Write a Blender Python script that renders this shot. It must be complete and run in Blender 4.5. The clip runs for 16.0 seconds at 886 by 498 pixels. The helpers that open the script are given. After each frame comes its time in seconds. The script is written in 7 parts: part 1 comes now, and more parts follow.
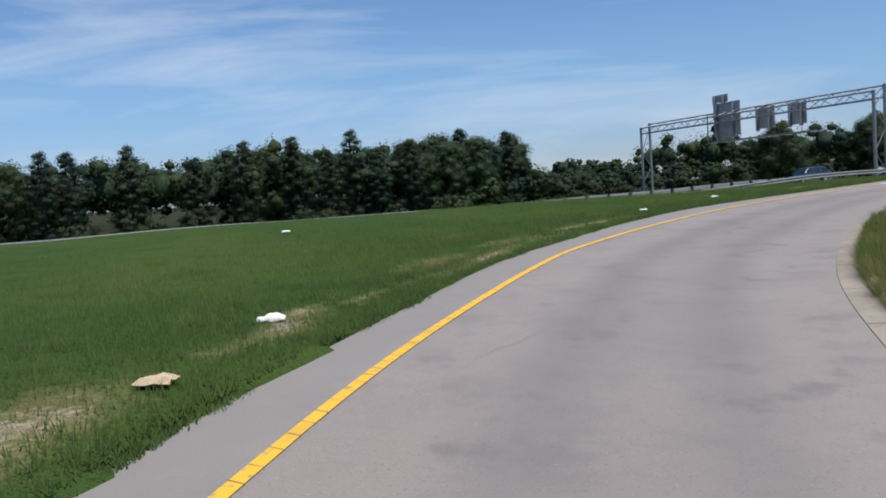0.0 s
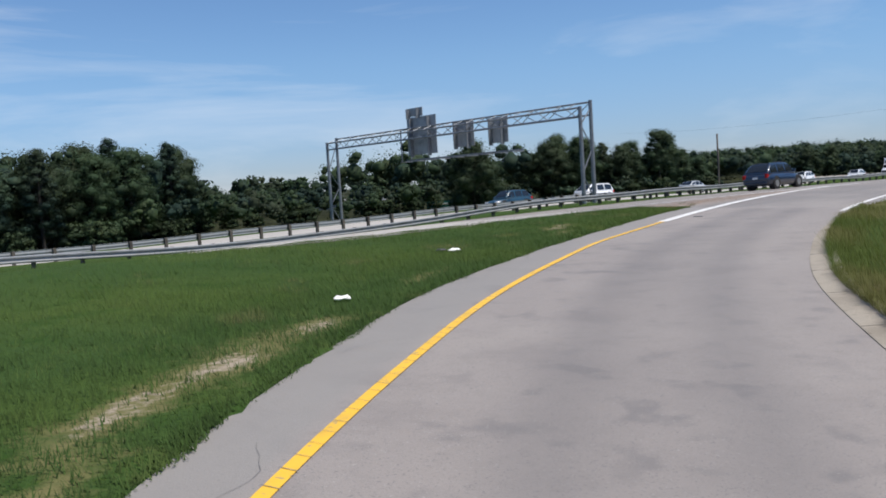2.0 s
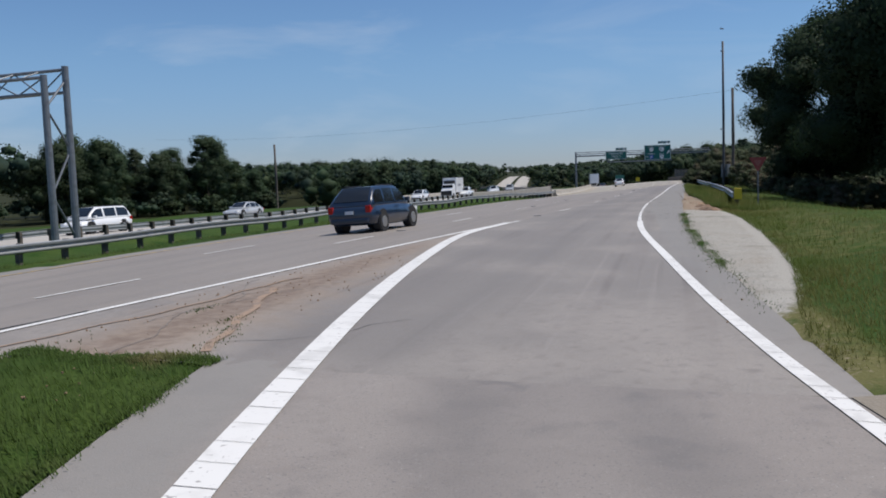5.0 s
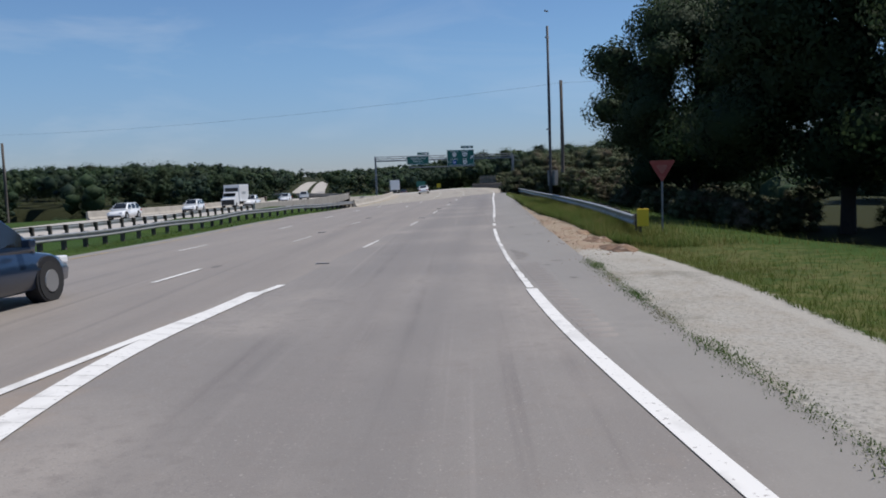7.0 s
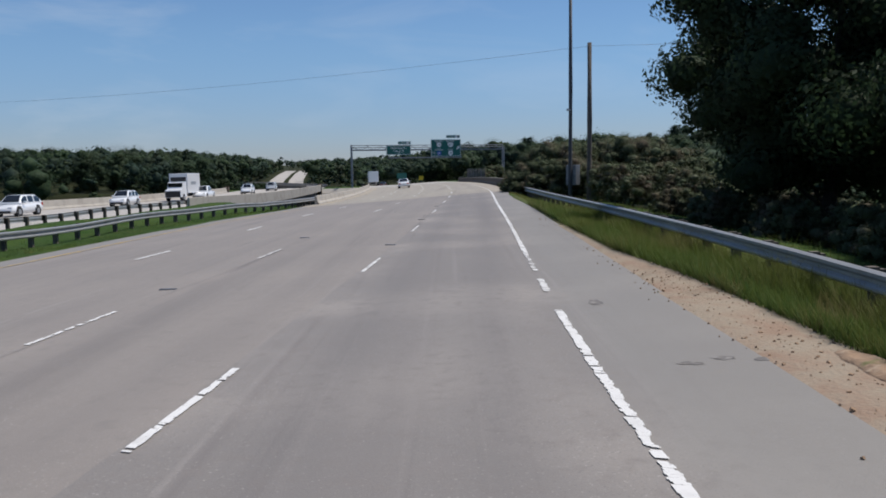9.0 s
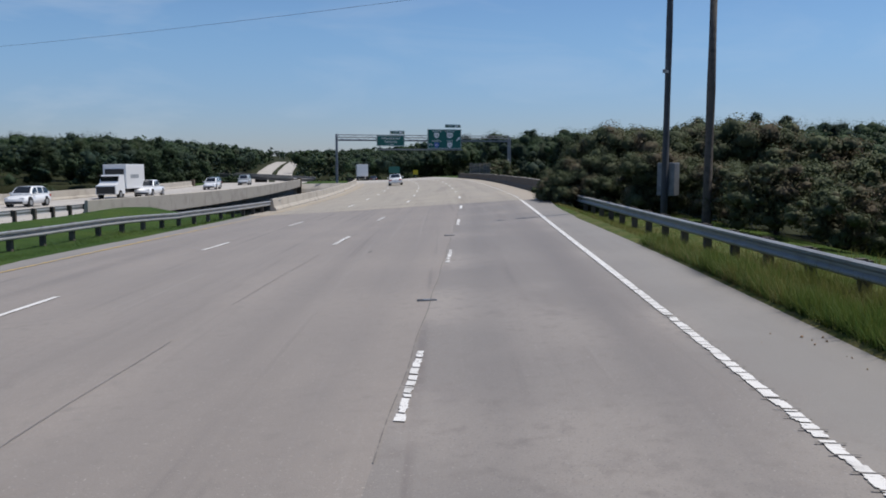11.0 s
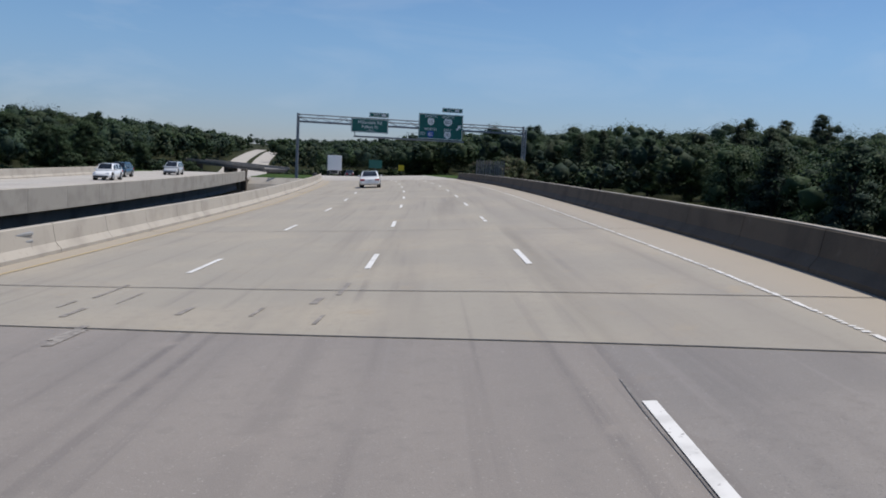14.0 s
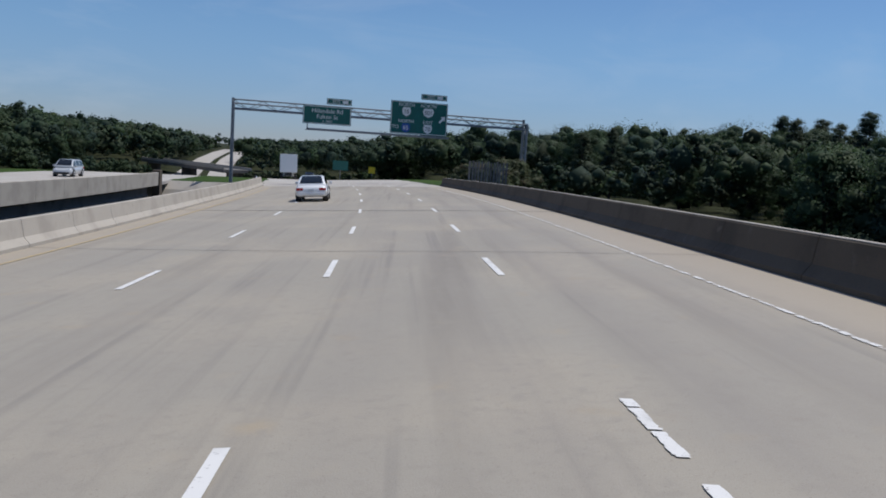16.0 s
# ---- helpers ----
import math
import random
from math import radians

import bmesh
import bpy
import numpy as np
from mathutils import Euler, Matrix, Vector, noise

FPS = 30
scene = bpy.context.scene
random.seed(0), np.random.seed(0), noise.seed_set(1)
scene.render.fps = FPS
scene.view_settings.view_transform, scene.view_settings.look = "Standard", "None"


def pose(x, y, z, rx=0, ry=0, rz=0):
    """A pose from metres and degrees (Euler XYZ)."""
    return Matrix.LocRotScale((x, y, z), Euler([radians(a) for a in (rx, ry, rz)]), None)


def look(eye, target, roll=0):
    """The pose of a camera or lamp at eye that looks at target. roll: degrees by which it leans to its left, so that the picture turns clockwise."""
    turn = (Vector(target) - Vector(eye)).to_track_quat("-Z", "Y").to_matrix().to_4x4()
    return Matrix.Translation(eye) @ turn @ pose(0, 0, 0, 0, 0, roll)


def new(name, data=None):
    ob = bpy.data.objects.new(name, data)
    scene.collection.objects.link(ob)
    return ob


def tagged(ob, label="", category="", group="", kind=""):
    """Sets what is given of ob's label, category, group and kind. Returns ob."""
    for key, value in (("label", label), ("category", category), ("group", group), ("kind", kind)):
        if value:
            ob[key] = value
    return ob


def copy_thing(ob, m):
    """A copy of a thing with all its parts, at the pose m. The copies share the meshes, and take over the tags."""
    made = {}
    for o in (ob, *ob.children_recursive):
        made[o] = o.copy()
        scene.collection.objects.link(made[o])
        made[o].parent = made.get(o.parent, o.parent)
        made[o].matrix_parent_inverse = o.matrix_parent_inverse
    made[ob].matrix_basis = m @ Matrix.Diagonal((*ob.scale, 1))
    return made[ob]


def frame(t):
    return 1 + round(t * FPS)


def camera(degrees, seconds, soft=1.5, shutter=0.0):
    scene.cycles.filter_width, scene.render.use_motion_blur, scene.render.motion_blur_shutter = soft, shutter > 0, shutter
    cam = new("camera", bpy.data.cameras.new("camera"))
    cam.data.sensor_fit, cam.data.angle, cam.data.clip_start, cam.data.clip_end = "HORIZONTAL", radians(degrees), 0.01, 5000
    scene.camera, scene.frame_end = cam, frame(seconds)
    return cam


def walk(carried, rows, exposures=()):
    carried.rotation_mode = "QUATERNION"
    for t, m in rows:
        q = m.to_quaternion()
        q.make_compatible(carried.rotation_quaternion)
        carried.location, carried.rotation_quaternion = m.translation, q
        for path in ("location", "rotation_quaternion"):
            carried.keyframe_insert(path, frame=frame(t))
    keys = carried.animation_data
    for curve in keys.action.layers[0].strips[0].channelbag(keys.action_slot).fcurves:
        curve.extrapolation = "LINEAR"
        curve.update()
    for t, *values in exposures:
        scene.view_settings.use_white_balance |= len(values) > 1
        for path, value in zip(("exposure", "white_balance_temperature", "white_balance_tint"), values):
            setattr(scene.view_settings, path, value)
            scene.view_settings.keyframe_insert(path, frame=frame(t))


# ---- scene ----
cam = camera(55.07, 16.0, soft=1.8)
ROWS = [
    (0.0, 0.000, 0.000, 2.120, 8.000, -4.089, 3.839),
    (0.5, -0.221, 3.989, 2.240, 2.958, -4.181, 3.718),
    (1.0, -0.109, 7.855, 2.362, -2.211, -4.133, 3.617),
    (1.5, 0.410, 11.686, 2.491, -7.499, -4.107, 3.472),
    (2.0, 1.308, 15.674, 2.611, -12.863, -4.292, 3.486),
    (2.5, 2.586, 19.780, 2.698, -17.856, -4.416, 3.461),
    (3.0, 4.311, 23.849, 2.792, -22.972, -4.583, 3.241),
    (3.5, 6.334, 27.678, 2.887, -28.090, -4.790, 2.899),
    (4.0, 8.767, 31.352, 2.945, -33.151, -4.975, 2.611),
    (4.5, 11.522, 35.039, 3.002, -37.716, -4.870, 2.418),
    (5.0, 14.336, 38.457, 3.042, -42.046, -4.905, 2.043),
    (5.5, 17.329, 41.542, 3.083, -46.225, -4.979, 1.890),
    (6.0, 20.496, 44.376, 3.123, -50.002, -5.019, 1.873),
    (6.5, 23.834, 47.019, 3.161, -53.164, -5.015, 1.906),
    (7.0, 27.330, 49.527, 3.197, -55.533, -5.018, 1.903),
    (7.5, 30.946, 51.972, 3.230, -56.969, -5.134, 1.776),
    (8.0, 34.575, 54.527, 3.258, -57.352, -5.532, 1.439),
    (8.5, 38.438, 57.199, 3.270, -57.057, -5.735, 1.006),
    (9.0, 42.422, 60.001, 3.278, -56.699, -5.603, 0.705),
    (9.5, 46.593, 62.953, 3.301, -56.424, -5.570, 0.504),
    (10.0, 50.932, 66.040, 3.329, -56.397, -5.640, 0.337),
    (10.5, 55.429, 69.233, 3.351, -56.656, -5.810, 0.137),
    (11.0, 60.078, 72.500, 3.354, -57.115, -6.060, -0.161),
    (11.5, 64.864, 75.823, 3.329, -57.561, -6.328, -0.623),
    (12.0, 69.762, 79.209, 3.264, -57.637, -6.487, -1.317),
    (12.5, 74.824, 82.690, 3.162, -57.497, -6.424, -2.144),
    (13.0, 80.152, 86.420, 3.101, -57.295, -6.313, -2.608),
    (13.5, 85.329, 89.983, 3.047, -57.486, -6.176, -2.791),
    (14.0, 90.614, 93.558, 2.996, -58.009, -6.270, -2.884),
    (14.5, 96.015, 97.130, 2.923, -58.600, -6.231, -3.035),
    (15.0, 101.478, 100.686, 2.832, -59.010, -6.714, -3.346),
    (15.5, 106.947, 104.110, 2.748, -59.159, -6.471, -3.516),
    (16.0, 112.774, 107.815, 2.688, -59.666, -6.013, -3.493),
]
walk(cam, [(t, pose(x, y, z, 90 + pitch, roll, yaw)) for t, x, y, z, yaw, pitch, roll in ROWS], exposures=((0.0, 0.36, 6500, 10), (1.5, 0.4, 6500, 10), (3.5, 0.32, 6500, 10), (5.0, 0.12, 6500, 10), (7.5, 0.12, 6480, 10), (12.5, 0.14, 6500, 10), (14.0, 0.1, 6500, 10), (14.8, 0.02, 6350, 10), (16.0, -0.02, 6300, 10)))

# ---- light ----
world = bpy.data.worlds.new("sky")
scene.world = world
world.use_nodes = True
wn, wl = world.node_tree.nodes, world.node_tree.links
for n in list(wn):
    wn.remove(n)
SUN_EL, SUN_AZ = 66.0, -38.0            # height, and bearing counted from +x towards +y
w_sky = wn.new("ShaderNodeTexSky")
w_sky.sky_type = "NISHITA"
w_sky.sun_disc = False
w_sky.sun_elevation = radians(SUN_EL)
w_sky.sun_rotation = radians(90 - SUN_AZ)
w_sky.altitude, w_sky.air_density, w_sky.dust_density, w_sky.ozone_density = 120, 1.0, 0.15, 3.0
w_co = wn.new("ShaderNodeTexCoord")
w_map = wn.new("ShaderNodeMapping")
w_map.inputs["Rotation"].default_value = (0, 0, radians(35))
w_map.inputs["Scale"].default_value = (1.1, 3.2, 9.0)
w_noise = wn.new("ShaderNodeTexNoise")
w_noise.inputs["Scale"].default_value = 1.7
w_noise.inputs["Detail"].default_value = 7
w_noise.inputs["Roughness"].default_value = 0.58
w_noise.inputs["Distortion"].default_value = 0.6
w_ramp = wn.new("ShaderNodeValToRGB")
w_ramp.color_ramp.elements[0].position, w_ramp.color_ramp.elements[0].color = 0.50, (0, 0, 0, 1)
w_ramp.color_ramp.elements[1].position, w_ramp.color_ramp.elements[1].color = 0.80, (0.45, 0.45, 0.45, 1)
w_mix = wn.new("ShaderNodeMixRGB")
w_mix.inputs["Color2"].default_value = (8.2, 8.6, 9.2, 1)
w_bg = wn.new("ShaderNodeBackground")
w_bg.inputs["Strength"].default_value = 0.079
w_out = wn.new("ShaderNodeOutputWorld")
wl.new(w_co.outputs["Generated"], w_map.inputs["Vector"])
wl.new(w_map.outputs["Vector"], w_noise.inputs["Vector"])
wl.new(w_noise.outputs["Fac"], w_ramp.inputs["Fac"])
w_way = wn.new("ShaderNodeSeparateXYZ")
w_thin = wn.new("ShaderNodeMapRange")
w_thin.inputs["From Min"].default_value, w_thin.inputs["From Max"].default_value = 0.25, 0.7
w_thin.inputs["To Min"].default_value, w_thin.inputs["To Max"].default_value = 1.0, 0.3
w_amount = wn.new("ShaderNodeMath")
w_amount.operation = "MULTIPLY"
wl.new(w_co.outputs["Generated"], w_way.inputs["Vector"])
wl.new(w_way.outputs["X"], w_thin.inputs["Value"])
wl.new(w_ramp.outputs["Color"], w_amount.inputs[0])
wl.new(w_thin.outputs["Result"], w_amount.inputs[1])
wl.new(w_amount.outputs["Value"], w_mix.inputs["Fac"])
w_tint = wn.new("ShaderNodeMixRGB")
w_tint.blend_type = "MULTIPLY"
w_tint.inputs["Fac"].default_value = 1.0
w_sep = wn.new("ShaderNodeSeparateXYZ")
w_up = wn.new("ShaderNodeMapRange")
w_up.inputs["From Min"].default_value, w_up.inputs["From Max"].default_value = 0.0, 0.16
w_up.interpolation_type = "SMOOTHSTEP"
w_hor = wn.new("ShaderNodeMixRGB")
w_hor.inputs["Color1"].default_value = (0.60, 0.71, 1.04, 1)
w_hor.inputs["Color2"].default_value = (0.79, 0.96, 1.15, 1)
wl.new(w_co.outputs["Generated"], w_sep.inputs["Vector"])
wl.new(w_sep.outputs["Z"], w_up.inputs["Value"])
wl.new(w_up.outputs["Result"], w_hor.inputs["Fac"])
wl.new(w_hor.outputs["Color"], w_tint.inputs["Color2"])
wl.new(w_sky.outputs["Color"], w_tint.inputs["Color1"])
wl.new(w_tint.outputs["Color"], w_mix.inputs["Color1"])
wl.new(w_mix.outputs["Color"], w_bg.inputs["Color"])
wl.new(w_bg.outputs["Background"], w_out.inputs["Surface"])

sun = new("sun", bpy.data.lights.new("sun", "SUN"))
sun.data.energy, sun.data.angle, sun.data.color = 3.95, radians(0.9), (1.0, 0.945, 0.87)
sun_way = Vector((math.cos(radians(SUN_AZ)) * math.cos(radians(SUN_EL)), math.sin(radians(SUN_AZ)) * math.cos(radians(SUN_EL)), math.sin(radians(SUN_EL))))
sun.matrix_world = look((0, 0, 60), Vector((0, 0, 60)) - sun_way)
scene.view_settings.exposure = 0.0

# ---- materials ----


def material(name, colour, rough=0.8, metal=0.0, spots=(), bump=0.0, bump_scale=60.0, island=0.0, obj=0.0, leaf=0.0, spec=0.5, coat=0.0):
    """A procedural surface: base colour, layers of (scale, colour, low, high, detail) noise over it, bump, and per-piece variation."""
    m = bpy.data.materials.new(name)
    m.use_nodes = True
    nt = m.node_tree
    bs = nt.nodes["Principled BSDF"]
    bs.inputs["Roughness"].default_value = rough
    bs.inputs["Metallic"].default_value = metal
    bs.inputs["Specular IOR Level"].default_value = spec
    bs.inputs["Coat Weight"].default_value = coat
    geo = nt.nodes.new("ShaderNodeNewGeometry")
    rgb = nt.nodes.new("ShaderNodeRGB")
    rgb.outputs[0].default_value = (*colour, 1)
    out = rgb.outputs[0]
    for scale, col, low, high, detail, *stretch in spots:
        vec = geo.outputs["Position"]
        if stretch:
            mp = nt.nodes.new("ShaderNodeMapping")
            mp.inputs["Rotation"].default_value = (0, 0, radians(stretch[0]))
            mp.inputs["Scale"].default_value = (stretch[1], stretch[2], 1)
            mp.vector_type = "TEXTURE"
            nt.links.new(vec, mp.inputs["Vector"])
            vec = mp.outputs["Vector"]
        no = nt.nodes.new("ShaderNodeTexNoise")
        no.inputs["Scale"].default_value = scale
        no.inputs["Detail"].default_value = detail
        nt.links.new(vec, no.inputs["Vector"])
        mr = nt.nodes.new("ShaderNodeMapRange")
        mr.inputs["From Min"].default_value, mr.inputs["From Max"].default_value = low, high
        mr.interpolation_type = "SMOOTHSTEP"
        nt.links.new(no.outputs["Fac"], mr.inputs["Value"])
        mx = nt.nodes.new("ShaderNodeMixRGB")
        mx.inputs["Color2"].default_value = (*col, 1)
        nt.links.new(mr.outputs["Result"], mx.inputs["Fac"])
        nt.links.new(out, mx.inputs["Color1"])
        out = mx.outputs["Color"]
    for amount, kind in ((island, "geo"), (obj, "obj")):
        if amount:
            src = geo.outputs["Random Per Island"] if kind == "geo" else nt.nodes.new("ShaderNodeObjectInfo").outputs["Random"]
            mr = nt.nodes.new("ShaderNodeMapRange")
            mr.inputs["To Min"].default_value, mr.inputs["To Max"].default_value = 1 - amount, 1 + amount
            nt.links.new(src, mr.inputs["Value"])
            hs = nt.nodes.new("ShaderNodeHueSaturation")
            nt.links.new(mr.outputs["Result"], hs.inputs["Value"])
            nt.links.new(out, hs.inputs["Color"])
            out = hs.outputs["Color"]
    nt.links.new(out, bs.inputs["Base Color"])
    if bump:
        no = nt.nodes.new("ShaderNodeTexNoise")
        no.inputs["Scale"].default_value = bump_scale
        no.inputs["Detail"].default_value = 5
        nt.links.new(geo.outputs["Position"], no.inputs["Vector"])
        bp = nt.nodes.new("ShaderNodeBump")
        bp.inputs["Strength"].default_value = bump
        bp.inputs["Distance"].default_value = 0.03
        nt.links.new(no.outputs["Fac"], bp.inputs["Height"])
        nt.links.new(bp.outputs["Normal"], bs.inputs["Normal"])
    if leaf:
        tr = nt.nodes.new("ShaderNodeBsdfTranslucent")
        nt.links.new(out, tr.inputs["Color"])
        ms = nt.nodes.new("ShaderNodeMixShader")
        ms.inputs["Fac"].default_value = leaf
        nt.links.new(bs.outputs["BSDF"], ms.inputs[1])
        nt.links.new(tr.outputs["BSDF"], ms.inputs[2])
        nt.links.new(ms.outputs["Shader"], nt.nodes["Material Output"].inputs["Surface"])
    return m


ROAD_DEG = 32.9
M_ASPHALT = material("ramp asphalt", (0.242, 0.214, 0.194), 0.66, spots=((1.7, (0.175, 0.158, 0.148), 0.53, 0.68, 8), (0.22, (0.262, 0.232, 0.208), 0.5, 0.68, 4), (0.35, (0.262, 0.233, 0.211), 0.4, 0.7, 6), (0.9, (0.209, 0.185, 0.169), 0.52, 0.75, 7), (4.5, (0.222, 0.197, 0.178), 0.48, 0.8, 9), (45, (0.152, 0.140, 0.134), 0.56, 0.72, 3), (38, (0.320, 0.302, 0.276), 0.62, 0.75, 3)), bump=0.22, bump_scale=70)
M_MAIN = material("merge lane asphalt", (0.200, 0.182, 0.167), 0.66, spots=((1.5, (0.150, 0.132, 0.122), 0.54, 0.74, 5, ROAD_DEG, 26, 0.42), (1.9, (0.245, 0.222, 0.205), 0.56, 0.78, 4, ROAD_DEG, 34, 0.3), (0.3, (0.274, 0.246, 0.221), 0.42, 0.7, 5), (0.6, (0.184, 0.165, 0.152), 0.5, 0.78, 4, ROAD_DEG, 18, 0.7), (1.4, (0.202, 0.181, 0.167), 0.58, 0.74, 6), (5, (0.191, 0.169, 0.153), 0.48, 0.8, 9), (45, (0.170, 0.154, 0.144), 0.56, 0.72, 3), (38, (0.339, 0.316, 0.287), 0.62, 0.75, 3)), bump=0.18, bump_scale=70)
M_LANES = material("lighter highway asphalt", (0.232, 0.206, 0.184), 0.66, spots=((1.5, (0.160, 0.142, 0.130), 0.54, 0.74, 5, ROAD_DEG, 26, 0.42), (1.9, (0.262, 0.238, 0.218), 0.56, 0.78, 4, ROAD_DEG, 34, 0.3), (0.3, (0.258, 0.228, 0.202), 0.42, 0.7, 5), (0.6, (0.189, 0.168, 0.151), 0.5, 0.78, 4, ROAD_DEG, 18, 0.7), (1.4, (0.244, 0.215, 0.191), 0.58, 0.74, 6), (5, (0.209, 0.187, 0.167), 0.48, 0.8, 9), (45, (0.212, 0.185, 0.167), 0.56, 0.72, 3), (38, (0.368, 0.340, 0.305), 0.62, 0.75, 3)), bump=0.18, bump_scale=70)
M_PALE = material("pale old pavement", (0.38, 0.352, 0.318), 0.85, spots=((0.3, (0.42, 0.40, 0.37), 0.42, 0.7, 5), (0.6, (0.28, 0.265, 0.25), 0.52, 0.8, 4, ROAD_DEG - 6, 16, 0.7), (40, (0.24, 0.23, 0.22), 0.58, 0.75, 3)), bump=0.3, bump_scale=60)
M_DECK = material("bridge deck concrete", (0.309, 0.281, 0.233), 0.68, spots=((1.5, (0.238, 0.216, 0.184), 0.54, 0.74, 5, ROAD_DEG, 26, 0.42), (1.9, (0.328, 0.296, 0.247), 0.56, 0.78, 4, ROAD_DEG, 34, 0.3), (0.25, (0.354, 0.313, 0.249), 0.42, 0.7, 5), (0.7, (0.231, 0.205, 0.169), 0.52, 0.8, 5, ROAD_DEG, 14, 0.6), (1.3, (0.345, 0.287, 0.207), 0.6, 0.85, 4), (5, (0.286, 0.257, 0.213), 0.48, 0.8, 9), (50, (0.233, 0.200, 0.168), 0.58, 0.75, 3)), bump=0.2, bump_scale=80)
M_WHITE = material("worn white road paint", (0.68, 0.67, 0.65), 0.6, spots=((16, (0.34, 0.32, 0.31), 0.62, 0.70, 7), (2.2, (0.55, 0.54, 0.52), 0.5, 0.7, 4)))
M_WHITE_WORN = material("flaking white road paint", (0.72, 0.71, 0.69), 0.65, spots=((11, (0.25, 0.235, 0.22), 0.475, 0.55, 7), (2.2, (0.5, 0.49, 0.47), 0.5, 0.7, 4)))
M_YELLOW = material("worn yellow road paint", (0.72, 0.42, 0.03), 0.6, spots=((10, (0.35, 0.26, 0.12), 0.58, 0.68, 6), (2.0, (0.60, 0.36, 0.04), 0.45, 0.7, 4)))
M_YELLOW_OLD = material("faded yellow road paint", (0.55, 0.36, 0.09), 0.65, spots=((8, (0.30, 0.25, 0.18), 0.45, 0.6, 6), (1.0, (0.33, 0.27, 0.19), 0.45, 0.65, 4)))
M_YELLOW_GONE = material("worn away yellow road paint", (0.40, 0.32, 0.20), 0.7, spots=((6, (0.46, 0.33, 0.13), 0.52, 0.66, 6),))
M_CONC = material("weathered concrete", (0.385, 0.352, 0.305), 0.85, spots=((0.8, (0.31, 0.282, 0.243), 0.45, 0.7, 5), (3.0, (0.28, 0.255, 0.225), 0.6, 0.8, 6, 0, 0.5, 0.5), (30, (0.36, 0.33, 0.29), 0.55, 0.75, 3)), bump=0.25, bump_scale=40)
# Base colour holds the shade of the parapet's inner face, plus mottled stains.
M_CONCDARK = material("parapet concrete darkened for shade", (0.102, 0.078, 0.054), 0.9, spots=((0.8, (0.066, 0.050, 0.035), 0.45, 0.7, 5), (3.0, (0.125, 0.102, 0.078), 0.6, 0.8, 6), (30, (0.06, 0.053, 0.047), 0.55, 0.75, 3)), bump=0.25, bump_scale=40)
M_DARKCONC = material("stained girder concrete", (0.16, 0.15, 0.14), 0.9, spots=((0.7, (0.10, 0.095, 0.09), 0.45, 0.7, 5),), bump=0.2, bump_scale=20)
M_SCUFF = material("old tar and scuffs", (0.13, 0.12, 0.113), 0.8, spots=((9, (0.22, 0.205, 0.193), 0.48, 0.62, 5),))
M_SKID = material("faint rubber scuff", (0.20, 0.182, 0.165), 0.8, spots=((7, (0.30, 0.275, 0.248), 0.42, 0.62, 6),))
M_JOINT = material("bridge joint sealant", (0.045, 0.042, 0.04), 0.7, spots=((12, (0.12, 0.11, 0.1), 0.5, 0.75, 3),))
M_GROUND = material("mown grass turf", (0.037, 0.070, 0.018), 0.95, spots=((0.16, (0.054, 0.085, 0.019), 0.42, 0.66, 4), (0.9, (0.022, 0.055, 0.009), 0.5, 0.75, 5), (0.55, (0.12, 0.11, 0.05), 0.68, 0.80, 7), (9, (0.055, 0.086, 0.017), 0.54, 0.75, 4), (30, (0.02, 0.042, 0.008), 0.5, 0.7, 3)), bump=0.9, bump_scale=16, spec=0.08)


def mix_bare_or_shade(mat, colour, low, high, scale=2.4, name="bare", amount=1.0):
    """Blends a colour in by a point attribute, ragged-edged: soil, gravel, road wear, woodland shade."""
    nt = mat.node_tree
    bs = nt.nodes["Principled BSDF"]
    old = bs.inputs["Base Color"].links[0].from_socket
    at = nt.nodes.new("ShaderNodeAttribute")
    at.attribute_name = name
    geo = nt.nodes.new("ShaderNodeNewGeometry")
    no = nt.nodes.new("ShaderNodeTexNoise")
    no.inputs["Scale"].default_value = scale
    no.inputs["Detail"].default_value = 7
    no.inputs["Roughness"].default_value = 0.65
    nt.links.new(geo.outputs["Position"], no.inputs["Vector"])
    ad = nt.nodes.new("ShaderNodeMath")
    nt.links.new(at.outputs["Fac"], ad.inputs[0])
    nt.links.new(no.outputs["Fac"], ad.inputs[1])
    mr = nt.nodes.new("ShaderNodeMapRange")
    mr.inputs["From Min"].default_value, mr.inputs["From Max"].default_value = low, high
    mr.inputs["To Max"].default_value = amount
    nt.links.new(ad.outputs["Value"], mr.inputs["Value"])
    mx = nt.nodes.new("ShaderNodeMixRGB")
    mx.inputs["Color2"].default_value = (*colour, 1)
    nt.links.new(mr.outputs["Result"], mx.inputs["Fac"])
    nt.links.new(old, mx.inputs["Color1"])
    nt.links.new(mx.outputs["Color"], bs.inputs["Base Color"])


mix_bare_or_shade(M_GROUND, (0.125, 0.12, 0.05), 0.66, 0.95)
mix_bare_or_shade(M_GROUND, (0.30, 0.250, 0.192), 1.0, 1.22, 9.0)
mix_bare_or_shade(M_GROUND, (0.20, 0.165, 0.128), 1.5, 1.66, 22.0, "bare", 0.7)
mix_bare_or_shade(M_GROUND, (0.27, 0.185, 0.135), 1.36, 1.58, 1.3, "bare", 0.8)
mix_bare_or_shade(M_GROUND, (0.34, 0.325, 0.295), 0.86, 1.1, 4.0, "gravel")
mix_bare_or_shade(M_GROUND, (0.16, 0.15, 0.135), 1.48, 1.66, 14.0, "gravel", 0.6)
mix_bare_or_shade(M_GROUND, (0.25, 0.215, 0.17), 1.45, 1.75, 0.9, "gravel", 0.6)
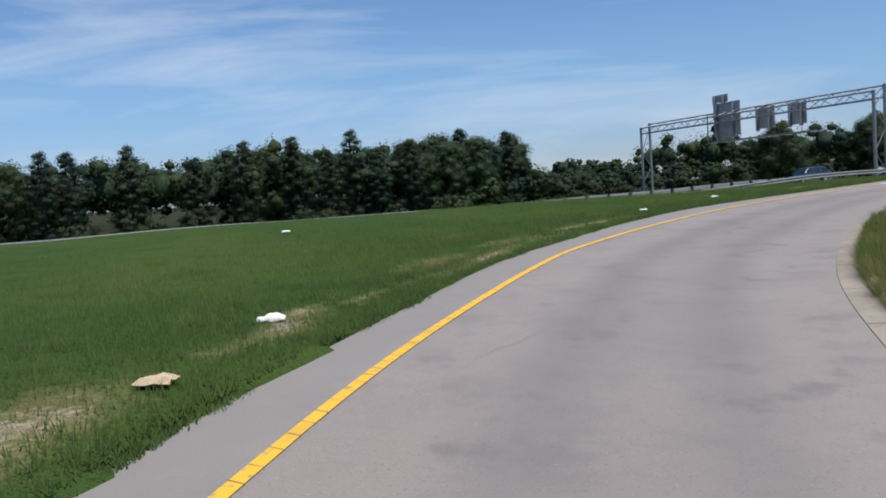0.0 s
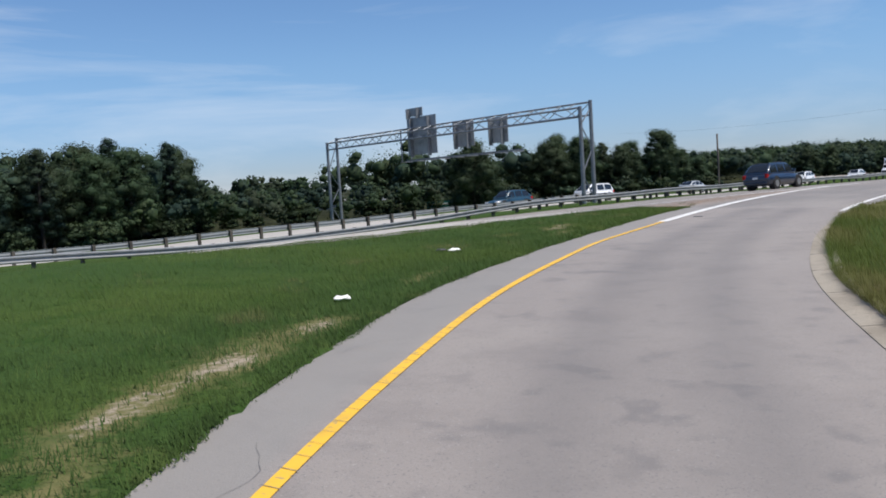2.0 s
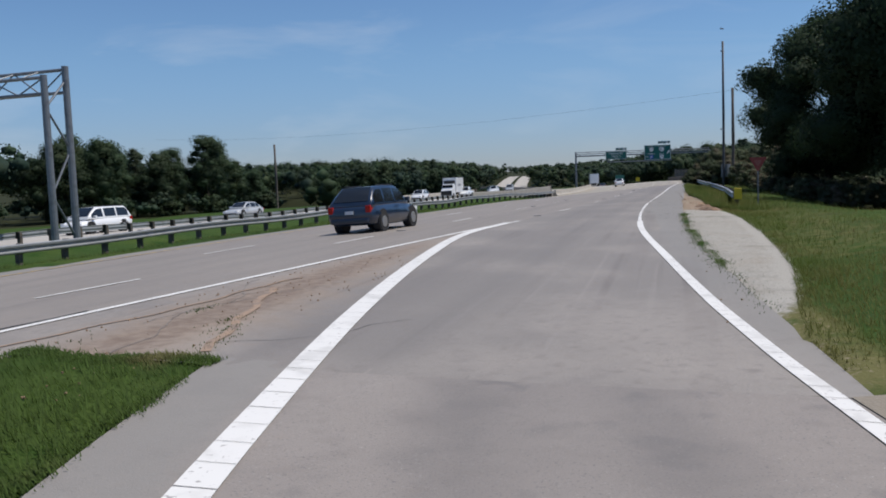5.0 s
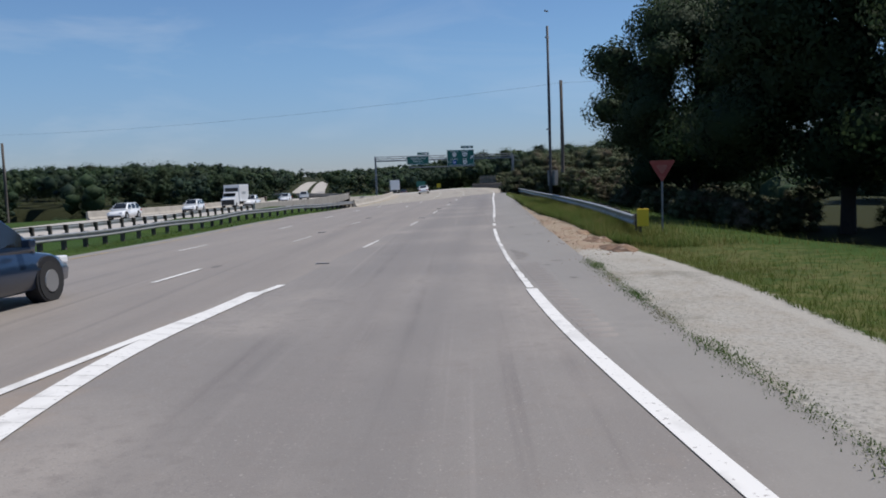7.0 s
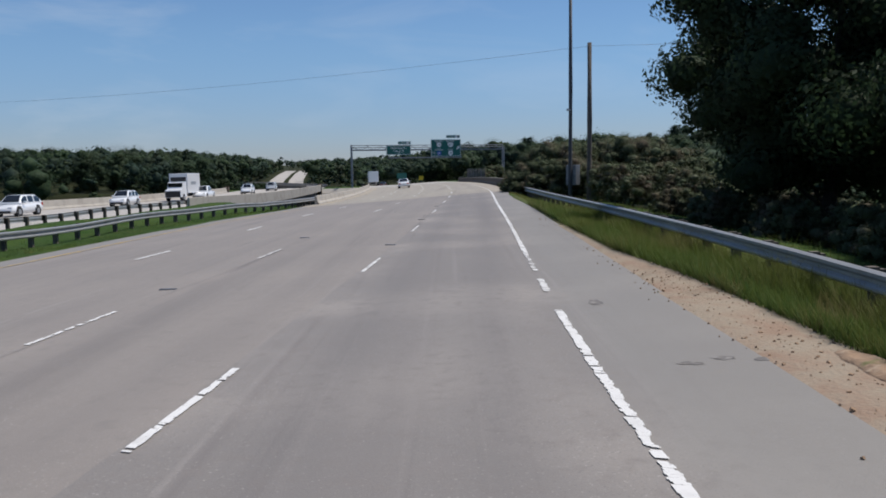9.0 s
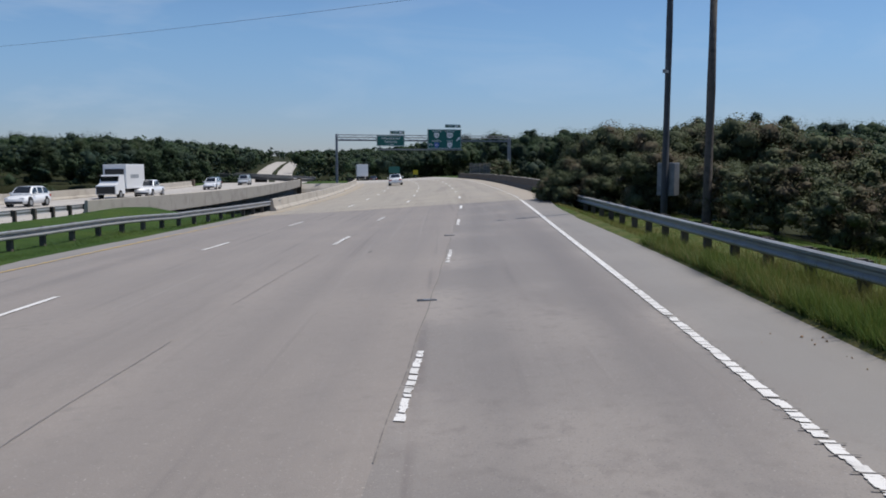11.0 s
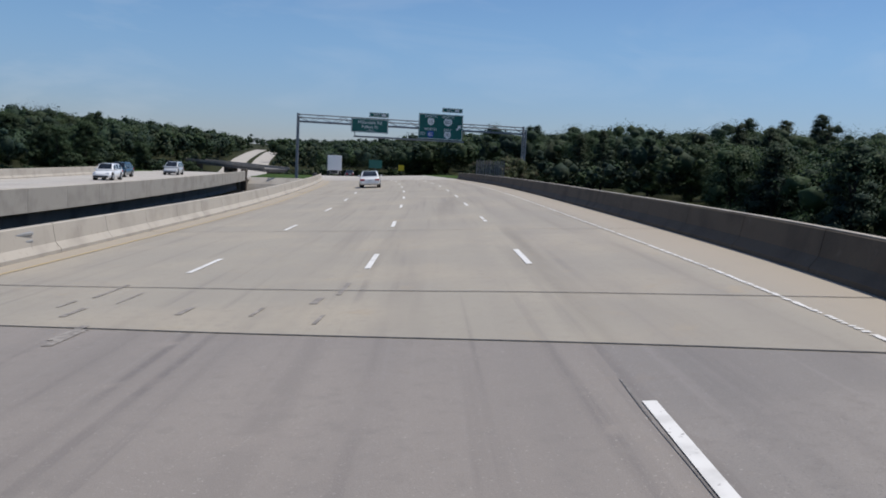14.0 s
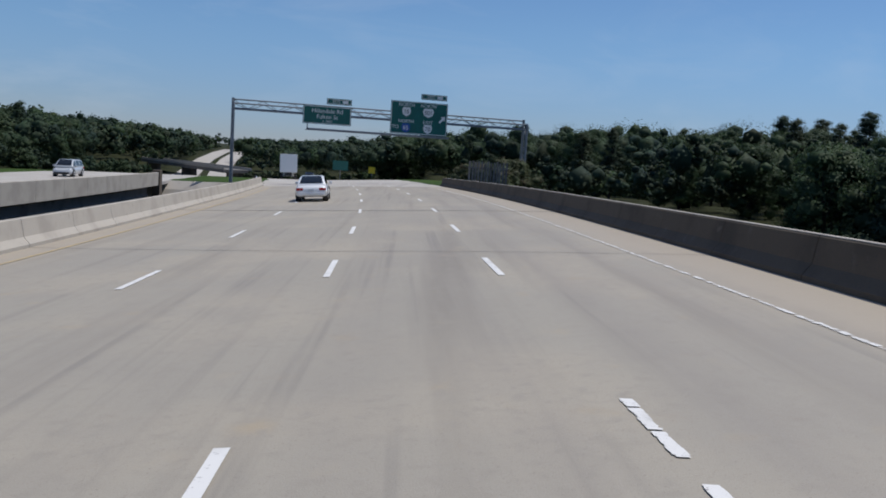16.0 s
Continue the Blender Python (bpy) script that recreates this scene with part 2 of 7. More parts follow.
# Shade beneath the trees, put into the turf colour.
mix_bare_or_shade(M_GROUND, (0.030, 0.034, 0.016), 0.55, 0.95, 0.6, "shade_floor")
M_DIRT = material("bare sandy soil", (0.29, 0.195, 0.125), 0.95, spots=((0.8, (0.22, 0.135, 0.08), 0.45, 0.7, 5), (6, (0.38, 0.29, 0.205), 0.55, 0.75, 5), (2.2, (0.12, 0.13, 0.04), 0.6, 0.72, 6)), bump=0.7, bump_scale=12)
M_SOIL = material("reddish washed soil", (0.30, 0.215, 0.155), 0.95, spots=((2.5, (0.22, 0.17, 0.14), 0.45, 0.65, 6), (12, (0.15, 0.11, 0.085), 0.58, 0.7, 5)), bump=0.5, bump_scale=25)
M_CLAY = material("red eroded clay", (0.20, 0.128, 0.084), 0.95, spots=((2.4, (0.098, 0.060, 0.040), 0.46, 0.60, 6), (5, (0.30, 0.235, 0.18), 0.54, 0.68, 6), (25, (0.09, 0.06, 0.045), 0.6, 0.72, 4)), bump=1.0, bump_scale=9)
M_KERB = material("stained kerb concrete", (0.30, 0.265, 0.215), 0.9, spots=((0.9, (0.22, 0.19, 0.15), 0.42, 0.66, 6), (5, (0.15, 0.125, 0.095), 0.56, 0.74, 6), (30, (0.25, 0.22, 0.18), 0.5, 0.7, 3)), bump=0.4, bump_scale=30)
M_STEEL = material("galvanised steel", (0.20, 0.215, 0.235), 0.5, 0.35, spots=((3, (0.15, 0.162, 0.178), 0.45, 0.7, 5), (14, (0.26, 0.275, 0.29), 0.55, 0.75, 4)))
M_POLE = material("dull grey pole steel", (0.075, 0.08, 0.09), 0.6, 0.2, spots=((2, (0.055, 0.06, 0.068), 0.45, 0.7, 5),))
M_RAIL = material("bright galvanised beam", (0.28, 0.288, 0.295), 0.42, 0.1, spots=((2, (0.23, 0.235, 0.24), 0.45, 0.7, 5), (11, (0.24, 0.22, 0.19), 0.6, 0.75, 5)))
M_POST = material("weathered rail post", (0.10, 0.085, 0.07), 0.9, spots=((6, (0.06, 0.05, 0.045), 0.45, 0.7, 5),), obj=0.3)
M_SIGNBACK = material("sign back aluminium", (0.33, 0.35, 0.37), 0.55, 0.4, spots=((1.2, (0.25, 0.265, 0.28), 0.45, 0.7, 5),))
M_GREEN = material("green sign sheeting", (0.004, 0.098, 0.082), 0.45, spots=((1.5, (0.005, 0.115, 0.096), 0.45, 0.7, 3),))
M_SIGNWHITE = material("white sign sheeting", (0.75, 0.76, 0.74), 0.45)
M_RED = material("faded red sign face", (0.24, 0.032, 0.025), 0.5, spots=((3, (0.28, 0.06, 0.045), 0.5, 0.75, 4),))
M_REDPALE = material("bleached red sign panel", (0.27, 0.075, 0.06), 0.5, spots=((4, (0.3, 0.11, 0.09), 0.45, 0.7, 4),))
M_YSIGN = material("yellow marker sheeting", (0.75, 0.52, 0.02), 0.5)
M_BLUE = material("blue shield sheeting", (0.03, 0.09, 0.35), 0.5)
M_WOOD = material("weathered pole wood", (0.12, 0.105, 0.092), 0.9, spots=((5, (0.075, 0.066, 0.06), 0.45, 0.7, 6),), bump=0.4, bump_scale=30)
M_GREYBOARD = material("silvered fence boards", (0.17, 0.165, 0.16), 0.9, spots=((3, (0.11, 0.105, 0.10), 0.45, 0.7, 6),), obj=0.25)
M_BARK = material("tree bark", (0.034, 0.029, 0.025), 0.95, spots=((4, (0.02, 0.018, 0.016), 0.45, 0.7, 5),), bump=0.6, bump_scale=18)
M_LEAF = material("dark oak leaves", (0.038, 0.068, 0.032), 0.7, spots=((0.5, (0.052, 0.080, 0.034), 0.45, 0.7, 4),), island=0.22, obj=0.2, leaf=0.4, bump=0.9, bump_scale=5, spec=0.25)
M_LEAF2 = material("light broadleaf foliage", (0.032, 0.055, 0.024), 0.7, spots=((0.5, (0.045, 0.066, 0.026), 0.45, 0.7, 4),), island=0.22, obj=0.2, leaf=0.3, bump=0.9, bump_scale=5, spec=0.25)
M_PINE = material("pine foliage", (0.018, 0.038, 0.028), 0.75, spots=((0.2, (0.034, 0.06, 0.032), 0.44, 0.6, 2), (0.07, (0.042, 0.056, 0.03), 0.5, 0.62, 2), (0.5, (0.032, 0.052, 0.03), 0.45, 0.7, 4),), island=0.22, obj=0.2, leaf=0.2, bump=0.9, bump_scale=5, spec=0.2)
M_VINE = material("vine tangle leaves", (0.064, 0.083, 0.040), 0.75, spots=((0.7, (0.118, 0.096, 0.062), 0.48, 0.66, 5), (3, (0.14, 0.15, 0.09), 0.58, 0.72, 3)), island=0.3, leaf=0.25, spec=0.25, bump=0.9, bump_scale=12)
M_BLADE = material("grass blades", (0.048, 0.090, 0.023), 0.8, spots=((1.3, (0.088, 0.125, 0.034), 0.54, 0.7, 5), (2.6, (0.03, 0.062, 0.014), 0.56, 0.7, 4), (0.16, (0.062, 0.102, 0.023), 0.42, 0.66, 4), (0.6, (0.135, 0.13, 0.055), 0.59, 0.74, 6)), island=0.35, leaf=0.4, spec=0.2)
M_BLADE_DRY = material("sun-dried grass blades", (0.075, 0.105, 0.024), 0.8, spots=((0.3, (0.115, 0.118, 0.04), 0.42, 0.62, 4), (1.1, (0.15, 0.125, 0.06), 0.58, 0.72, 6)), island=0.3, leaf=0.4, spec=0.2)
M_TYRE = material("tyre rubber", (0.02, 0.02, 0.021), 0.85)
M_RIM = material("alloy rim", (0.45, 0.46, 0.47), 0.35, 0.8)
M_GLASS = material("tinted car glass", (0.012, 0.014, 0.016), 0.06, spec=0.8)
M_LAMP = material("clear lamp glass", (0.75, 0.76, 0.78), 0.15)
M_TAIL = material("red tail lamp", (0.35, 0.01, 0.008), 0.2)
M_BLACK = material("black plastic trim", (0.018, 0.018, 0.02), 0.5)
M_PLATE = material("plain plate", (0.6, 0.62, 0.64), 0.5)
M_LITTER = material("white litter", (0.78, 0.77, 0.74), 0.7, spots=((8, (0.6, 0.58, 0.54), 0.5, 0.7, 4),))
M_CARD = material("brown cardboard", (0.46, 0.36, 0.24), 0.85)
M_ROOF = material("pale flat roof", (0.55, 0.55, 0.54), 0.7)


def paint(name, col):
    return material(name, col, 0.28, 0.0, spec=0.6, coat=0.6)


P_WHITE, P_BLUE, P_DARK, P_SILVER = paint("white car paint", (0.74, 0.75, 0.76)), paint("deep blue car paint", (0.010, 0.022, 0.048)), paint("near black car paint", (0.015, 0.017, 0.024)), paint("silver car paint", (0.42, 0.44, 0.46))
P_TEAL = paint("teal blue car paint", (0.010, 0.045, 0.075))

for road in (M_ASPHALT, M_MAIN, M_LANES, M_DECK):
    mix_bare_or_shade(road, (0.215, 0.205, 0.190) if road is not M_DECK else (0.345, 0.298, 0.238), 0.75, 1.5, 1.2, "shoulder", 0.65 if road is not M_DECK else 0.9)
    mix_bare_or_shade(road, (0.27, 0.205, 0.150), 0.62, 1.35, 1.6, "soil", 0.8)
    mix_bare_or_shade(road, (0.15, 0.105, 0.075), 1.12, 1.4, 5.0, "soil", 0.8)
    mix_bare_or_shade(road, (0.128, 0.118, 0.113) if road is not M_DECK else (0.215, 0.19, 0.17), 0.6, 1.7, 0.6, "track", 0.55)

mix_bare_or_shade(M_PALE, (0.27, 0.205, 0.150), 0.62, 1.35, 1.6, "soil", 0.8)
mix_bare_or_shade(M_PALE, (0.15, 0.105, 0.075), 1.12, 1.4, 5.0, "soil", 0.8)

# ---- mesh helpers ----


def mesh_of(name, verts, faces, mat=None, smooth=False):
    me = bpy.data.meshes.new(name)
    me.from_pydata([tuple(v) for v in verts], [], [tuple(f) for f in faces])
    if mat:
        me.materials.append(mat)
    if smooth:
        me.polygons.foreach_set("use_smooth", [True] * len(me.polygons))
    me.update()
    return me


def fast_mesh(name, verts, n_per_face, mat, normals=None, core=None):
    """Loose polygons of n corners each from one array of corners; normals, one a corner, soften the shading of leaves and blades;
    core: points, normals and triangles of the closed lumps inside a crown."""
    me = bpy.data.meshes.new(name)
    verts = np.asarray(verts, dtype=np.float32)
    nv = len(verts)
    nf = nv // n_per_face
    corners, starts = np.arange(nv, dtype=np.int32), np.arange(0, nv, n_per_face, dtype=np.int32)
    if core is not None:
        pts, ways, tris = core
        corners = np.concatenate([corners, tris.ravel().astype(np.int32) + nv])
        starts = np.concatenate([starts, nv + np.arange(0, tris.size, 3, dtype=np.int32)])
        verts, normals = np.concatenate([verts, pts]), np.concatenate([normals, ways])
        nf += len(tris)
    me.vertices.add(len(verts))
    me.vertices.foreach_set("co", np.asarray(verts, dtype=np.float32).ravel())
    me.loops.add(len(corners))
    me.loops.foreach_set("vertex_index", corners)
    me.polygons.add(nf)
    me.polygons.foreach_set("loop_start", starts)
    me.materials.append(mat)
    me.update(calc_edges=True)
    if normals is not None:
        at = me.attributes.new("custom_normal", "FLOAT_VECTOR", "POINT")
        at.data.foreach_set("vector", np.asarray(normals, dtype=np.float32).ravel())
    return me


def part(name, me, parent, label="", m=None):
    ob = new(name, me)
    ob.parent = parent
    if m is not None:
        ob.matrix_basis = m
    if label:
        ob["label"] = label
    return ob


class Shape:
    """Collects boxes, tubes and sweeps into one mesh."""

    def __init__(self):
        self.v, self.f = [], []

    def add(self, verts, faces):
        b = len(self.v)
        self.v += [Vector(p) for p in verts]
        self.f += [tuple(i + b for i in f) for f in faces]
        return self

    def box(self, lo, hi, m=None, bevel=0.0):
        (x0, y0, z0), (x1, y1, z1) = lo, hi
        b = min(bevel, (x1 - x0) / 2.01, (y1 - y0) / 2.01, (z1 - z0) / 2.01)
        if b > 0:
            bm = bmesh.new()
            bmesh.ops.create_cube(bm, size=1.0)
            for p in bm.verts:
                p.co = Vector(((x0 + x1) / 2 + p.co.x * (x1 - x0), (y0 + y1) / 2 + p.co.y * (y1 - y0), (z0 + z1) / 2 + p.co.z * (z1 - z0)))
            bmesh.ops.bevel(bm, geom=bm.edges[:], offset=b, segments=2, affect="EDGES", profile=0.6)
            bm.verts.index_update()
            vs, fs = [p.co.copy() for p in bm.verts], [[q.index for q in f.verts] for f in bm.faces]
            bm.free()
        else:
            vs = [Vector((x, y, z)) for x in (x0, x1) for y in (y0, y1) for z in (z0, z1)]
            fs = [(0, 1, 3, 2), (4, 6, 7, 5), (0, 4, 5, 1), (2, 3, 7, 6), (0, 2, 6, 4), (1, 5, 7, 3)]
        if m is not None:
            vs = [m @ p for p in vs]
        return self.add(vs, fs)

    def tube(self, a, b, r0, r1=None, n=8):
        a, b = Vector(a), Vector(b)
        r1 = r0 if r1 is None else r1
        q = (b - a).to_track_quat("Z", "Y")
        ring = [q @ Vector((math.cos(6.28319 * k / n), math.sin(6.28319 * k / n), 0)) for k in range(n)]
        vs = [a + p * r0 for p in ring] + [b + p * r1 for p in ring]
        fs = [(k, (k + 1) % n, n + (k + 1) % n, n + k) for k in range(n)] + [tuple(range(n - 1, -1, -1)), tuple(range(n, 2 * n))]
        return self.add(vs, fs)

    def path(self, pts, radii, n=7):
        """A tapering tube through points."""
        pts = [Vector(p) for p in pts]
        b = len(self.v)
        vs, fs = [], []
        for i, p in enumerate(pts):
            d = (pts[min(i + 1, len(pts) - 1)] - pts[max(i - 1, 0)]).normalized()
            q = d.to_track_quat("Z", "Y")
            vs += [p + q @ Vector((math.cos(6.28319 * k / n), math.sin(6.28319 * k / n), 0)) * radii[i] for k in range(n)]
        for i in range(len(pts) - 1):
            for k in range(n):
                fs.append((i * n + k, i * n + (k + 1) % n, (i + 1) * n + (k + 1) % n, (i + 1) * n + k))
        fs.append(tuple((len(pts) - 1) * n + k for k in range(n)))
        return self.add(vs, fs)

    def sweep(self, rings, closed=True, caps=True):
        """Skin over rings of equal length."""
        n = len(rings[0])
        vs = [p for r in rings for p in r]
        fs = []
        for i in range(len(rings) - 1):
            for k in range(n if closed else n - 1):
                j = (k + 1) % n
                fs.append((i * n + k, i * n + j, (i + 1) * n + j, (i + 1) * n + k))
        if caps and closed:
            fs += [tuple(range(n - 1, -1, -1)), tuple((len(rings) - 1) * n + k for k in range(n))]
        return self.add(vs, fs)

    def mesh(self, name, mat, smooth=False):
        return mesh_of(name, self.v, self.f, mat, smooth)


# ---- the lie of the land ----
# u runs along the highway, v to its left-hand side; the table gives the graded height.
UX, UY = 0.84, 0.5426
LEN = math.hypot(UX, UY)
UX, UY = UX / LEN, UY / LEN
GU = np.array([-40, -10, 10, 30, 50, 70, 90, 115, 140, 170, 205, 250.0])
GV = np.array([-10, 8, 18, 26, 33, 41, 52, 95.0])
GRADE = np.array([
    [0.65, 0.81, 0.91, 0.97, 1.0, 0.5, -0.15, -1.9],
    [0.1, 0.65, 0.98, 1.09, 1.18, 0.68, 0.02, -1.75],
    [-0.57, 0.25, 0.73, 1.04, 1.21, 0.70, 0.05, -1.7],
    [0.07, 0.42, 0.74, 0.94, 1.12, 0.66, 0.08, -1.7],
    [0.75, 0.9, 0.99, 1.07, 1.18, 0.82, 0.36, -1.4],
    [1.2, 1.28, 1.24, 1.17, 1.12, 0.8, 0.44, -1.0],
    [1.47, 1.61, 1.45, 1.17, 0.95, 0.55, 0.22, -0.72],
    [1.6, 1.75, 1.6, 1.16, 0.72, 0.32, -0.01, -0.95],
    [1.55, 1.7, 1.5, 0.97, 0.40, -0.12, -0.15, -1.1],
    [1.31, 1.39, 1.18, 0.68, 0.10, -0.45, -0.62, -1.4],
    [0.87, 0.94, 0.77, 0.42, -0.06, -0.6, -0.9, -1.7],
    [0.28, 0.24, 0.15, -0.07, -0.42, -0.93, -1.2, -2.06],
])


def to_xy(u, v):
    return u * UX - v * UY, u * UY + v * UX


def to_uv(x, y):
    return x * UX + y * UY, -x * UY + y * UX


def weights(knots, q):
    """Cubic blend of four neighbouring knots."""
    q = np.clip(q, knots[0], knots[-1])
    i = np.clip(np.searchsorted(knots, q) - 1, 0, len(knots) - 2)
    h = knots[i + 1] - knots[i]
    s = (q - knots[i]) / h
    a, d = np.maximum(i - 1, 0), np.minimum(i + 2, len(knots) - 1)
    h00, h10, h01, h11 = 2 * s**3 - 3 * s**2 + 1, s**3 - 2 * s**2 + s, -2 * s**3 + 3 * s**2, s**3 - s**2
    da, dd = np.maximum(knots[i + 1] - knots[a], 1e-6), np.maximum(knots[d] - knots[i], 1e-6)
    return (a, i, i + 1, d), (-h10 * h / da, h00 - h11 * h / dd, h01 + h10 * h / da, h11 * h / dd)


# beyond the bridge the land dips, then climbs to the wooded hill
FAR_U = (250, 272, 300, 340, 395, 473, 545, 620, 700, 828, 950, 1200, 2700)
FAR_Z = (0, -0.25, -1.3, -3.0, -5.1, -8.0, -8.4, -7.0, -4.0, -0.5, 1.5, 5, 12)


def grade(u, v):
    u, v = np.asarray(u, float), np.asarray(v, float)
    iu, wu = weights(GU, u)
    iv, wv = weights(GV, v)
    z = 0.0
    for a in range(4):
        for b in range(4):
            z = z + wu[a] * wv[b] * GRADE[iu[a], iv[b]]
    return z + np.interp(u, FAR_U, FAR_Z)


def gz(x, y):
    return float(grade(*to_uv(x, y)))


def P3(u, v, up=0.0):
    x, y = to_xy(u, v)
    return Vector((x, y, float(grade(u, v)) + up))


def step(a, b, q):
    s = np.clip((np.asarray(q, float) - a) / (b - a), 0, 1)
    return s * s * (3 - 2 * s)


def bend(u):
    return 0.0007 * max(0.0, u - 165.0) ** 2


def along(table):
    """v as a smooth function of u from a few stations."""
    k, w = np.array([p[0] for p in table], float), np.array([p[1] for p in table], float)

    def f(u):
        if u <= k[0]:
            return float(w[0] + (u - k[0]) * (w[1] - w[0]) / (k[1] - k[0]))
        ii, ww = weights(k, np.array(u))
        return float(sum(ww[j] * w[ii[j]] for j in range(4))) + bend(u)

    return f


EDGE_R = along(((41, 22.8), (49, 23.45), (60, 24.03), (72, 24.12), (86, 23.93), (106, 23.6), (125, 23.4), (137, 22.6), (146, 22.2), (172, 22.2)))
LINE_R = along(((40, 22.98), (42.2, 23.38), (44, 23.66), (46.4, 24.0), (51.5, 24.58), (60, 25.46), (66, 25.76), (72, 25.89), (80, 25.84), (99, 25.26), (115, 24.82), (130, 24.3), (143, 23.95), (172, 24.0)))
LINE_M = along(((-60, 46.5), (0, 38.6), (20, 36.2), (30, 35.0), (41, 33.5), (48.5, 32.5), (55, 31.8), (62, 31.0), (66, 30.4)))
LINE_1 = along(((66, 30.4), (77, 29.7), (90, 29.0), (110, 28.15), (133, 27.4), (150, 27.22), (172, 27.45)))
LINE_2 = along(((-60, 50.0), (0, 42.0), (20, 39.5), (30, 38.3), (47, 35.6), (56, 34.4), (68, 33.4), (80, 32.75), (92, 32.2), (103, 32.0), (118, 31.4), (129, 31.0), (148, 30.6), (172, 30.78)))
LINE_3 = along(((-60, 53.5), (0, 45.4), (30, 41.6), (50, 38.6), (70, 37.0), (95, 36.0), (115, 35.6), (130, 34.8), (148, 34.4), (172, 34.4)))
LINE_Y = along(((-60, 57), (0, 48.8), (30, 44.6), (50, 42.0), (78, 40.4), (92, 40.0), (106, 39.8), (117, 39.4), (139, 38.8), (172, 38.5)))
EDGE_L = along(((-60, 59), (0, 50.8), (30, 46.4), (50, 43.4), (78, 41.6), (106, 41.0), (125, 40.4), (139, 40.2), (172, 40.2)))
RAIL_M = along(((-60, 62), (0, 53), (30, 48.4), (52, 45.3), (67, 44.2), (98, 43.5), (115, 43.0), (130, 41.5), (140, 40.55), (150, 39.75)))
RAIL_O = along(((-60, 70), (0, 61), (30, 57), (52, 54.6), (67, 53.6), (98, 52.3), (125, 51.0), (143, 50.0)))
OPP_R = along(((-60, 73), (0, 63.5), (30, 59.3), (52, 56.6), (67, 55.6), (98, 54.0), (125, 51.5), (145, 49.6), (172, 49.4)))
OPP_L = along(((-60, 92), (0, 82), (52, 74), (98, 70.5), (145, 68), (172, 68)))
GRASS_M = along(((-60, 44.3), (0, 36.6), (20, 34.3), (30, 33.1), (38, 32.4), (41, 32.0)))


def curve(points, n):
    """n points evenly along a smooth line through the given ones."""
    p = np.array(points, float)
    k = np.concatenate([[0], np.cumsum(np.linalg.norm(np.diff(p, axis=0), axis=1))])
    q = np.linspace(0, k[-1], n)
    ii, ww = weights(k, q)
    return sum(ww[j][:, None] * p[ii[j]] for j in range(4))


RAMP_L = curve(((-1.95, -30), (-2.95, -14), (-3.35, -2), (-3.13, 5.79), (-2.35, 11.39), (-1.27, 16.92), (0, 20.44), (1.2, 23.55), (3.99, 29.26), (7.59, 34.48), (9.09, 36.48), (12.3, 40.39), (16.48, 45.02), (18.7, 47.2)), 90)
RAMP_R = curve(((2.55, -30), (1.95, -14), (1.85, -2), (2.55, 5.01), (3.25, 9.51), (4.04, 13.41), (5.05, 16.82), (6.41, 20.42), (8, 23.83), (10.37, 28.05), (13.59, 32.48), (16.19, 35.59), (19.31, 38.88), (21.93, 41.57)), 90)
RAMP_YELLOW = curve(((-1.34, -30), (-2.14, -14), (-2.44, -2), (-2.13, 6.09), (-1.53, 11.02), (-0.24, 17.25), (0.91, 20.39), (2.58, 24.01), (5.11, 28.75), (8.72, 34.29), (10.37, 36.54), (14.45, 41.26)), 120)
GORE_WIDE = curve(((14.44, 41.26), (17.41, 44.39), (21.87, 48.74), (27.91, 54.09), (32.93, 58.1), (38.02, 61.04)), 60)


def inside(poly, x, y):
    px, py = np.array(poly)[:, 0], np.array(poly)[:, 1]
    c = np.zeros(np.shape(x), bool)
    j = len(px) - 1
    for i in range(len(px)):
        hit = ((py[i] > y) != (py[j] > y)) & (x < (px[j] - px[i]) * (y - py[i]) / (py[j] - py[i] + 1e-12) + px[i])
        c ^= hit
        j = i
    return c


def lane_poly(fr, fl, u0, u1):
    us = np.linspace(u0, u1, 60)
    return [to_xy(u, fr(u)) for u in us] + [to_xy(u, fl(u)) for u in us[::-1]]


way = np.gradient(RAMP_R, axis=0)
way /= np.linalg.norm(way, axis=1)[:, None]
KERB_BACK = RAMP_R + np.stack([way[:, 1], -way[:, 0]], -1) * 0.38
RAMP_POLY = list(map(tuple, RAMP_L)) + list(map(tuple, KERB_BACK[::-1]))
PAVED = [RAMP_POLY, lane_poly(GRASS_M, EDGE_L, -150, 41), lane_poly(EDGE_R, EDGE_L, 41, 330), lane_poly(OPP_R, OPP_L, -150, 330)]


def valley(u, v):
    s = u - 0.3 * (v - 24)
    return step(137.5, 143.5, s) * (1 - step(226, 234, s))


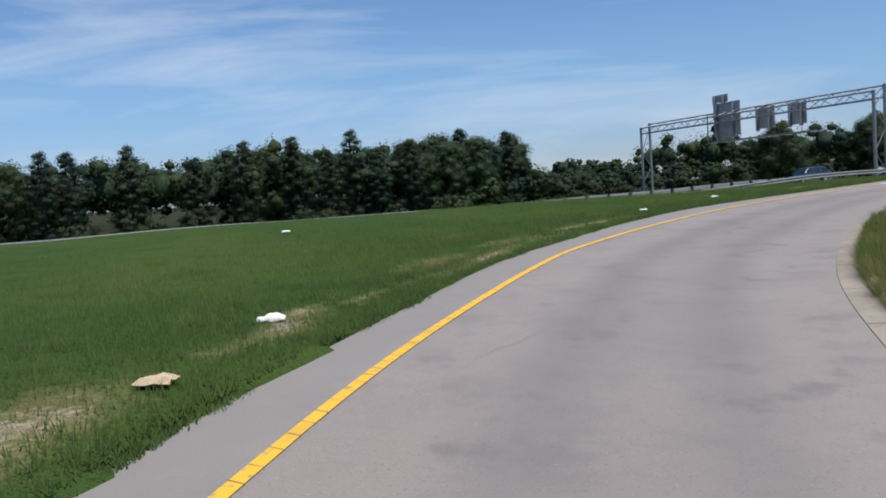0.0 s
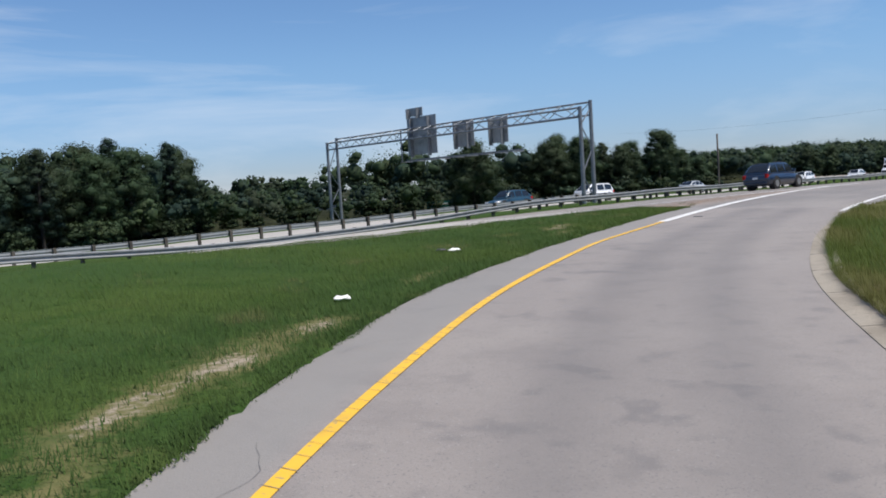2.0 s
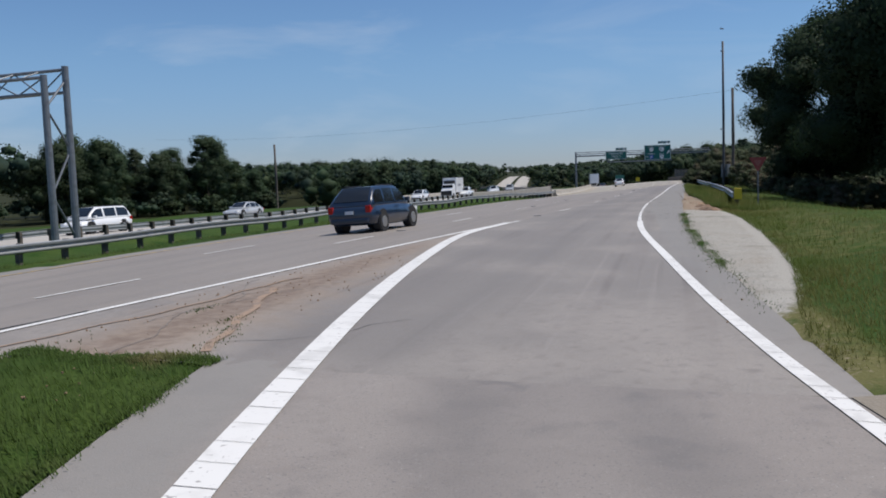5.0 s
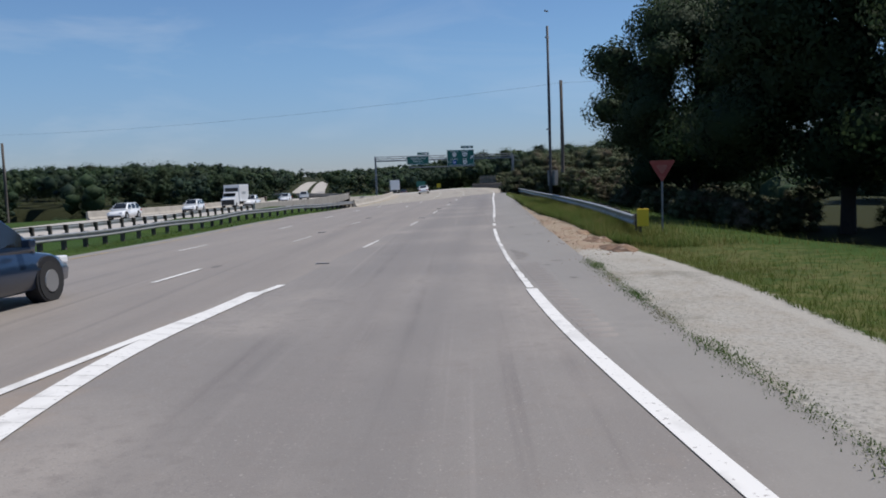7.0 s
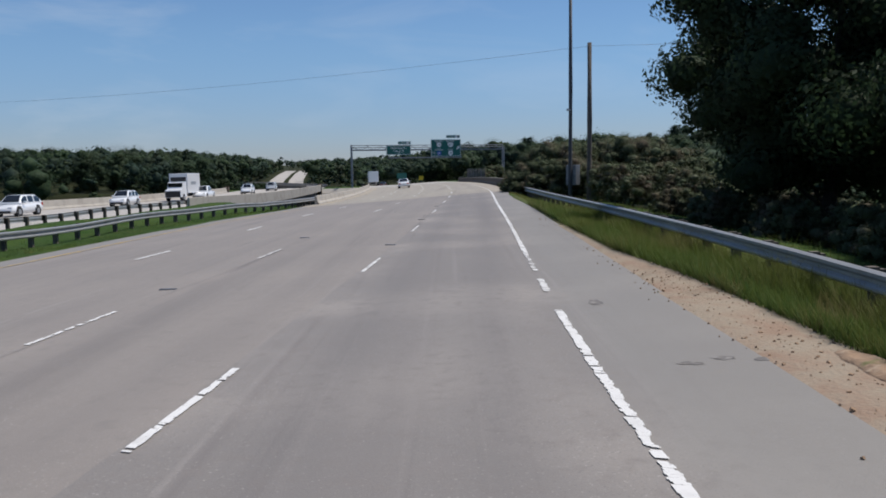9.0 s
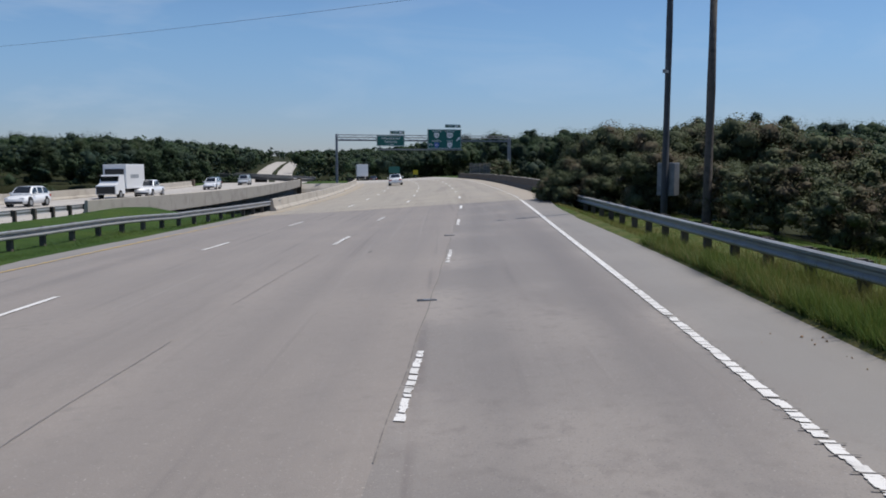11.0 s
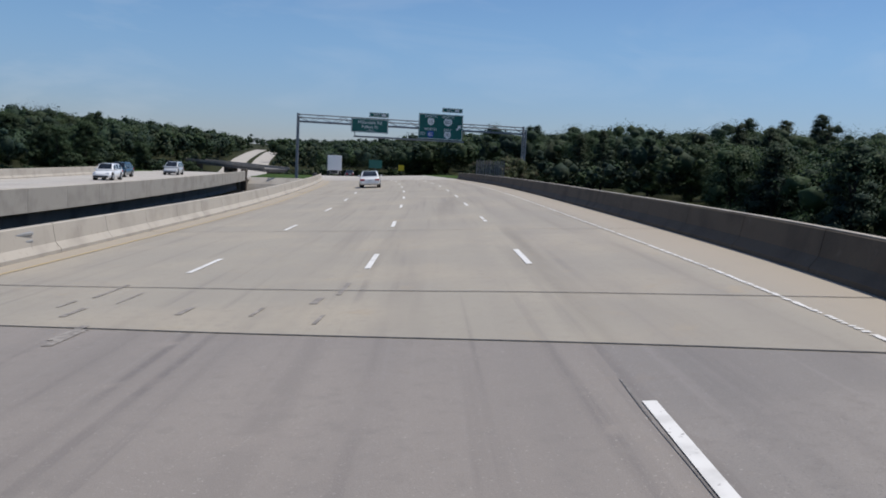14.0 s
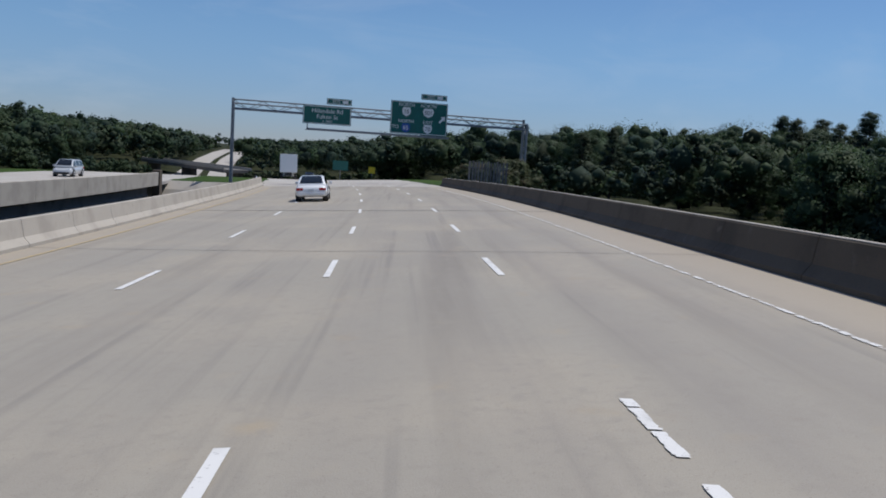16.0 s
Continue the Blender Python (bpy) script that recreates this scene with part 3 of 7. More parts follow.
def terrain(u, v):
    """Height of the ground, with the road beds left out."""
    u, v = np.asarray(u, float), np.asarray(v, float)
    x, y = to_xy(u, v)
    z = grade(u, v) + 0.02
    bed = np.zeros(z.shape, bool)
    for poly in PAVED:
        bed |= inside(poly, x, y)
    z = np.where(bed, z - np.where(u < 41, 0.11, 0.065), z)
    z = z + 1.15 * np.exp(-((u - 47) / 12) ** 2 - ((v - 15.5) / 5.5) ** 2) * step(21.7, 18.8, v)
    z = z - 1.2 * step(20, 12, v) * step(68, 80, u) - (0.22 * step(64, 74, u) + 0.23 * step(80, 118, u)) * step(23.3, 21.6, v)
    z = z - 9.0 * valley(u, v)
    z = z + (0.45 * step(88, 112, u) - 0.5 * step(105, 80, u)) * np.exp(-((v - 47.5) / 1.8) ** 2) * (1 - valley(u, v)) * step(160, 140, u)
    lumps = np.sin(u * 0.31 + v * 0.17) * np.sin(v * 0.23 - u * 0.11) * 0.07
    calm = 1 - step(19.0, 21.0, v) * step(25.5, 24.5, v) * step(38, 42, u)
    return z + np.where(bed, 0, lumps * calm)


# worn bare places in the grass: x, y, half length, half width, bearing, how bare
BARE = ((-3.64, 10.76, 1.04, 0.22, 89, 1.0), (-4.2, 5.9, 1.5, 0.7, 95, 0.66), (-3.55, 9.4, 1.5, 0.24, 76, 0.74), (-3.1, 12.6, 1.2, 0.18, 76, 0.6), (-2.25, 15.3, 1.3, 0.22, 64, 0.72), (-1.6, 17.7, 1.7, 0.24, 70, 0.74), (-0.9, 20.0, 1.5, 0.2, 68, 0.62), (-0.35, 21.2, 1.2, 0.28, 66, 0.66), (0.1, 23.5, 1.4, 0.34, 66, 0.76), (0.95, 25.0, 1.0, 0.42, 52, 0.76), (2.05, 26.9, 0.8, 0.4, 60, 0.74), (-2.7, 16.9, 1.8, 0.5, 66, 0.5), (-1.2, 20.8, 2.0, 0.5, 62, 0.5), (1.1, 25.6, 2.0, 0.6, 62, 0.46), (4.4, 31.2, 1.6, 0.25, 58, 0.5), (10.6, 40.9, 0.9, 0.5, 50, 0.76), (11.2, 41.8, 0.8, 0.4, 48, 0.74), (10.2, 39.1, 1.0, 0.35, 50, 0.64), (8.2, 37.2, 1.2, 0.3, 50, 0.5), (12.8, 42.6, 1.0, 0.4, 48, 0.5))


def bareness(x, y):
    """0 in full grass, 1 on bare sandy soil."""
    x, y = np.asarray(x, float), np.asarray(y, float)
    b = np.zeros(x.shape)
    for cx, cy, a, w, deg, most in BARE:
        c, s = math.cos(radians(deg)), math.sin(radians(deg))
        p, q = (x - cx) * c + (y - cy) * s, -(x - cx) * s + (y - cy) * c
        b = np.maximum(b, most * np.exp(-(p / a) ** 2 - (q / w) ** 2))
    u, v = to_uv(x, y)
    edge = np.vectorize(EDGE_R)(np.clip(u, 41, 135))
    strip = step(edge - 1.0, edge - 0.35, v) * step(edge + 0.6, edge + 0.2, v) * step(40, 42, u) * step(128, 110, u) * (0.45 + 0.27 * step(47, 54, u) - 0.08 * step(76, 84, u) - 0.14 * step(92, 104, u))
    wide = np.interp(u, (66, 70, 72, 80, 84, 88, 95, 110), (0.2, 0.9, 1.1, 1.0, 0.75, 0.3, 0.12, 0.1))
    sand = 0.95 * step(edge - wide - 0.25, edge - wide + 0.1, v) * step(edge + 0.6, edge + 0.2, v) * step(68, 71, u) * step(112, 88, u)
    strip = np.maximum(strip * (1 - step(70, 74, u)), sand)
    dry = 0.3 * step(16.5, 20.5, v) * step(edge + 0.6, edge + 0.2, v) * step(46, 56, u) * step(134, 118, u)
    return np.maximum(np.maximum(b, strip), dry)


def gravelness(u, v):
    """1 on the gravel beside the shoulder."""
    inner = np.interp(u, (43, 46, 50, 54, 58, 64, 70, 76, 82), (23.3, 22.8, 22.3, 22.15, 22.1, 22.15, 22.45, 22.9, 23.3))
    return step(inner - 0.35, inner + 0.35, v) * step(25, 24.6, v) * step(43, 47, u) * step(73, 69, u)


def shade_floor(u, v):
    """1 under the woods and in the valley, where the turf is coloured dark for shade."""
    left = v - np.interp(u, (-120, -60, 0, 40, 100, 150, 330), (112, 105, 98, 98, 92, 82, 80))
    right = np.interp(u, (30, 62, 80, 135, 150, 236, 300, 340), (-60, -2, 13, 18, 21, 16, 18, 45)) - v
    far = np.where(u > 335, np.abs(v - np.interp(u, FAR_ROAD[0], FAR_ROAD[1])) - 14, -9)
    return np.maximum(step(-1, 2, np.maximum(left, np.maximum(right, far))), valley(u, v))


FAR_ROAD = ((300, 395, 473, 545, 620, 700, 828, 960), (64, 86, 105, 120, 135, 148, 167, 186))


def tz(u, v):
    return float(terrain(np.array(u), np.array(v)))

# ---- ground and roads ----


def ground_sheet():
    us = np.concatenate([[-2600, -1300, -700, -380, -230, -150, -110, -85], np.arange(-70, -40, 3), np.arange(-40, -12, 1.0), np.arange(-12, 45, 0.5), np.arange(45, 84, 0.5), np.arange(84, 148, 1.0), np.arange(148, 262, 2.0), np.arange(262, 430, 6.0), np.arange(430, 1000, 15), [1100, 1400, 2000, 2700]])
    vs = np.concatenate([[-2600, -1300, -700, -400, -260, -180, -130, -100, -80], np.arange(-66, -12, 4.0), np.arange(-12, 2, 1.0), np.arange(2, 20, 0.5), np.arange(20, 25, 0.25), np.arange(25, 34, 0.5), np.arange(34, 64, 1.0), np.arange(64, 130, 4.0), np.arange(130, 330, 10), [400, 520, 800, 1400, 2700]])
    uu, vv = np.meshgrid(us, vs, indexing="ij")
    x, y = to_xy(uu, vv)
    z = terrain(uu, vv)
    n, m = uu.shape
    idx = np.arange(n * m).reshape(n, m)
    quads = np.stack([idx[:-1, :-1], idx[1:, :-1], idx[1:, 1:], idx[:-1, 1:]], -1).reshape(-1, 4)
    me = mesh_of("ground", np.stack([x, y, z], -1).reshape(-1, 3), quads.tolist(), M_GROUND, True)
    at = me.attributes.new("bare", "FLOAT", "POINT")
    at.data.foreach_set("value", bareness(x, y).ravel().astype(np.float32))
    at = me.attributes.new("gravel", "FLOAT", "POINT")
    at.data.foreach_set("value", gravelness(uu, vv).ravel().astype(np.float32))
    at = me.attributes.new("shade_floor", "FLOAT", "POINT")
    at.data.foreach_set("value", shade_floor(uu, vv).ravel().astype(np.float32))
    tagged(new("ground", me), "rolling grass verge and median with sandy bare patches", "ground", kind="structure")


ground_sheet()


def sheet(name, left, right, n, mat, label, thick=0.14, up=0.0, category="road", height=grade, wear=None):
    """A slab of pavement between two lines of points, with edges that go down into the ground."""
    left, right = np.asarray(left), np.asarray(right)
    rows = []
    for k in range(n + 1):
        rows.append(left + (right - left) * k / n)
    g = np.stack(rows, 1)
    u, v = to_uv(g[..., 0], g[..., 1])
    z = height(u, v) + up
    top = np.concatenate([g, z[..., None]], -1)
    m = len(left)
    first, last = top[:, :1].copy(), top[:, -1:].copy()
    first[..., 2] -= thick
    last[..., 2] -= thick
    full = np.concatenate([first, top, last], 1)
    w = full.shape[1]
    idx = np.arange(m * w).reshape(m, w)
    quads = np.stack([idx[:-1, :-1], idx[:-1, 1:], idx[1:, 1:], idx[1:, :-1]], -1).reshape(-1, 4)
    ob = new(name, mesh_of(name, full.reshape(-1, 3), quads.tolist(), mat))
    if wear:
        fu, fv = to_uv(full[..., 0], full[..., 1])
        for key, value in zip(("track", "shoulder", "soil"), wear(full[..., 0], full[..., 1], fu, fv)):
            at = ob.data.attributes.new(key, "FLOAT", "POINT")
            at.data.foreach_set("value", np.asarray(value).ravel().astype(np.float32))
    return tagged(ob, label, category, kind="structure")


def nearest(line, x, y):
    """Signed distance from a line of points, positive to its right."""
    p = np.asarray(line)[::2]
    t = np.gradient(p, axis=0)
    t /= np.linalg.norm(t, axis=1)[:, None]
    d2 = (x[..., None] - p[:, 0]) ** 2 + (y[..., None] - p[:, 1]) ** 2
    k = d2.argmin(-1)
    return (x - p[k, 0]) * t[k, 1] - (y - p[k, 1]) * t[k, 0]


def soil_wash(u, v):
    """Soil washed over the gore between the merging carriageways."""
    mid = np.interp(u, (38, 41, 46, 52, 60), (31.2, 30.9, 31.0, 31.2, 31.2))
    wide = np.interp(u, (38, 41, 45, 50, 58, 66), (0.4, 1.1, 1.3, 1.0, 0.5, 0.2))
    return np.exp(-((v - mid) / wide) ** 2) * step(36, 41, u) * step(68, 50, u) * 0.85


def west_wear(x, y, u, v):
    return 0 * u, 0 * u, soil_wash(u, v)


def ramp_wear(x, y, u, v):
    d = nearest(np.concatenate([RAMP_YELLOW, GORE_WIDE]), x, y)
    track = 0.8 * np.exp(-((d - 1.7) / 0.45) ** 2) + 0.8 * np.exp(-((d - 3.4) / 0.45) ** 2) + 0.45 * np.exp(-((d - 2.5) / 0.9) ** 2)
    return track, step(0.0, -0.25, d), soil_wash(u, v)


def lane_wear(x, y, u, v):
    """Wheel tracks in the middle of each lane, and shoulders outside the edge lines."""
    lines = [np.vectorize(f)(u) for f in (LINE_R, LINE_1, LINE_2, LINE_3, LINE_Y)]
    lines[1] = np.where(u < 64, np.vectorize(LINE_M)(u), lines[1])
    track = np.zeros(u.shape)
    for a, b, w in zip(lines[:-1], lines[1:], (0.95, 0.6, 0.45, 0.4)):
        mid = (a + b) / 2
        track += w * (0.8 * np.exp(-((v - mid - 0.85) / 0.4) ** 2) + 0.8 * np.exp(-((v - mid + 0.85) / 0.4) ** 2) + 0.4 * np.exp(-((v - mid) / 0.6) ** 2))
    return track, np.maximum(step(0.7, -0.7, v - lines[0]), step(-0.9, 0.7, v - lines[4])), soil_wash(u, v)


def band(fr, fl, u0, u1, n):
    us = np.linspace(u0, u1, n)
    return [to_xy(u, fl(u)) for u in us], [to_xy(u, fr(u)) for u in us]


SKEW = 0.3


def joint_u(base, v):
    return base + SKEW * (v - 24)


def skew_band(fr, fl, b0, b1, n):
    """Like band(), with skewed ends that follow the bridge joints."""
    lo, hi = [], []
    for k in range(n):
        b = b0 + (b1 - b0) * k / (n - 1)
        ul, ur = b, b
        for _ in range(6):
            ul, ur = joint_u(b, fl(ul)), joint_u(b, fr(ur))
        lo.append(to_xy(ul, fl(ul)))
        hi.append(to_xy(ur, fr(ur)))
    return lo, hi


BRIDGE0, BRIDGE1 = 135.6, 231.0
sheet("road_ramp", RAMP_L, RAMP_R, 26, M_ASPHALT, "grey patched asphalt of the curving on-ramp", wear=ramp_wear)
sheet("road_mainline_west", *band(GRASS_M, EDGE_L, -150, 41, 110), 14, M_PALE, "pale worn highway pavement before the merge", wear=west_wear)
l0, r0 = band(EDGE_R, EDGE_L, 41, 128, 90)
l1, r1 = skew_band(EDGE_R, EDGE_L, 126, BRIDGE0, 8)
lm = [p for p in l0 if to_uv(*p)[0] < to_uv(*l1[0])[0] - 0.5]
rm = [p for p in r0 if to_uv(*p)[0] < to_uv(*r1[0])[0] - 0.5]
k = min(len(lm), len(rm))
lm, rm = curve(lm, k), curve(rm, k)
lw, rw = np.concatenate([lm, np.array(l1)]), np.concatenate([rm, np.array(r1)])


def seam_v(u):
    return (LINE_M(u) if u < 62 else LINE_1(u)) + 0.10 * step(66, 72, u)


mw = []
for a, b in zip(lw, rw):
    lo, hi = 0.0, 1.0
    for _ in range(18):
        q = (lo + hi) / 2
        pu, pv = to_uv(*(b + (a - b) * q))
        lo, hi = (q, hi) if pv < seam_v(pu) else (lo, q)
    mw.append(b + (a - b) * lo)
mw = np.array(mw)
sheet("road_merge_lane", mw, rw, 20, M_MAIN, "darker grey asphalt of the merge lane with wheel tracks", wear=lane_wear)
sheet("road_mainline", lw, mw, 32, M_LANES, "lighter grey asphalt highway lanes", wear=lane_wear)
sheet("road_bridge_deck", *skew_band(EDGE_R, EDGE_L, BRIDGE0, BRIDGE1, 90), 46, M_DECK, "pale tan concrete bridge deck", 0.3, wear=lane_wear)
l2, r2 = skew_band(EDGE_R, EDGE_L, BRIDGE1, 330, 60)
sheet("road_mainline_east", l2, r2, 16, M_PALE, "pale highway pavement beyond the bridge")
sheet("road_opposite", *band(OPP_R, OPP_L, -150, 330, 200), 12, M_PALE, "pale pavement of the opposite carriageway", 0.3)


# far highway climbing the wooded hill
def far_strip(side, label):
    pts_l, pts_r = [], []
    for k in range(40):
        uu = 332 + k * 16
        vv = float(np.interp(uu, *FAR_ROAD)) + side * 7
        pts_l.append(to_xy(uu, vv + 5.2))
        pts_r.append(to_xy(uu, vv - 5.2))
    return sheet("road_far", pts_l, pts_r, 4, M_PALE, label, 0.3, 0.25)


far_strip(1.0, "distant pale highway climbing a wooded hill")
far_strip(-1.0, "distant pale carriageway climbing a wooded hill")

# ---- road markings ----


def stripe(pts, width, up=0.012):
    """Ribbon of paint along ground points (x, y)."""
    p = np.asarray(pts, float)
    t = np.gradient(p, axis=0)
    t /= np.linalg.norm(t, axis=1)[:, None] + 1e-9
    nrm = np.stack([-t[:, 1], t[:, 0]], -1) * width / 2
    a, b = p + nrm, p - nrm
    vs, fs = [], []
    for i in range(len(p)):
        vs += [(*a[i], gz(*a[i]) + up), (*b[i], gz(*b[i]) + up)]
        if i:
            fs.append((2 * i - 2, 2 * i - 1, 2 * i + 1, 2 * i))
    return vs, fs


def edge_line(name, pts, width, mat, label):
    vs, fs = stripe(pts, width)
    tagged(new(name, mesh_of(name, vs, fs, mat)), label, "road marking", kind="structure")


def on(f, u0, u1, n):
    return [to_xy(u, f(u)) for u in np.linspace(u0, u1, n)]


def ragged_line(name, f, u0, u1, width, wear, label, seed=77):
    """Painted line worn away in slivers, so that its edges fray and pieces are gone."""
    g = np.random.default_rng(seed)
    sh, u, eat, sway = Shape(), u0, [0.0, 0.0], 0.0
    while u < u1:
        d = g.uniform(0.025, 0.06)
        w = float(np.interp(u, [q[0] for q in wear], [q[1] for q in wear]))
        eat = [0.65 * q + 0.35 * max(0.0, g.normal(0.3, 0.9)) for q in eat]
        a, b = (width / 2 * (1 - 1.5 * w * q * g.uniform(0.5, 1.3)) for q in eat)
        sway = 0.9 * sway + 0.1 * g.normal(0, 1)
        if g.uniform() > 0.3 * w and sway * 0.5 + w < 1.1 and a + b > 0.015:
            sh.add([P3(u, f(u) - b, 0.012), P3(u + d, f(u + d) - b, 0.012), P3(u + d + 0.03, f(u + d) + a, 0.012), P3(u + 0.03, f(u) + a, 0.012)], [(0, 1, 2, 3)])
        u += d
    tagged(new(name, sh.mesh(name, M_WHITE)), label, "road marking", kind="structure")


edge_line("yellow_edge_line", RAMP_YELLOW, 0.13, M_YELLOW, "worn yellow edge line along the ramp")
edge_line("gore_line", GORE_WIDE, 0.32, M_WHITE, "wide white gore line where the ramp merges")
edge_line("white_edge_line", on(LINE_R, 39.5, 64.6, 50), 0.2, M_WHITE, "white edge line at the ramp shoulder")
ragged_line("white_edge_line", LINE_R, 64.7, 104, 0.14, ((64.7, 0.15), (68, 0.3), (72, 0.45), (76, 0.35), (80.2, 0.3), (80.5, 2.5), (82, 2.5), (82.1, 0.3), (83.6, 0.4), (83.8, 2.5), (84.7, 2.5), (84.9, 0.3), (85.4, 0.8), (86.6, 0.9), (88.4, 0.25), (96, 0.3), (104, 0.2)), "flaking white edge line along the shoulder")
edge_line("white_edge_line", on(LINE_R, 104, 136, 40), 0.13, M_WHITE, "white edge line along the bridge shoulder")
ragged_line("white_edge_line", LINE_R, 136.2, 225, 0.12, ((136, 0.5), (160, 0.6), (170, 0.75), (182, 0.65), (225, 0.6)), "worn white edge line on the bridge", 11)
edge_line("white_edge_line", on(LINE_M, -120, 66, 110), 0.16, M_WHITE, "white right edge line of the highway")
edge_line("yellow_edge_line", on(LINE_Y, -120, 133, 130), 0.14, M_YELLOW_OLD, "faded yellow median edge line")
edge_line("yellow_edge_line", on(LINE_Y, 133.2, 230, 80), 0.13, M_YELLOW_GONE, "almost worn away yellow line on the bridge")


def dashes(f, starts, length, mat, label):
    base = tagged(new("lane_line"), label, "road marking", kind="structure")
    for s in starts:
        vs, fs = stripe(on(f, s, s + length, 6), 0.13)
        part("dash", mesh_of("dash", vs, fs, mat), base)


for k, u in enumerate((74.4, 85.7, 97.0)):
    ragged_line("lane_dash", LINE_1, u, u + 2.7, 0.105, ((60, 0.3), (110, 0.35)), "worn white lane dash beside the merge lane", 20 + k)
ragged_line("lane_dash", LINE_1, 108.6, 111.3, 0.12, ((108, 0.8), (112, 0.7)), "flaking lane dash beside an open seam", 41)
ragged_line("lane_dash", LINE_1, 157.6, 160.5, 0.13, ((157, 0.12), (158.4, 0.15), (158.6, 2.5), (158.9, 2.5), (159.0, 0.15), (160, 0.2), (161, 0.3)), "flaking lane dash on the bridge", 3)
ragged_line("lane_dash", LINE_1, 119.8, 122.9, 0.14, ((119, 0.4), (121, 0.35), (123, 0.3)), "flaking lane dash before the bridge", 8)
dashes(LINE_1, [131.2, 144.5, 169.1] + [179.4 + 10.6 * k for k in range(0, 8)], 3.0, M_WHITE, "dashed white lane line on the bridge")
for k, u in enumerate((78.8, 89.6)):
    ragged_line("lane_dash", LINE_2, u, u + 2.6, 0.105, ((60, 0.4), (110, 0.5)), "worn white highway lane dash", 30 + k)
dashes(LINE_2, [45.8, 56.6, 67.4], 2.6, M_WHITE, "dashed white highway lane line")
dashes(LINE_2, [114.8, 126.0], 2.9, M_WHITE_WORN, "flaking dashed highway lane line")
ragged_line("lane_dash", LINE_2, 102.6, 105.4, 0.12, ((102, 1.3), (106, 1.5)), "almost worn away lane dash", 5)
dashes(LINE_2, [144.7, 156.7, 169.6] + [179.7 + 10.6 * k for k in range(0, 8)], 2.9, M_WHITE, "dashed white lane line on the bridge")
dashes(LINE_3, [44.0 + 11.4 * k for k in range(0, 4)] + [91.5, 103.4, 115.4, 126.5, 144.9, 156.6, 168.6] + [179.2 + 10.6 * k for k in range(0, 8)], 2.7, M_WHITE, "dashed white lane line nearest the median")
dashes(LINE_2, [-90 + 11.4 * k for k in range(0, 12)], 2.8, M_WHITE, "dashed white highway lane line before the merge")

# bridge joints: dark sealed gaps across the deck
for base, wide in ((BRIDGE0 + 0.05, 0.05), (139.6, 0.04), (153.0, 0.035), (172.4, 0.03), (190.0, 0.11), (208.0, 0.06), (BRIDGE1 - 0.1, 0.10)):
    line = []
    for k in range(24):
        v = 22.4 + bend(base) + (17.6) * k / 23
        line.append(to_xy(joint_u(base, v), v))
    vs, fs = stripe(line, wide, 0.01)
    tagged(new("bridge_joint", mesh_of("bridge_joint", vs, fs, M_JOINT)), "dark sealed expansion joint across the deck", "expansion joint", kind="structure")

# long sealed crack between lanes
edge_line("pavement_seam", [to_xy(u, LINE_1(u) + 0.10 + 0.012 * math.sin(u * 1.7)) for u in np.linspace(96, 135, 120)], 0.012, M_SCUFF, "dark open seam between two lanes")
for u0, u1 in ((66, 73), (75, 79), (82.5, 92), (94, 101), (104, 112), (115, 119), (122, 131)):
    edge_line("pavement_seam", [to_xy(u, LINE_2(u) - 0.10 + 0.012 * math.sin(u * 1.3)) for u in np.linspace(u0, u1, 24)], 0.009, M_SCUFF, "thin broken seam between two lanes")

# ---- kerb along the inside of the ramp ----


def kerb_ring(p, q, w):
    """Cross-section at p with the outward way q: gutter, rounded top, back."""
    out = []
    for o, h in ((0.0, -0.1), (0.0, 0.012), (0.40, 0.03), (0.45, 0.06), (0.49, 0.075), (0.57, 0.075), (0.60, 0.05), (0.60, -0.1)):
        out.append(Vector((p[0] + q[0] * o * w, p[1] + q[1] * o * w, gz(*p) + h)))
    return out


kerb = tagged(new("kerb"), "stained concrete kerb and gutter along the ramp", "kerb", kind="structure")
R = curve(list(map(tuple, RAMP_R[18:90])), 200)
tan = np.gradient(R, axis=0)
tan /= np.linalg.norm(tan, axis=1)[:, None]
for s in range(0, 196, 8):
    sh = Shape()
    rings = []
    for i in range(s, min(s + 8, 199) + 1):
        e = 0.0
        if i == s:
            e = 0.012
        elif i == s + 8:
            e = -0.012
        p = R[i] + tan[i] * e
        rings.append(kerb_ring(p, (tan[i][1], -tan[i][0]), 0.86))
    sh.sweep(rings)
    part("kerb_stone", sh.mesh("kerb_stone", M_KERB), kerb)

# ---- guard rails ----
W_BEAM = ((0.0, -0.155), (0.03, -0.15), (0.085, -0.11), (0.085, -0.075), (0.02, -0.025), (0.02, 0.025), (0.085, 0.075), (0.088, 0.125), (0.03, 0.152), (0.0, 0.155), (-0.006, 0.15), (0.01, 0.10), (0.01, 0.08), (-0.01, 0.02), (-0.01, -0.02), (0.01, -0.08), (0.01, -0.10), (-0.006, -0.15))


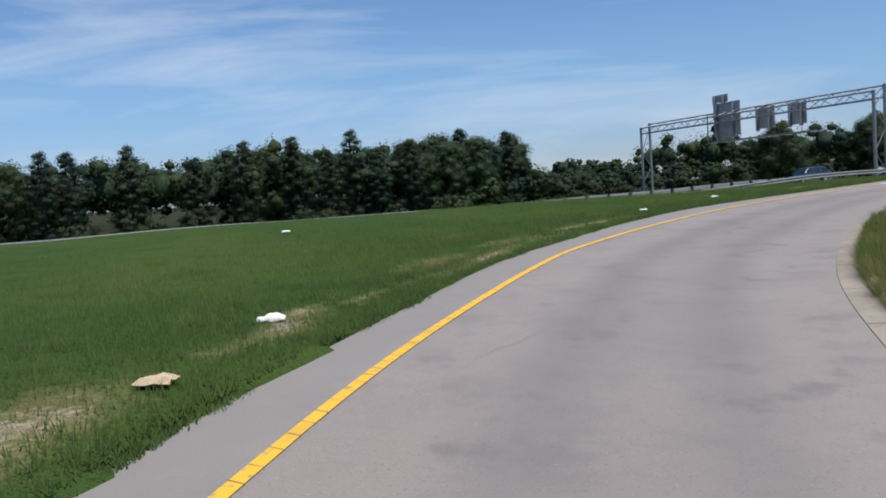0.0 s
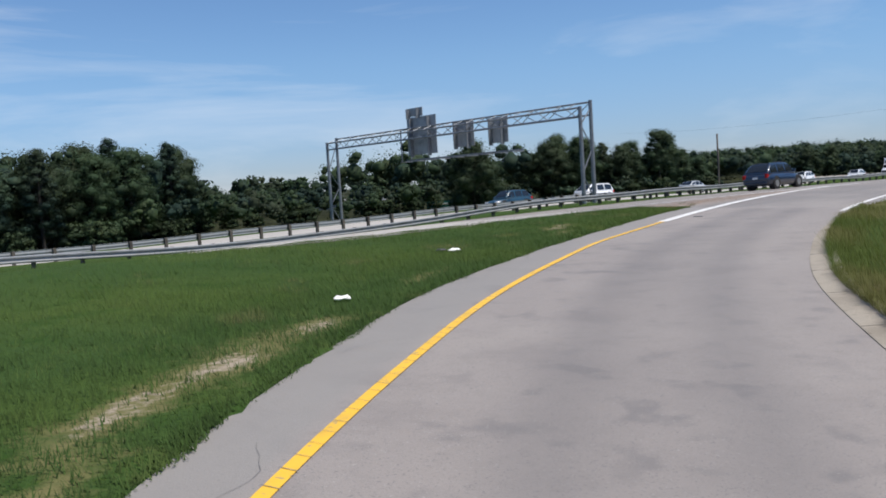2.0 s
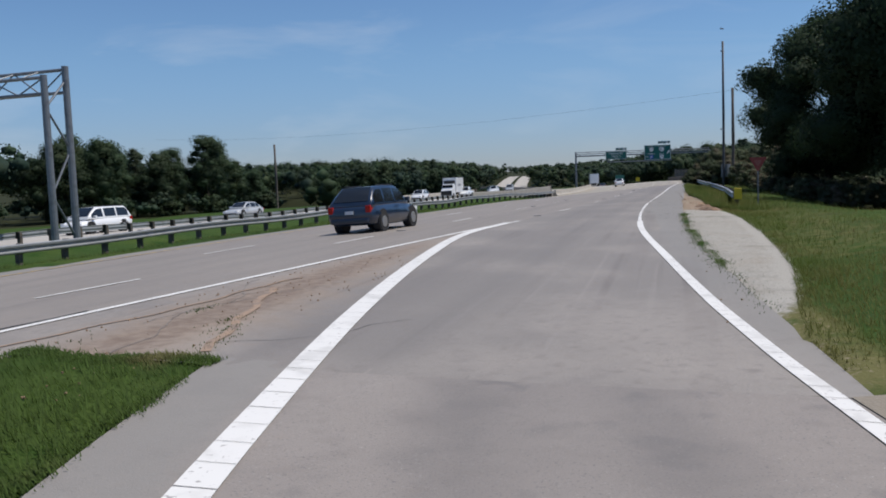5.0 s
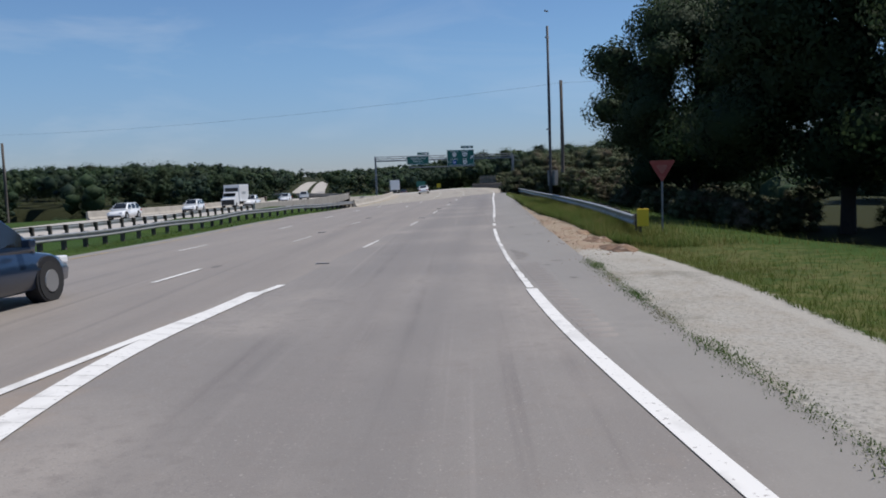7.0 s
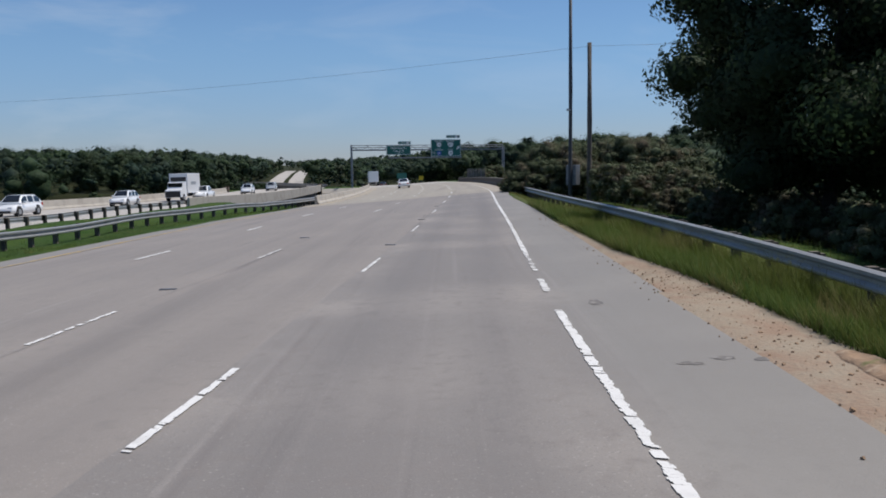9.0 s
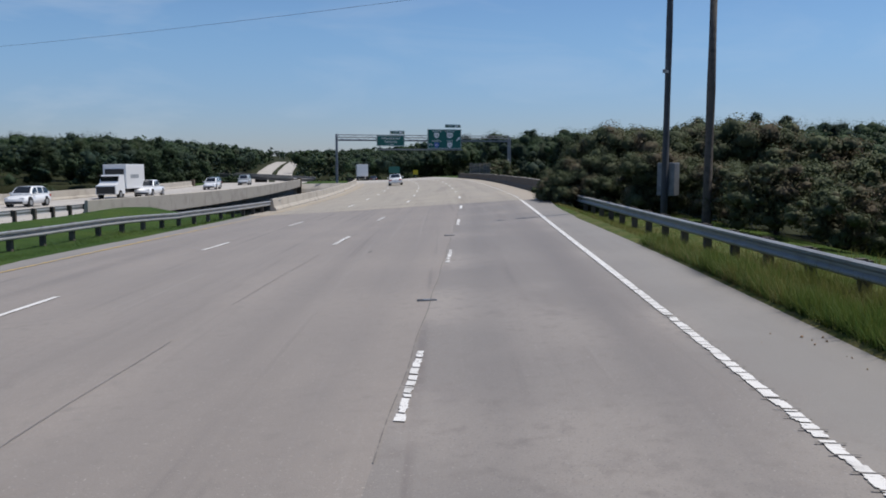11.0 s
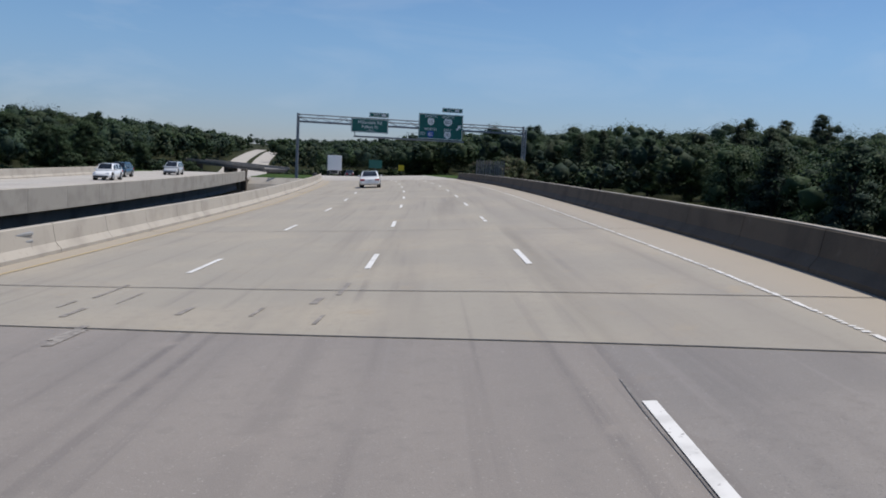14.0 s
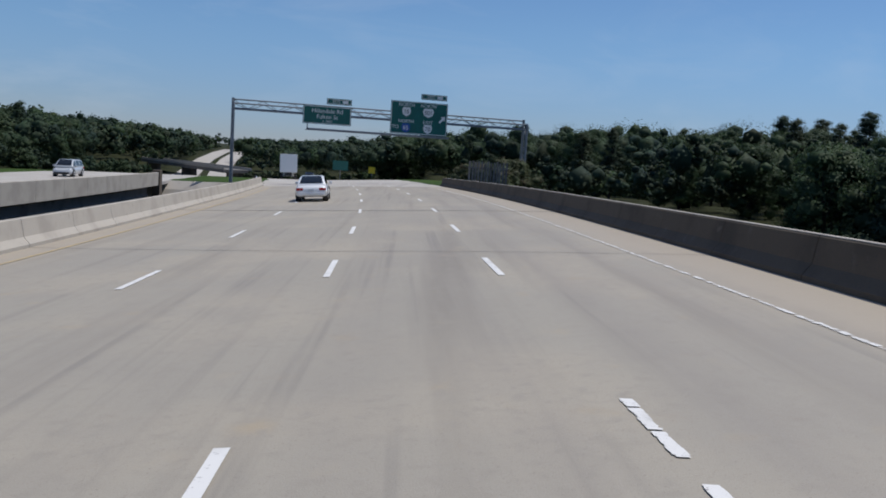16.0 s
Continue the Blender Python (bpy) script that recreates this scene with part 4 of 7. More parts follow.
def guard_rail(pts, face, label, height=0.55, spacing=1.95, steel_posts=False, both=False):
    """W-beam on posts along ground points; face +1 turns the wave to the right of the line."""
    base = tagged(new("guard_rail"), label, "guard rail")
    p = np.asarray(pts, float)
    k = np.concatenate([[0], np.cumsum(np.linalg.norm(np.diff(p, axis=0), axis=1))])
    total = k[-1]

    def at(s):
        x, y = np.interp(s, k, p[:, 0]), np.interp(s, k, p[:, 1])
        x2, y2 = np.interp(min(s + 0.4, total), k, p[:, 0]), np.interp(min(s + 0.4, total), k, p[:, 1])
        x1, y1 = np.interp(max(s - 0.4, 0), k, p[:, 0]), np.interp(max(s - 0.4, 0), k, p[:, 1])
        d = Vector((x2 - x1, y2 - y1, 0)).normalized()
        u, v = to_uv(x, y)
        return Vector((x, y, float(grade(u, v)) if abs(u - 190) < 58 else tz(u, v))), d

    for f in ((1, -1) if both else (face,)):
        step_len = 3.81
        n = max(1, int(total / step_len))
        for j in range(n):
            rings = []
            for i in range(4):
                o, d = at(total * (j + i / 3) / n)
                side = Vector((d.y, -d.x, 0)) * f
                rings.append([o + side * (0.15 + a) + Vector((0, 0, height + b)) for a, b in W_BEAM])
            part("rail_beam", Shape().sweep(rings).mesh("rail_beam", M_RAIL), base)
    nposts = int(total / spacing)
    pm = Shape().box((-0.075, -0.09, -0.5), (0.075, 0.09, height + 0.14)).mesh("rail_post", M_POST)
    bmesh_block = Shape().box((-0.075, 0.0, height - 0.17), (0.075, 0.15, height + 0.17)).mesh("block", M_POST)
    for j in range(nposts + 1):
        o, d = at(min(total, j * spacing + 0.3))
        m = Matrix.Translation(o) @ Matrix(((d.x, -d.y, 0, 0), (d.y, d.x, 0, 0), (0, 0, 1, 0), (0, 0, 0, 1)))
        post = part("rail_post", pm, base, m=m)
        for f in ((1, -1) if both else (face,)):
            part("block", bmesh_block, post, m=pose(0, 0, 0, 0, 0, 180 if f == 1 else 0))
    return base


guard_rail([to_xy(u, EDGE_L(u) + 0.25 + 0.05 * (u - 238)) for u in np.linspace(238, 252, 16)], 1, "guard rail curving away past the bridge end")
guard_rail(on(RAIL_M, -70, 149, 200), 1, "weathered galvanised guard rail along the grass median")
guard_rail(on(RAIL_O, -70, 143, 200), -1, "galvanised guard rail on dark posts beside the opposite lanes")
right_rail = guard_rail([to_xy(u, v) for u, v in zip(np.linspace(75.6, 131, 60), np.interp(np.linspace(75.6, 131, 60), (75.6, 82, 95, 113, 124, 131), (21.6, 21.5, 21.5, 21.7, 21.8, 21.8)))], -1, "galvanised guard rail beside the shoulder, ending in a yellow marker", 0.58)
o = P3(75.2, 21.6)
part("end_marker", Shape().box((-0.05, -0.17, 0.22), (0.03, 0.17, 0.74), Matrix.Translation(o) @ pose(0, 0, 0, 0, 0, 33), 0.02).mesh("end_marker", M_YSIGN), right_rail, "yellow reflective end marker")

# ---- bridge ----


def parapet(name, f, u0, u1, side, label, height=0.86, pieces=24, mat=None, thick=0.42, low=-0.9):
    """Concrete safety barrier in cast lengths; side +1: the sloped traffic face looks towards higher v."""
    base = tagged(new(name), label, "bridge parapet", kind="structure")
    us = np.linspace(u0, u1, pieces * 4 + 1)
    for j in range(pieces):
        rings = []
        for i in range(5):
            u = us[j * 4 + i] + (0.012 if i == 0 else -0.012 if i == 4 else 0)
            ring = []
            for o, h in ((0.0, -0.3), (0.0, 0.10), (0.16, 0.30), (0.24, height - 0.03), (0.27, height), (thick - 0.03, height), (thick, height - 0.03), (thick, low), (thick - 0.2, low)):
                ring.append(P3(u, f(u) - side * o, h))
            rings.append(ring)
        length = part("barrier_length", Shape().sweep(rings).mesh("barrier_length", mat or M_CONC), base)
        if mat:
            # Thin pale strip paints the sunlit top above the shade-dark face.
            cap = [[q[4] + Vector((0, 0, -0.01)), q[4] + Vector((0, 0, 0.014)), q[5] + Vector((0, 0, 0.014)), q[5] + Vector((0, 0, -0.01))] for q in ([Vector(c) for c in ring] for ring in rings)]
            part("coping", Shape().sweep(cap).mesh("coping", M_CONC), length, "pale strip painting the sunlit concrete top")
    return base


parapet("parapet_south", lambda u: EDGE_R(u) + 0.15, 133.5, 236, 1, "concrete bridge parapet, face coloured dark for its shade", 0.8, mat=M_CONCDARK)
parapet("parapet_median", lambda u: EDGE_L(u) - 0.74, 146.5, 238, -1, "pale concrete bridge parapet beside the median", 0.82)
parapet("parapet_opposite", lambda u: OPP_R(u) + 0.3, 141.0, 236, 1, "grey concrete parapet of the opposite bridge", 0.95, 20, low=-0.3)
parapet("parapet_opposite_far", lambda u: OPP_L(u) - 0.3, 141.0, 236, -1, "grey concrete parapet on the far side of the opposite bridge", 0.95, 14)


def girders(name, fr, fl, u0, u1, n, label):
    base = tagged(new(name), label, "bridge structure", kind="structure")
    for k in range(n):
        rings = []
        for i in range(13):
            u = u0 + (u1 - u0) * i / 12
            v = fr(u) - 0.1 + (fl(u) - fr(u) + 0.2) * (k + 0.0) / (n - 1)
            v += 1.2 if k == 0 else (-1.2 if k == n - 1 else 0)
            rings.append([P3(u, v + a, h) for a, h in ((-0.22, -0.16), (0.22, -0.16), (0.16, -0.5), (0.12, -1.1), (0.28, -1.45), (-0.28, -1.45), (-0.12, -1.1), (-0.16, -0.5))])
        part("girder", Shape().sweep(rings).mesh("girder", M_DARKCONC), base)
    for u in (u0 + 2, (2 * u0 + u1) / 3, (u0 + 2 * u1) / 3, u1 - 2):
        sh = Shape()
        vr, vl = fr(u) - 0.3, fl(u) + 0.3
        zb = min(P3(u, vl).z, P3(u, vr).z) - 1.5
        for q in np.linspace(vr + 1.5, vl - 1.5, 4):
            x, y = to_xy(u, q)
            sh.tube((x, y, -12), (x, y, zb), 0.5, n=10)
        a, b = to_xy(u, vr), to_xy(u, vl)
        d = Vector((b[0] - a[0], b[1] - a[1], 0))
        m = Matrix.Translation((a[0], a[1], zb - 0.5)) @ d.to_track_quat("X", "Z").to_matrix().to_4x4()
        sh.box((0, -0.5, -0.5), (d.length, 0.5, 0.5), m, 0.03)
        part("pier", sh.mesh("pier", M_DARKCONC), base)
    return base


girders("bridge_girders", EDGE_R, EDGE_L, 138, 236, 6, "dark concrete girders and piers under the bridge")
girders("bridge_girders", OPP_R, OPP_L, 141, 236, 6, "dark concrete girders and piers of the opposite bridge")

# sloped concrete under the far bridge ends, and the end posts of the opposite parapet
sv = np.linspace(41.5, 70, 12)
for s0, s1 in ((226.5, 233.6),):
    sheet("slope_paving", [to_xy(s0 + 0.3 * (v - 24), v) for v in sv], [to_xy(s1 + 0.3 * (v - 24), v) for v in sv], 6, M_CONC, "pale concrete slope paving under the bridge end", 0.3, 0.12, "slope paving", terrain)
for u, f in ((236.4, lambda u: OPP_R(u) + 0.1), (236.4, lambda u: OPP_L(u) - 0.1)):
    o = P3(u, f(u))
    tagged(new("end_post", Shape().box((-0.6, -0.35, -1.6), (0.6, 0.35, 1.15), Matrix.Translation(o) @ pose(0, 0, 0, 0, 0, 38), 0.04).mesh("end_post", M_CONCDARK)), "dark concrete end post of the bridge parapet", "end post", kind="structure")

# overpass across the far highway
ov = tagged(new("overpass"), "dark distant overpass crossing the far highway", "bridge")
a, b = to_xy(462, 90), to_xy(557, 146)
d = Vector((b[0] - a[0], b[1] - a[1], 0))
m_ov = Matrix.Translation((a[0], a[1], -7.6)) @ d.to_track_quat("X", "Z").to_matrix().to_4x4()
part("deck", Shape().box((-3, -5, 0.9), (d.length + 3, 5, 2.1), m_ov, 0.05).mesh("deck", M_DARKCONC), ov)
for y in (-5.2, 4.9):
    part("parapet", Shape().box((-3, y, 2.05), (d.length + 3, y + 0.3, 3.0), m_ov, 0.03).mesh("parapet", M_CONC), ov, "pale concrete parapet")
for q in (0.0, 0.5, 1.0):
    part("pier", Shape().box((q * d.length - 0.5, -3, -6), (q * d.length + 0.5, 3, 0.9), m_ov, 0.05).mesh("pier", M_DARKCONC), ov)

# ---- sign gantries ----


def text_mesh(body, size, mat):
    cu = bpy.data.curves.new("lettering", "FONT")
    cu.body, cu.size, cu.align_x, cu.align_y, cu.extrude = body, size, "CENTER", "CENTER", 0.004
    ob = bpy.data.objects.new("lettering", cu)
    me = bpy.data.meshes.new_from_object(ob)
    bpy.data.objects.remove(ob)
    me.materials.clear()
    me.materials.append(mat)
    return me


def gantry(a, b, base_a, base_b, top, gap, label, drop=1.15):
    """Overhead truss between a and b (x, y): two posts at each end, box truss, local x along the span."""
    root = tagged(new("sign_gantry"), label, "sign gantry")
    a, b = Vector((*a, 0)), Vector((*b, 0))
    d = (b - a).normalized()
    s = Vector((-d.y, d.x, 0))
    L = (b - a).length
    m = Matrix.Translation(a) @ Matrix(((d.x, s.x, 0, 0), (d.y, s.y, 0, 0), (0, 0, 1, 0), (0, 0, 0, 1)))
    root.matrix_world = m
    for x, zb in ((0.0, base_a), (L, base_b)):
        for y, t in ((0, top), (gap, top - 0.5)):
            part("post", Shape().tube((x, y, zb - 0.4), (x, y, t), 0.17, 0.15, 12).box((x - 0.3, y - 0.3, zb - 0.3), (x + 0.3, y + 0.3, zb + 0.15), None, 0.02).mesh("post", M_STEEL, False), root)
        for z0, z1, y0, y1 in ((zb + 0.6, zb + 2.6, 0, gap), (zb + 4.6, zb + 2.6, 0, gap), (zb + 4.6, zb + 6.4, 0, gap), (top - 0.6, zb + 6.4, 0, gap)):
            part("brace", Shape().tube((x, y0, z0), (x, y1, z1), 0.05, n=6).mesh("brace", M_STEEL), root)
    chords = ((0, top - 0.15), (0, top - drop), (gap, top - 0.6), (gap, top - drop - 0.15))
    for y, z in chords:
        part("chord", Shape().tube((-0.1, y, z), (L + 0.1, y, z), 0.075, n=8).mesh("chord", M_STEEL), root)
    n = int(L / 1.5)
    for j in range(n):
        x0, x1 = L * j / n, L * (j + 1) / n
        sh = Shape()
        up = j % 2
        for y, zt, zl in ((0, top - 0.15, top - drop), (gap, top - 0.6, top - drop - 0.15)):
            sh.tube((x0, y, zl if up else zt), (x1, y, zt if up else zl), 0.035, n=5)
        sh.tube((x0, 0, top - 0.15), (x0, gap, top - 0.6), 0.03, n=5)
        sh.tube((x0, 0, top - drop), (x0, gap, top - drop - 0.15), 0.03, n=5)
        part("lattice", sh.mesh("lattice", M_STEEL), root)
    return root, L


def sign_panel(root, x0, x1, z0, z1, y, name="sign_panel", mat=None, facing=1, label=""):
    """A flat panel with rounded edge trim; facing +1 turns the face to local +y."""
    sh = Shape().box((x0, y - 0.03, z0), (x1, y + 0.03, z1), None, 0.02)
    return part(name, sh.mesh(name, mat or M_SIGNBACK), root, label)


g1, L1 = gantry((11.15, 110.1), (27.65, 78.05), -1.5, 0.2, 8.5, -1.25, "steel truss sign gantry over the opposite lanes, seen from behind")
for x0, x1, z0, z1 in ((12.1, 16.6, 5.75, 9.45), (12.1, 14.65, 9.5, 10.35), (19.0, 21.9, 6.05, 8.45), (23.8, 26.3, 6.05, 8.3)):
    p = sign_panel(g1, x0, x1, z0, z1, 0.55, label="grey back of a road sign")
    for q in (0.2, 0.8):
        xx = x0 + (x1 - x0) * q
        part("bracket", Shape().box((xx - 0.05, 0.10, z0 - 0.2), (xx + 0.05, 0.52, z1 - 0.1)).mesh("bracket", M_STEEL), p)
    for q in (0.3, 0.7):
        zz = z0 + (z1 - z0) * q
        part("stiffener", Shape().box((x0 + 0.05, 0.46, zz - 0.05), (x1 - 0.05, 0.52, zz + 0.05)).mesh("stiffener", M_SIGNBACK), p)
walk_sh = Shape()
for y in (0.7, 1.3):
    walk_sh.box((11.6, y - 0.05, 5.2), (27.3, y + 0.05, 5.34))
for x in np.linspace(11.6, 27.3, 9):
    walk_sh.box((x - 0.04, -0.1, 5.1), (x + 0.04, 1.35, 5.2))
walk_sh.box((11.56, 1.2, 5.2), (11.66, 1.3, 8.4)).box((11.56, 0, 8.3), (11.66, 1.3, 8.4)).box((11.56, 0, 5.2), (11.66, 0.1, 8.4))
part("walkway", walk_sh.mesh("walkway", M_STEEL), g1)

g2, L2 = gantry((178.75, 172.05), (202.1, 149.7), -1.25, -1.0, 7.75, -1.1, "steel truss sign gantry across the highway with green guide signs", 1.05)
SY = -1.6
for x0, x1, z0, z1, lines in ((7.05, 12.15, 5.6, 7.5, ((0, 0.42, "Hillandale Rd", 0.62), (0, -0.18, "Fulton St", 0.62), (0, -0.66, "½ MILE", 0.34))), (9.5, 12.15, 7.72, 8.36, ((-0.3, 0, "EXIT", 0.42),)), (16.4, 22.75, 5.2, 8.7, ((-1.45, 1.35, "NORTH", 0.5), (1.0, 1.35, "NORTH", 0.5), (-1.45, -0.4, "NORTH", 0.5), (1.0, -0.4, "EAST", 0.5), (-2.6, -1.05, "TO", 0.55))), (19.7, 22.6, 9.0, 9.6, ((-0.35, 0, "EXIT", 0.42),))):
    p = sign_panel(g2, x0, x1, z0, z1, SY, mat=M_GREEN, label="green highway guide sign with white lettering")
    cx, cz = (x0 + x1) / 2, (z0 + z1) / 2
    fr = Shape()
    for lo, hi in (((x0 + 0.05, z0 + 0.05), (x1 - 0.05, z0 + 0.11)), ((x0 + 0.05, z1 - 0.11), (x1 - 0.05, z1 - 0.05)), ((x0 + 0.05, z0 + 0.05), (x0 + 0.11, z1 - 0.05)), ((x1 - 0.11, z0 + 0.05), (x1 - 0.05, z1 - 0.05))):
        fr.box((lo[0], SY - 0.036, lo[1]), (hi[0], SY - 0.03, hi[1]))
    part("border", fr.mesh("border", M_SIGNWHITE), p)
    for dx, dz, body, size in lines:
        part("lettering", text_mesh(body, size, M_SIGNWHITE), p, m=Matrix.Translation((cx + dx, SY - 0.036, cz + dz)) @ pose(0, 0, 0, 90))
    if len(lines) == 1:
        part("number_bar", Shape().box((cx + 0.35, SY - 0.036, cz - 0.15), (cx + 0.95, SY - 0.03, cz + 0.15)).mesh("number_bar", M_SIGNWHITE), p)
    if len(lines) == 5:
        for dx, dz, num, w in ((-1.45, 0.62, "15", 0.5), (1.0, 0.62, "501", 0.62), (-1.45, -1.12, "85", 0.5), (1.0, -1.12, "70", 0.5)):
            mat = M_BLUE if num == "85" else M_SIGNWHITE
            sh = Shape().add([(cx + dx + a * w, SY - h, cz + dz + b * 0.5) for h in (0.031, 0.042) for a, b in ((-0.8, 0.95), (-0.3, 1.0), (0, 0.92), (0.3, 1.0), (0.8, 0.95), (1.0, 0.2), (0.75, -0.55), (0, -1.0), (-0.75, -0.55), (-1.0, 0.2))], [tuple(range(10)), tuple(range(19, 9, -1))] + [(i, (i + 1) % 10, 10 + (i + 1) % 10, 10 + i) for i in range(10)])
            shield = part("route_shield", sh.mesh("route_shield", mat), p, "blue route shield" if num == "85" else "white route shield")
            part("lettering", text_mesh(num, 0.62, M_SIGNWHITE if num == "85" else M_BLACK), shield, m=Matrix.Translation((cx + dx, SY - 0.046, cz + dz)) @ pose(0, 0, 0, 90))
        ar = [(2.2, -0.25), (2.35, -0.4), (2.72, -0.02), (2.86, -0.16), (2.92, 0.36), (2.40, 0.30), (2.55, 0.14)]
        part("arrow", Shape().add([(cx + a, SY - 0.036, cz + b) for a, b in ar], [tuple(range(7))]).mesh("arrow", M_SIGNWHITE), p)
    for q in (0.15, 0.5, 0.85):
        xx = x0 + (x1 - x0) * q
        part("bracket", Shape().box((xx - 0.05, SY + 0.03, z0), (xx + 0.05, -1.12, z1 - 0.1)).mesh("bracket", M_STEEL), p)
part("walkway", Shape().box((7.4, SY - 0.9, 4.9), (22.8, SY + 0.1, 5.0)).box((7.4, SY - 0.9, 5.0), (22.8, SY - 0.82, 5.12)).box((7.4, SY - 0.9, 4.9), (7.5, SY - 0.8, 5.7)).mesh("walkway", M_STEEL), g2)

# ---- vegetation ----


def unit_lump(level):
    bm = bmesh.new()
    bmesh.ops.create_icosphere(bm, subdivisions=level, radius=1.0)
    bm.verts.index_update()
    vs, fs = np.array([q.co[:] for q in bm.verts]), np.array([[q.index for q in f.verts] for f in bm.faces])
    bm.free()
    return vs, fs


LUMPS = {k: unit_lump(k) for k in (1, 2)}


def clumps(rng, centres, radii, per, size, flat=0.75, fine=2, hubs=None):
    """Small pointed leaf quads scattered over uneven lumps: corners, normals, and the lumps themselves."""
    out, soft, pts, ways, tris = [], [], [], [], []
    unit, faces = LUMPS[fine]
    for c, r, hub in zip(centres, radii, hubs or centres):
        k = rng.normal(size=(3, 3))
        swell = 0.13 * np.sin(unit @ k[0] * 2.2 + 9 * k[0, 0]) + 0.10 * np.sin(unit @ k[1] * 3.7 + 9 * k[1, 0]) + rng.normal(0, 0.055, len(unit))
        tris.append(faces + sum(map(len, pts)) if len(pts) < 2 else faces + tris[-1].max() + 1)
        pts.append(c + unit * (0.6 + 0.6 * swell)[:, None] * r)
        ways.append(unit * 0.9 + rng.normal(size=unit.shape) * 0.12)
        n = max(4, int(per * (r[0] * r[2])))
        d = rng.normal(size=(n, 3))
        d /= np.linalg.norm(d, axis=1)[:, None]
        swell = 0.13 * np.sin(d @ k[0] * 2.2 + 9 * k[0, 0]) + 0.10 * np.sin(d @ k[1] * 3.7 + 9 * k[1, 0])
        p = c + d * (rng.uniform(0.62, 1.08, n) + swell)[:, None] * r
        a = rng.normal(size=(n, 3))
        a[:, 2] *= flat
        a -= 0.75 * (a * d).sum(1)[:, None] * d
        a /= np.linalg.norm(a, axis=1)[:, None]
        b = np.cross(a, d + rng.normal(size=(n, 3)) * 0.6)
        b /= np.linalg.norm(b, axis=1)[:, None] + 1e-6
        s = size * rng.uniform(0.6, 1.4, n)[:, None]
        out.append(np.stack([p - a * s, p + b * s * 0.55, p + a * s, p - b * s * 0.55], 1).reshape(-1, 3))
        q = p - np.asarray(hub)
        q = 0.55 * d + 0.75 * q / (np.linalg.norm(q, axis=1)[:, None] + 1e-6) + np.array((0, 0, 0.1)) + rng.normal(size=(n, 3)) * 0.25
        soft.append(np.repeat(q / np.linalg.norm(q, axis=1)[:, None], 4, axis=0))
    ways = np.concatenate(ways)
    ways /= np.linalg.norm(ways, axis=1)[:, None]
    return np.concatenate(out), np.concatenate(soft), (np.concatenate(pts), ways, np.concatenate(tris))


def tree_parts(kind, rng, h, spread, per, size, low=0.08):
    """Trunk with limbs, and a crown of leaf clumps, standing at the origin."""
    sh = Shape()
    lean = rng.normal(size=2) * 0.02 * h
    top = h * (0.92 if kind == "pine" else 0.7)
    r0 = 0.018 * h + 0.05
    spine = [Vector((lean[0] * t * t, lean[1] * t * t, top * t)) for t in np.linspace(-0.03, 1, 7)]
    sh.path(spine, [r0 * (1 - 0.8 * t) for t in np.linspace(0, 1, 7)], 8)
    cs, rs = [], []
    n = 70 if kind == "shrub" else 46
    for k in range(n):
        t = (k + rng.uniform(0, 1)) / n
        ang = k * 2.4 + rng.uniform(-0.5, 0.5)
        if kind == "pine":
            z = h * (0.07 + 0.91 * t)
            reach = spread * (1.05 - t) ** 0.6 * rng.uniform(0.5, 1.0)
            rr = spread * (0.27 + 0.13 * (1 - t)) * rng.uniform(0.8, 1.25)
            c = np.array([math.cos(ang) * reach, math.sin(ang) * reach, z])
            r = np.array([rr, rr, rr * 0.6])
        elif kind == "shrub":
            z = h * rng.uniform(0.12, 0.8)
            reach = spread * rng.uniform(0.1, 0.95) * math.sqrt(max(0.05, 1 - (z / h) ** 2))
            rr = spread * rng.uniform(0.13, 0.27)
            c = np.array([math.cos(ang) * reach, math.sin(ang) * reach, z])
            r = np.array([rr, rr, rr * 0.8])
        else:
            z = h * (low + (0.90 - low) * t)
            reach = spread * math.sin(math.pi * min(1, 0.24 + 0.74 * t)) ** 0.7 * rng.uniform(0.25, 0.95)
            rr = spread * rng.uniform(0.22, 0.40)
            c = np.array([math.cos(ang) * reach, math.sin(ang) * reach, z])
            r = np.array([rr, rr, rr * 0.72])
        cs.append(c)
        rs.append(r)
        if k % 2 == 0 and kind != "shrub":
            s = min(0.95, max(0.15, (z - 0.12 * h) / top))
            o = Vector((lean[0] * s * s, lean[1] * s * s, top * s * 0.9))
            e = Vector(c) * 0.96
            e.z = max(e.z, o.z)
            sh.path([o, o.lerp(e, 0.5) + Vector((0, 0, 0.03 * h)), e], [r0 * 0.35 * (1 - 0.5 * s), r0 * 0.2, r0 * 0.07], 5)
    return sh, clumps(rng, cs, rs, per, size, 0.45 if kind == "pine" else 0.8, 2 if per > 600 else 1, [np.array((0, 0, h * (0.5 if kind != "shrub" else 0.2)))] * len(cs))


PROTO = {}


def tree_proto(key, kind, seed, h, spread, per, size, leaf, name, label, category, low=0.08):
    rng = np.random.default_rng(seed)
    sh, (corners, soft, core) = tree_parts(kind, rng, h, spread, per, size, low)
    root = tagged(new(name), label, category)
    part("trunk", sh.mesh("trunk", M_BARK, True), root)
    part("crown", fast_mesh("crown", corners, 4, leaf, soft, core), root)
    PROTO[key] = [root, h, False]


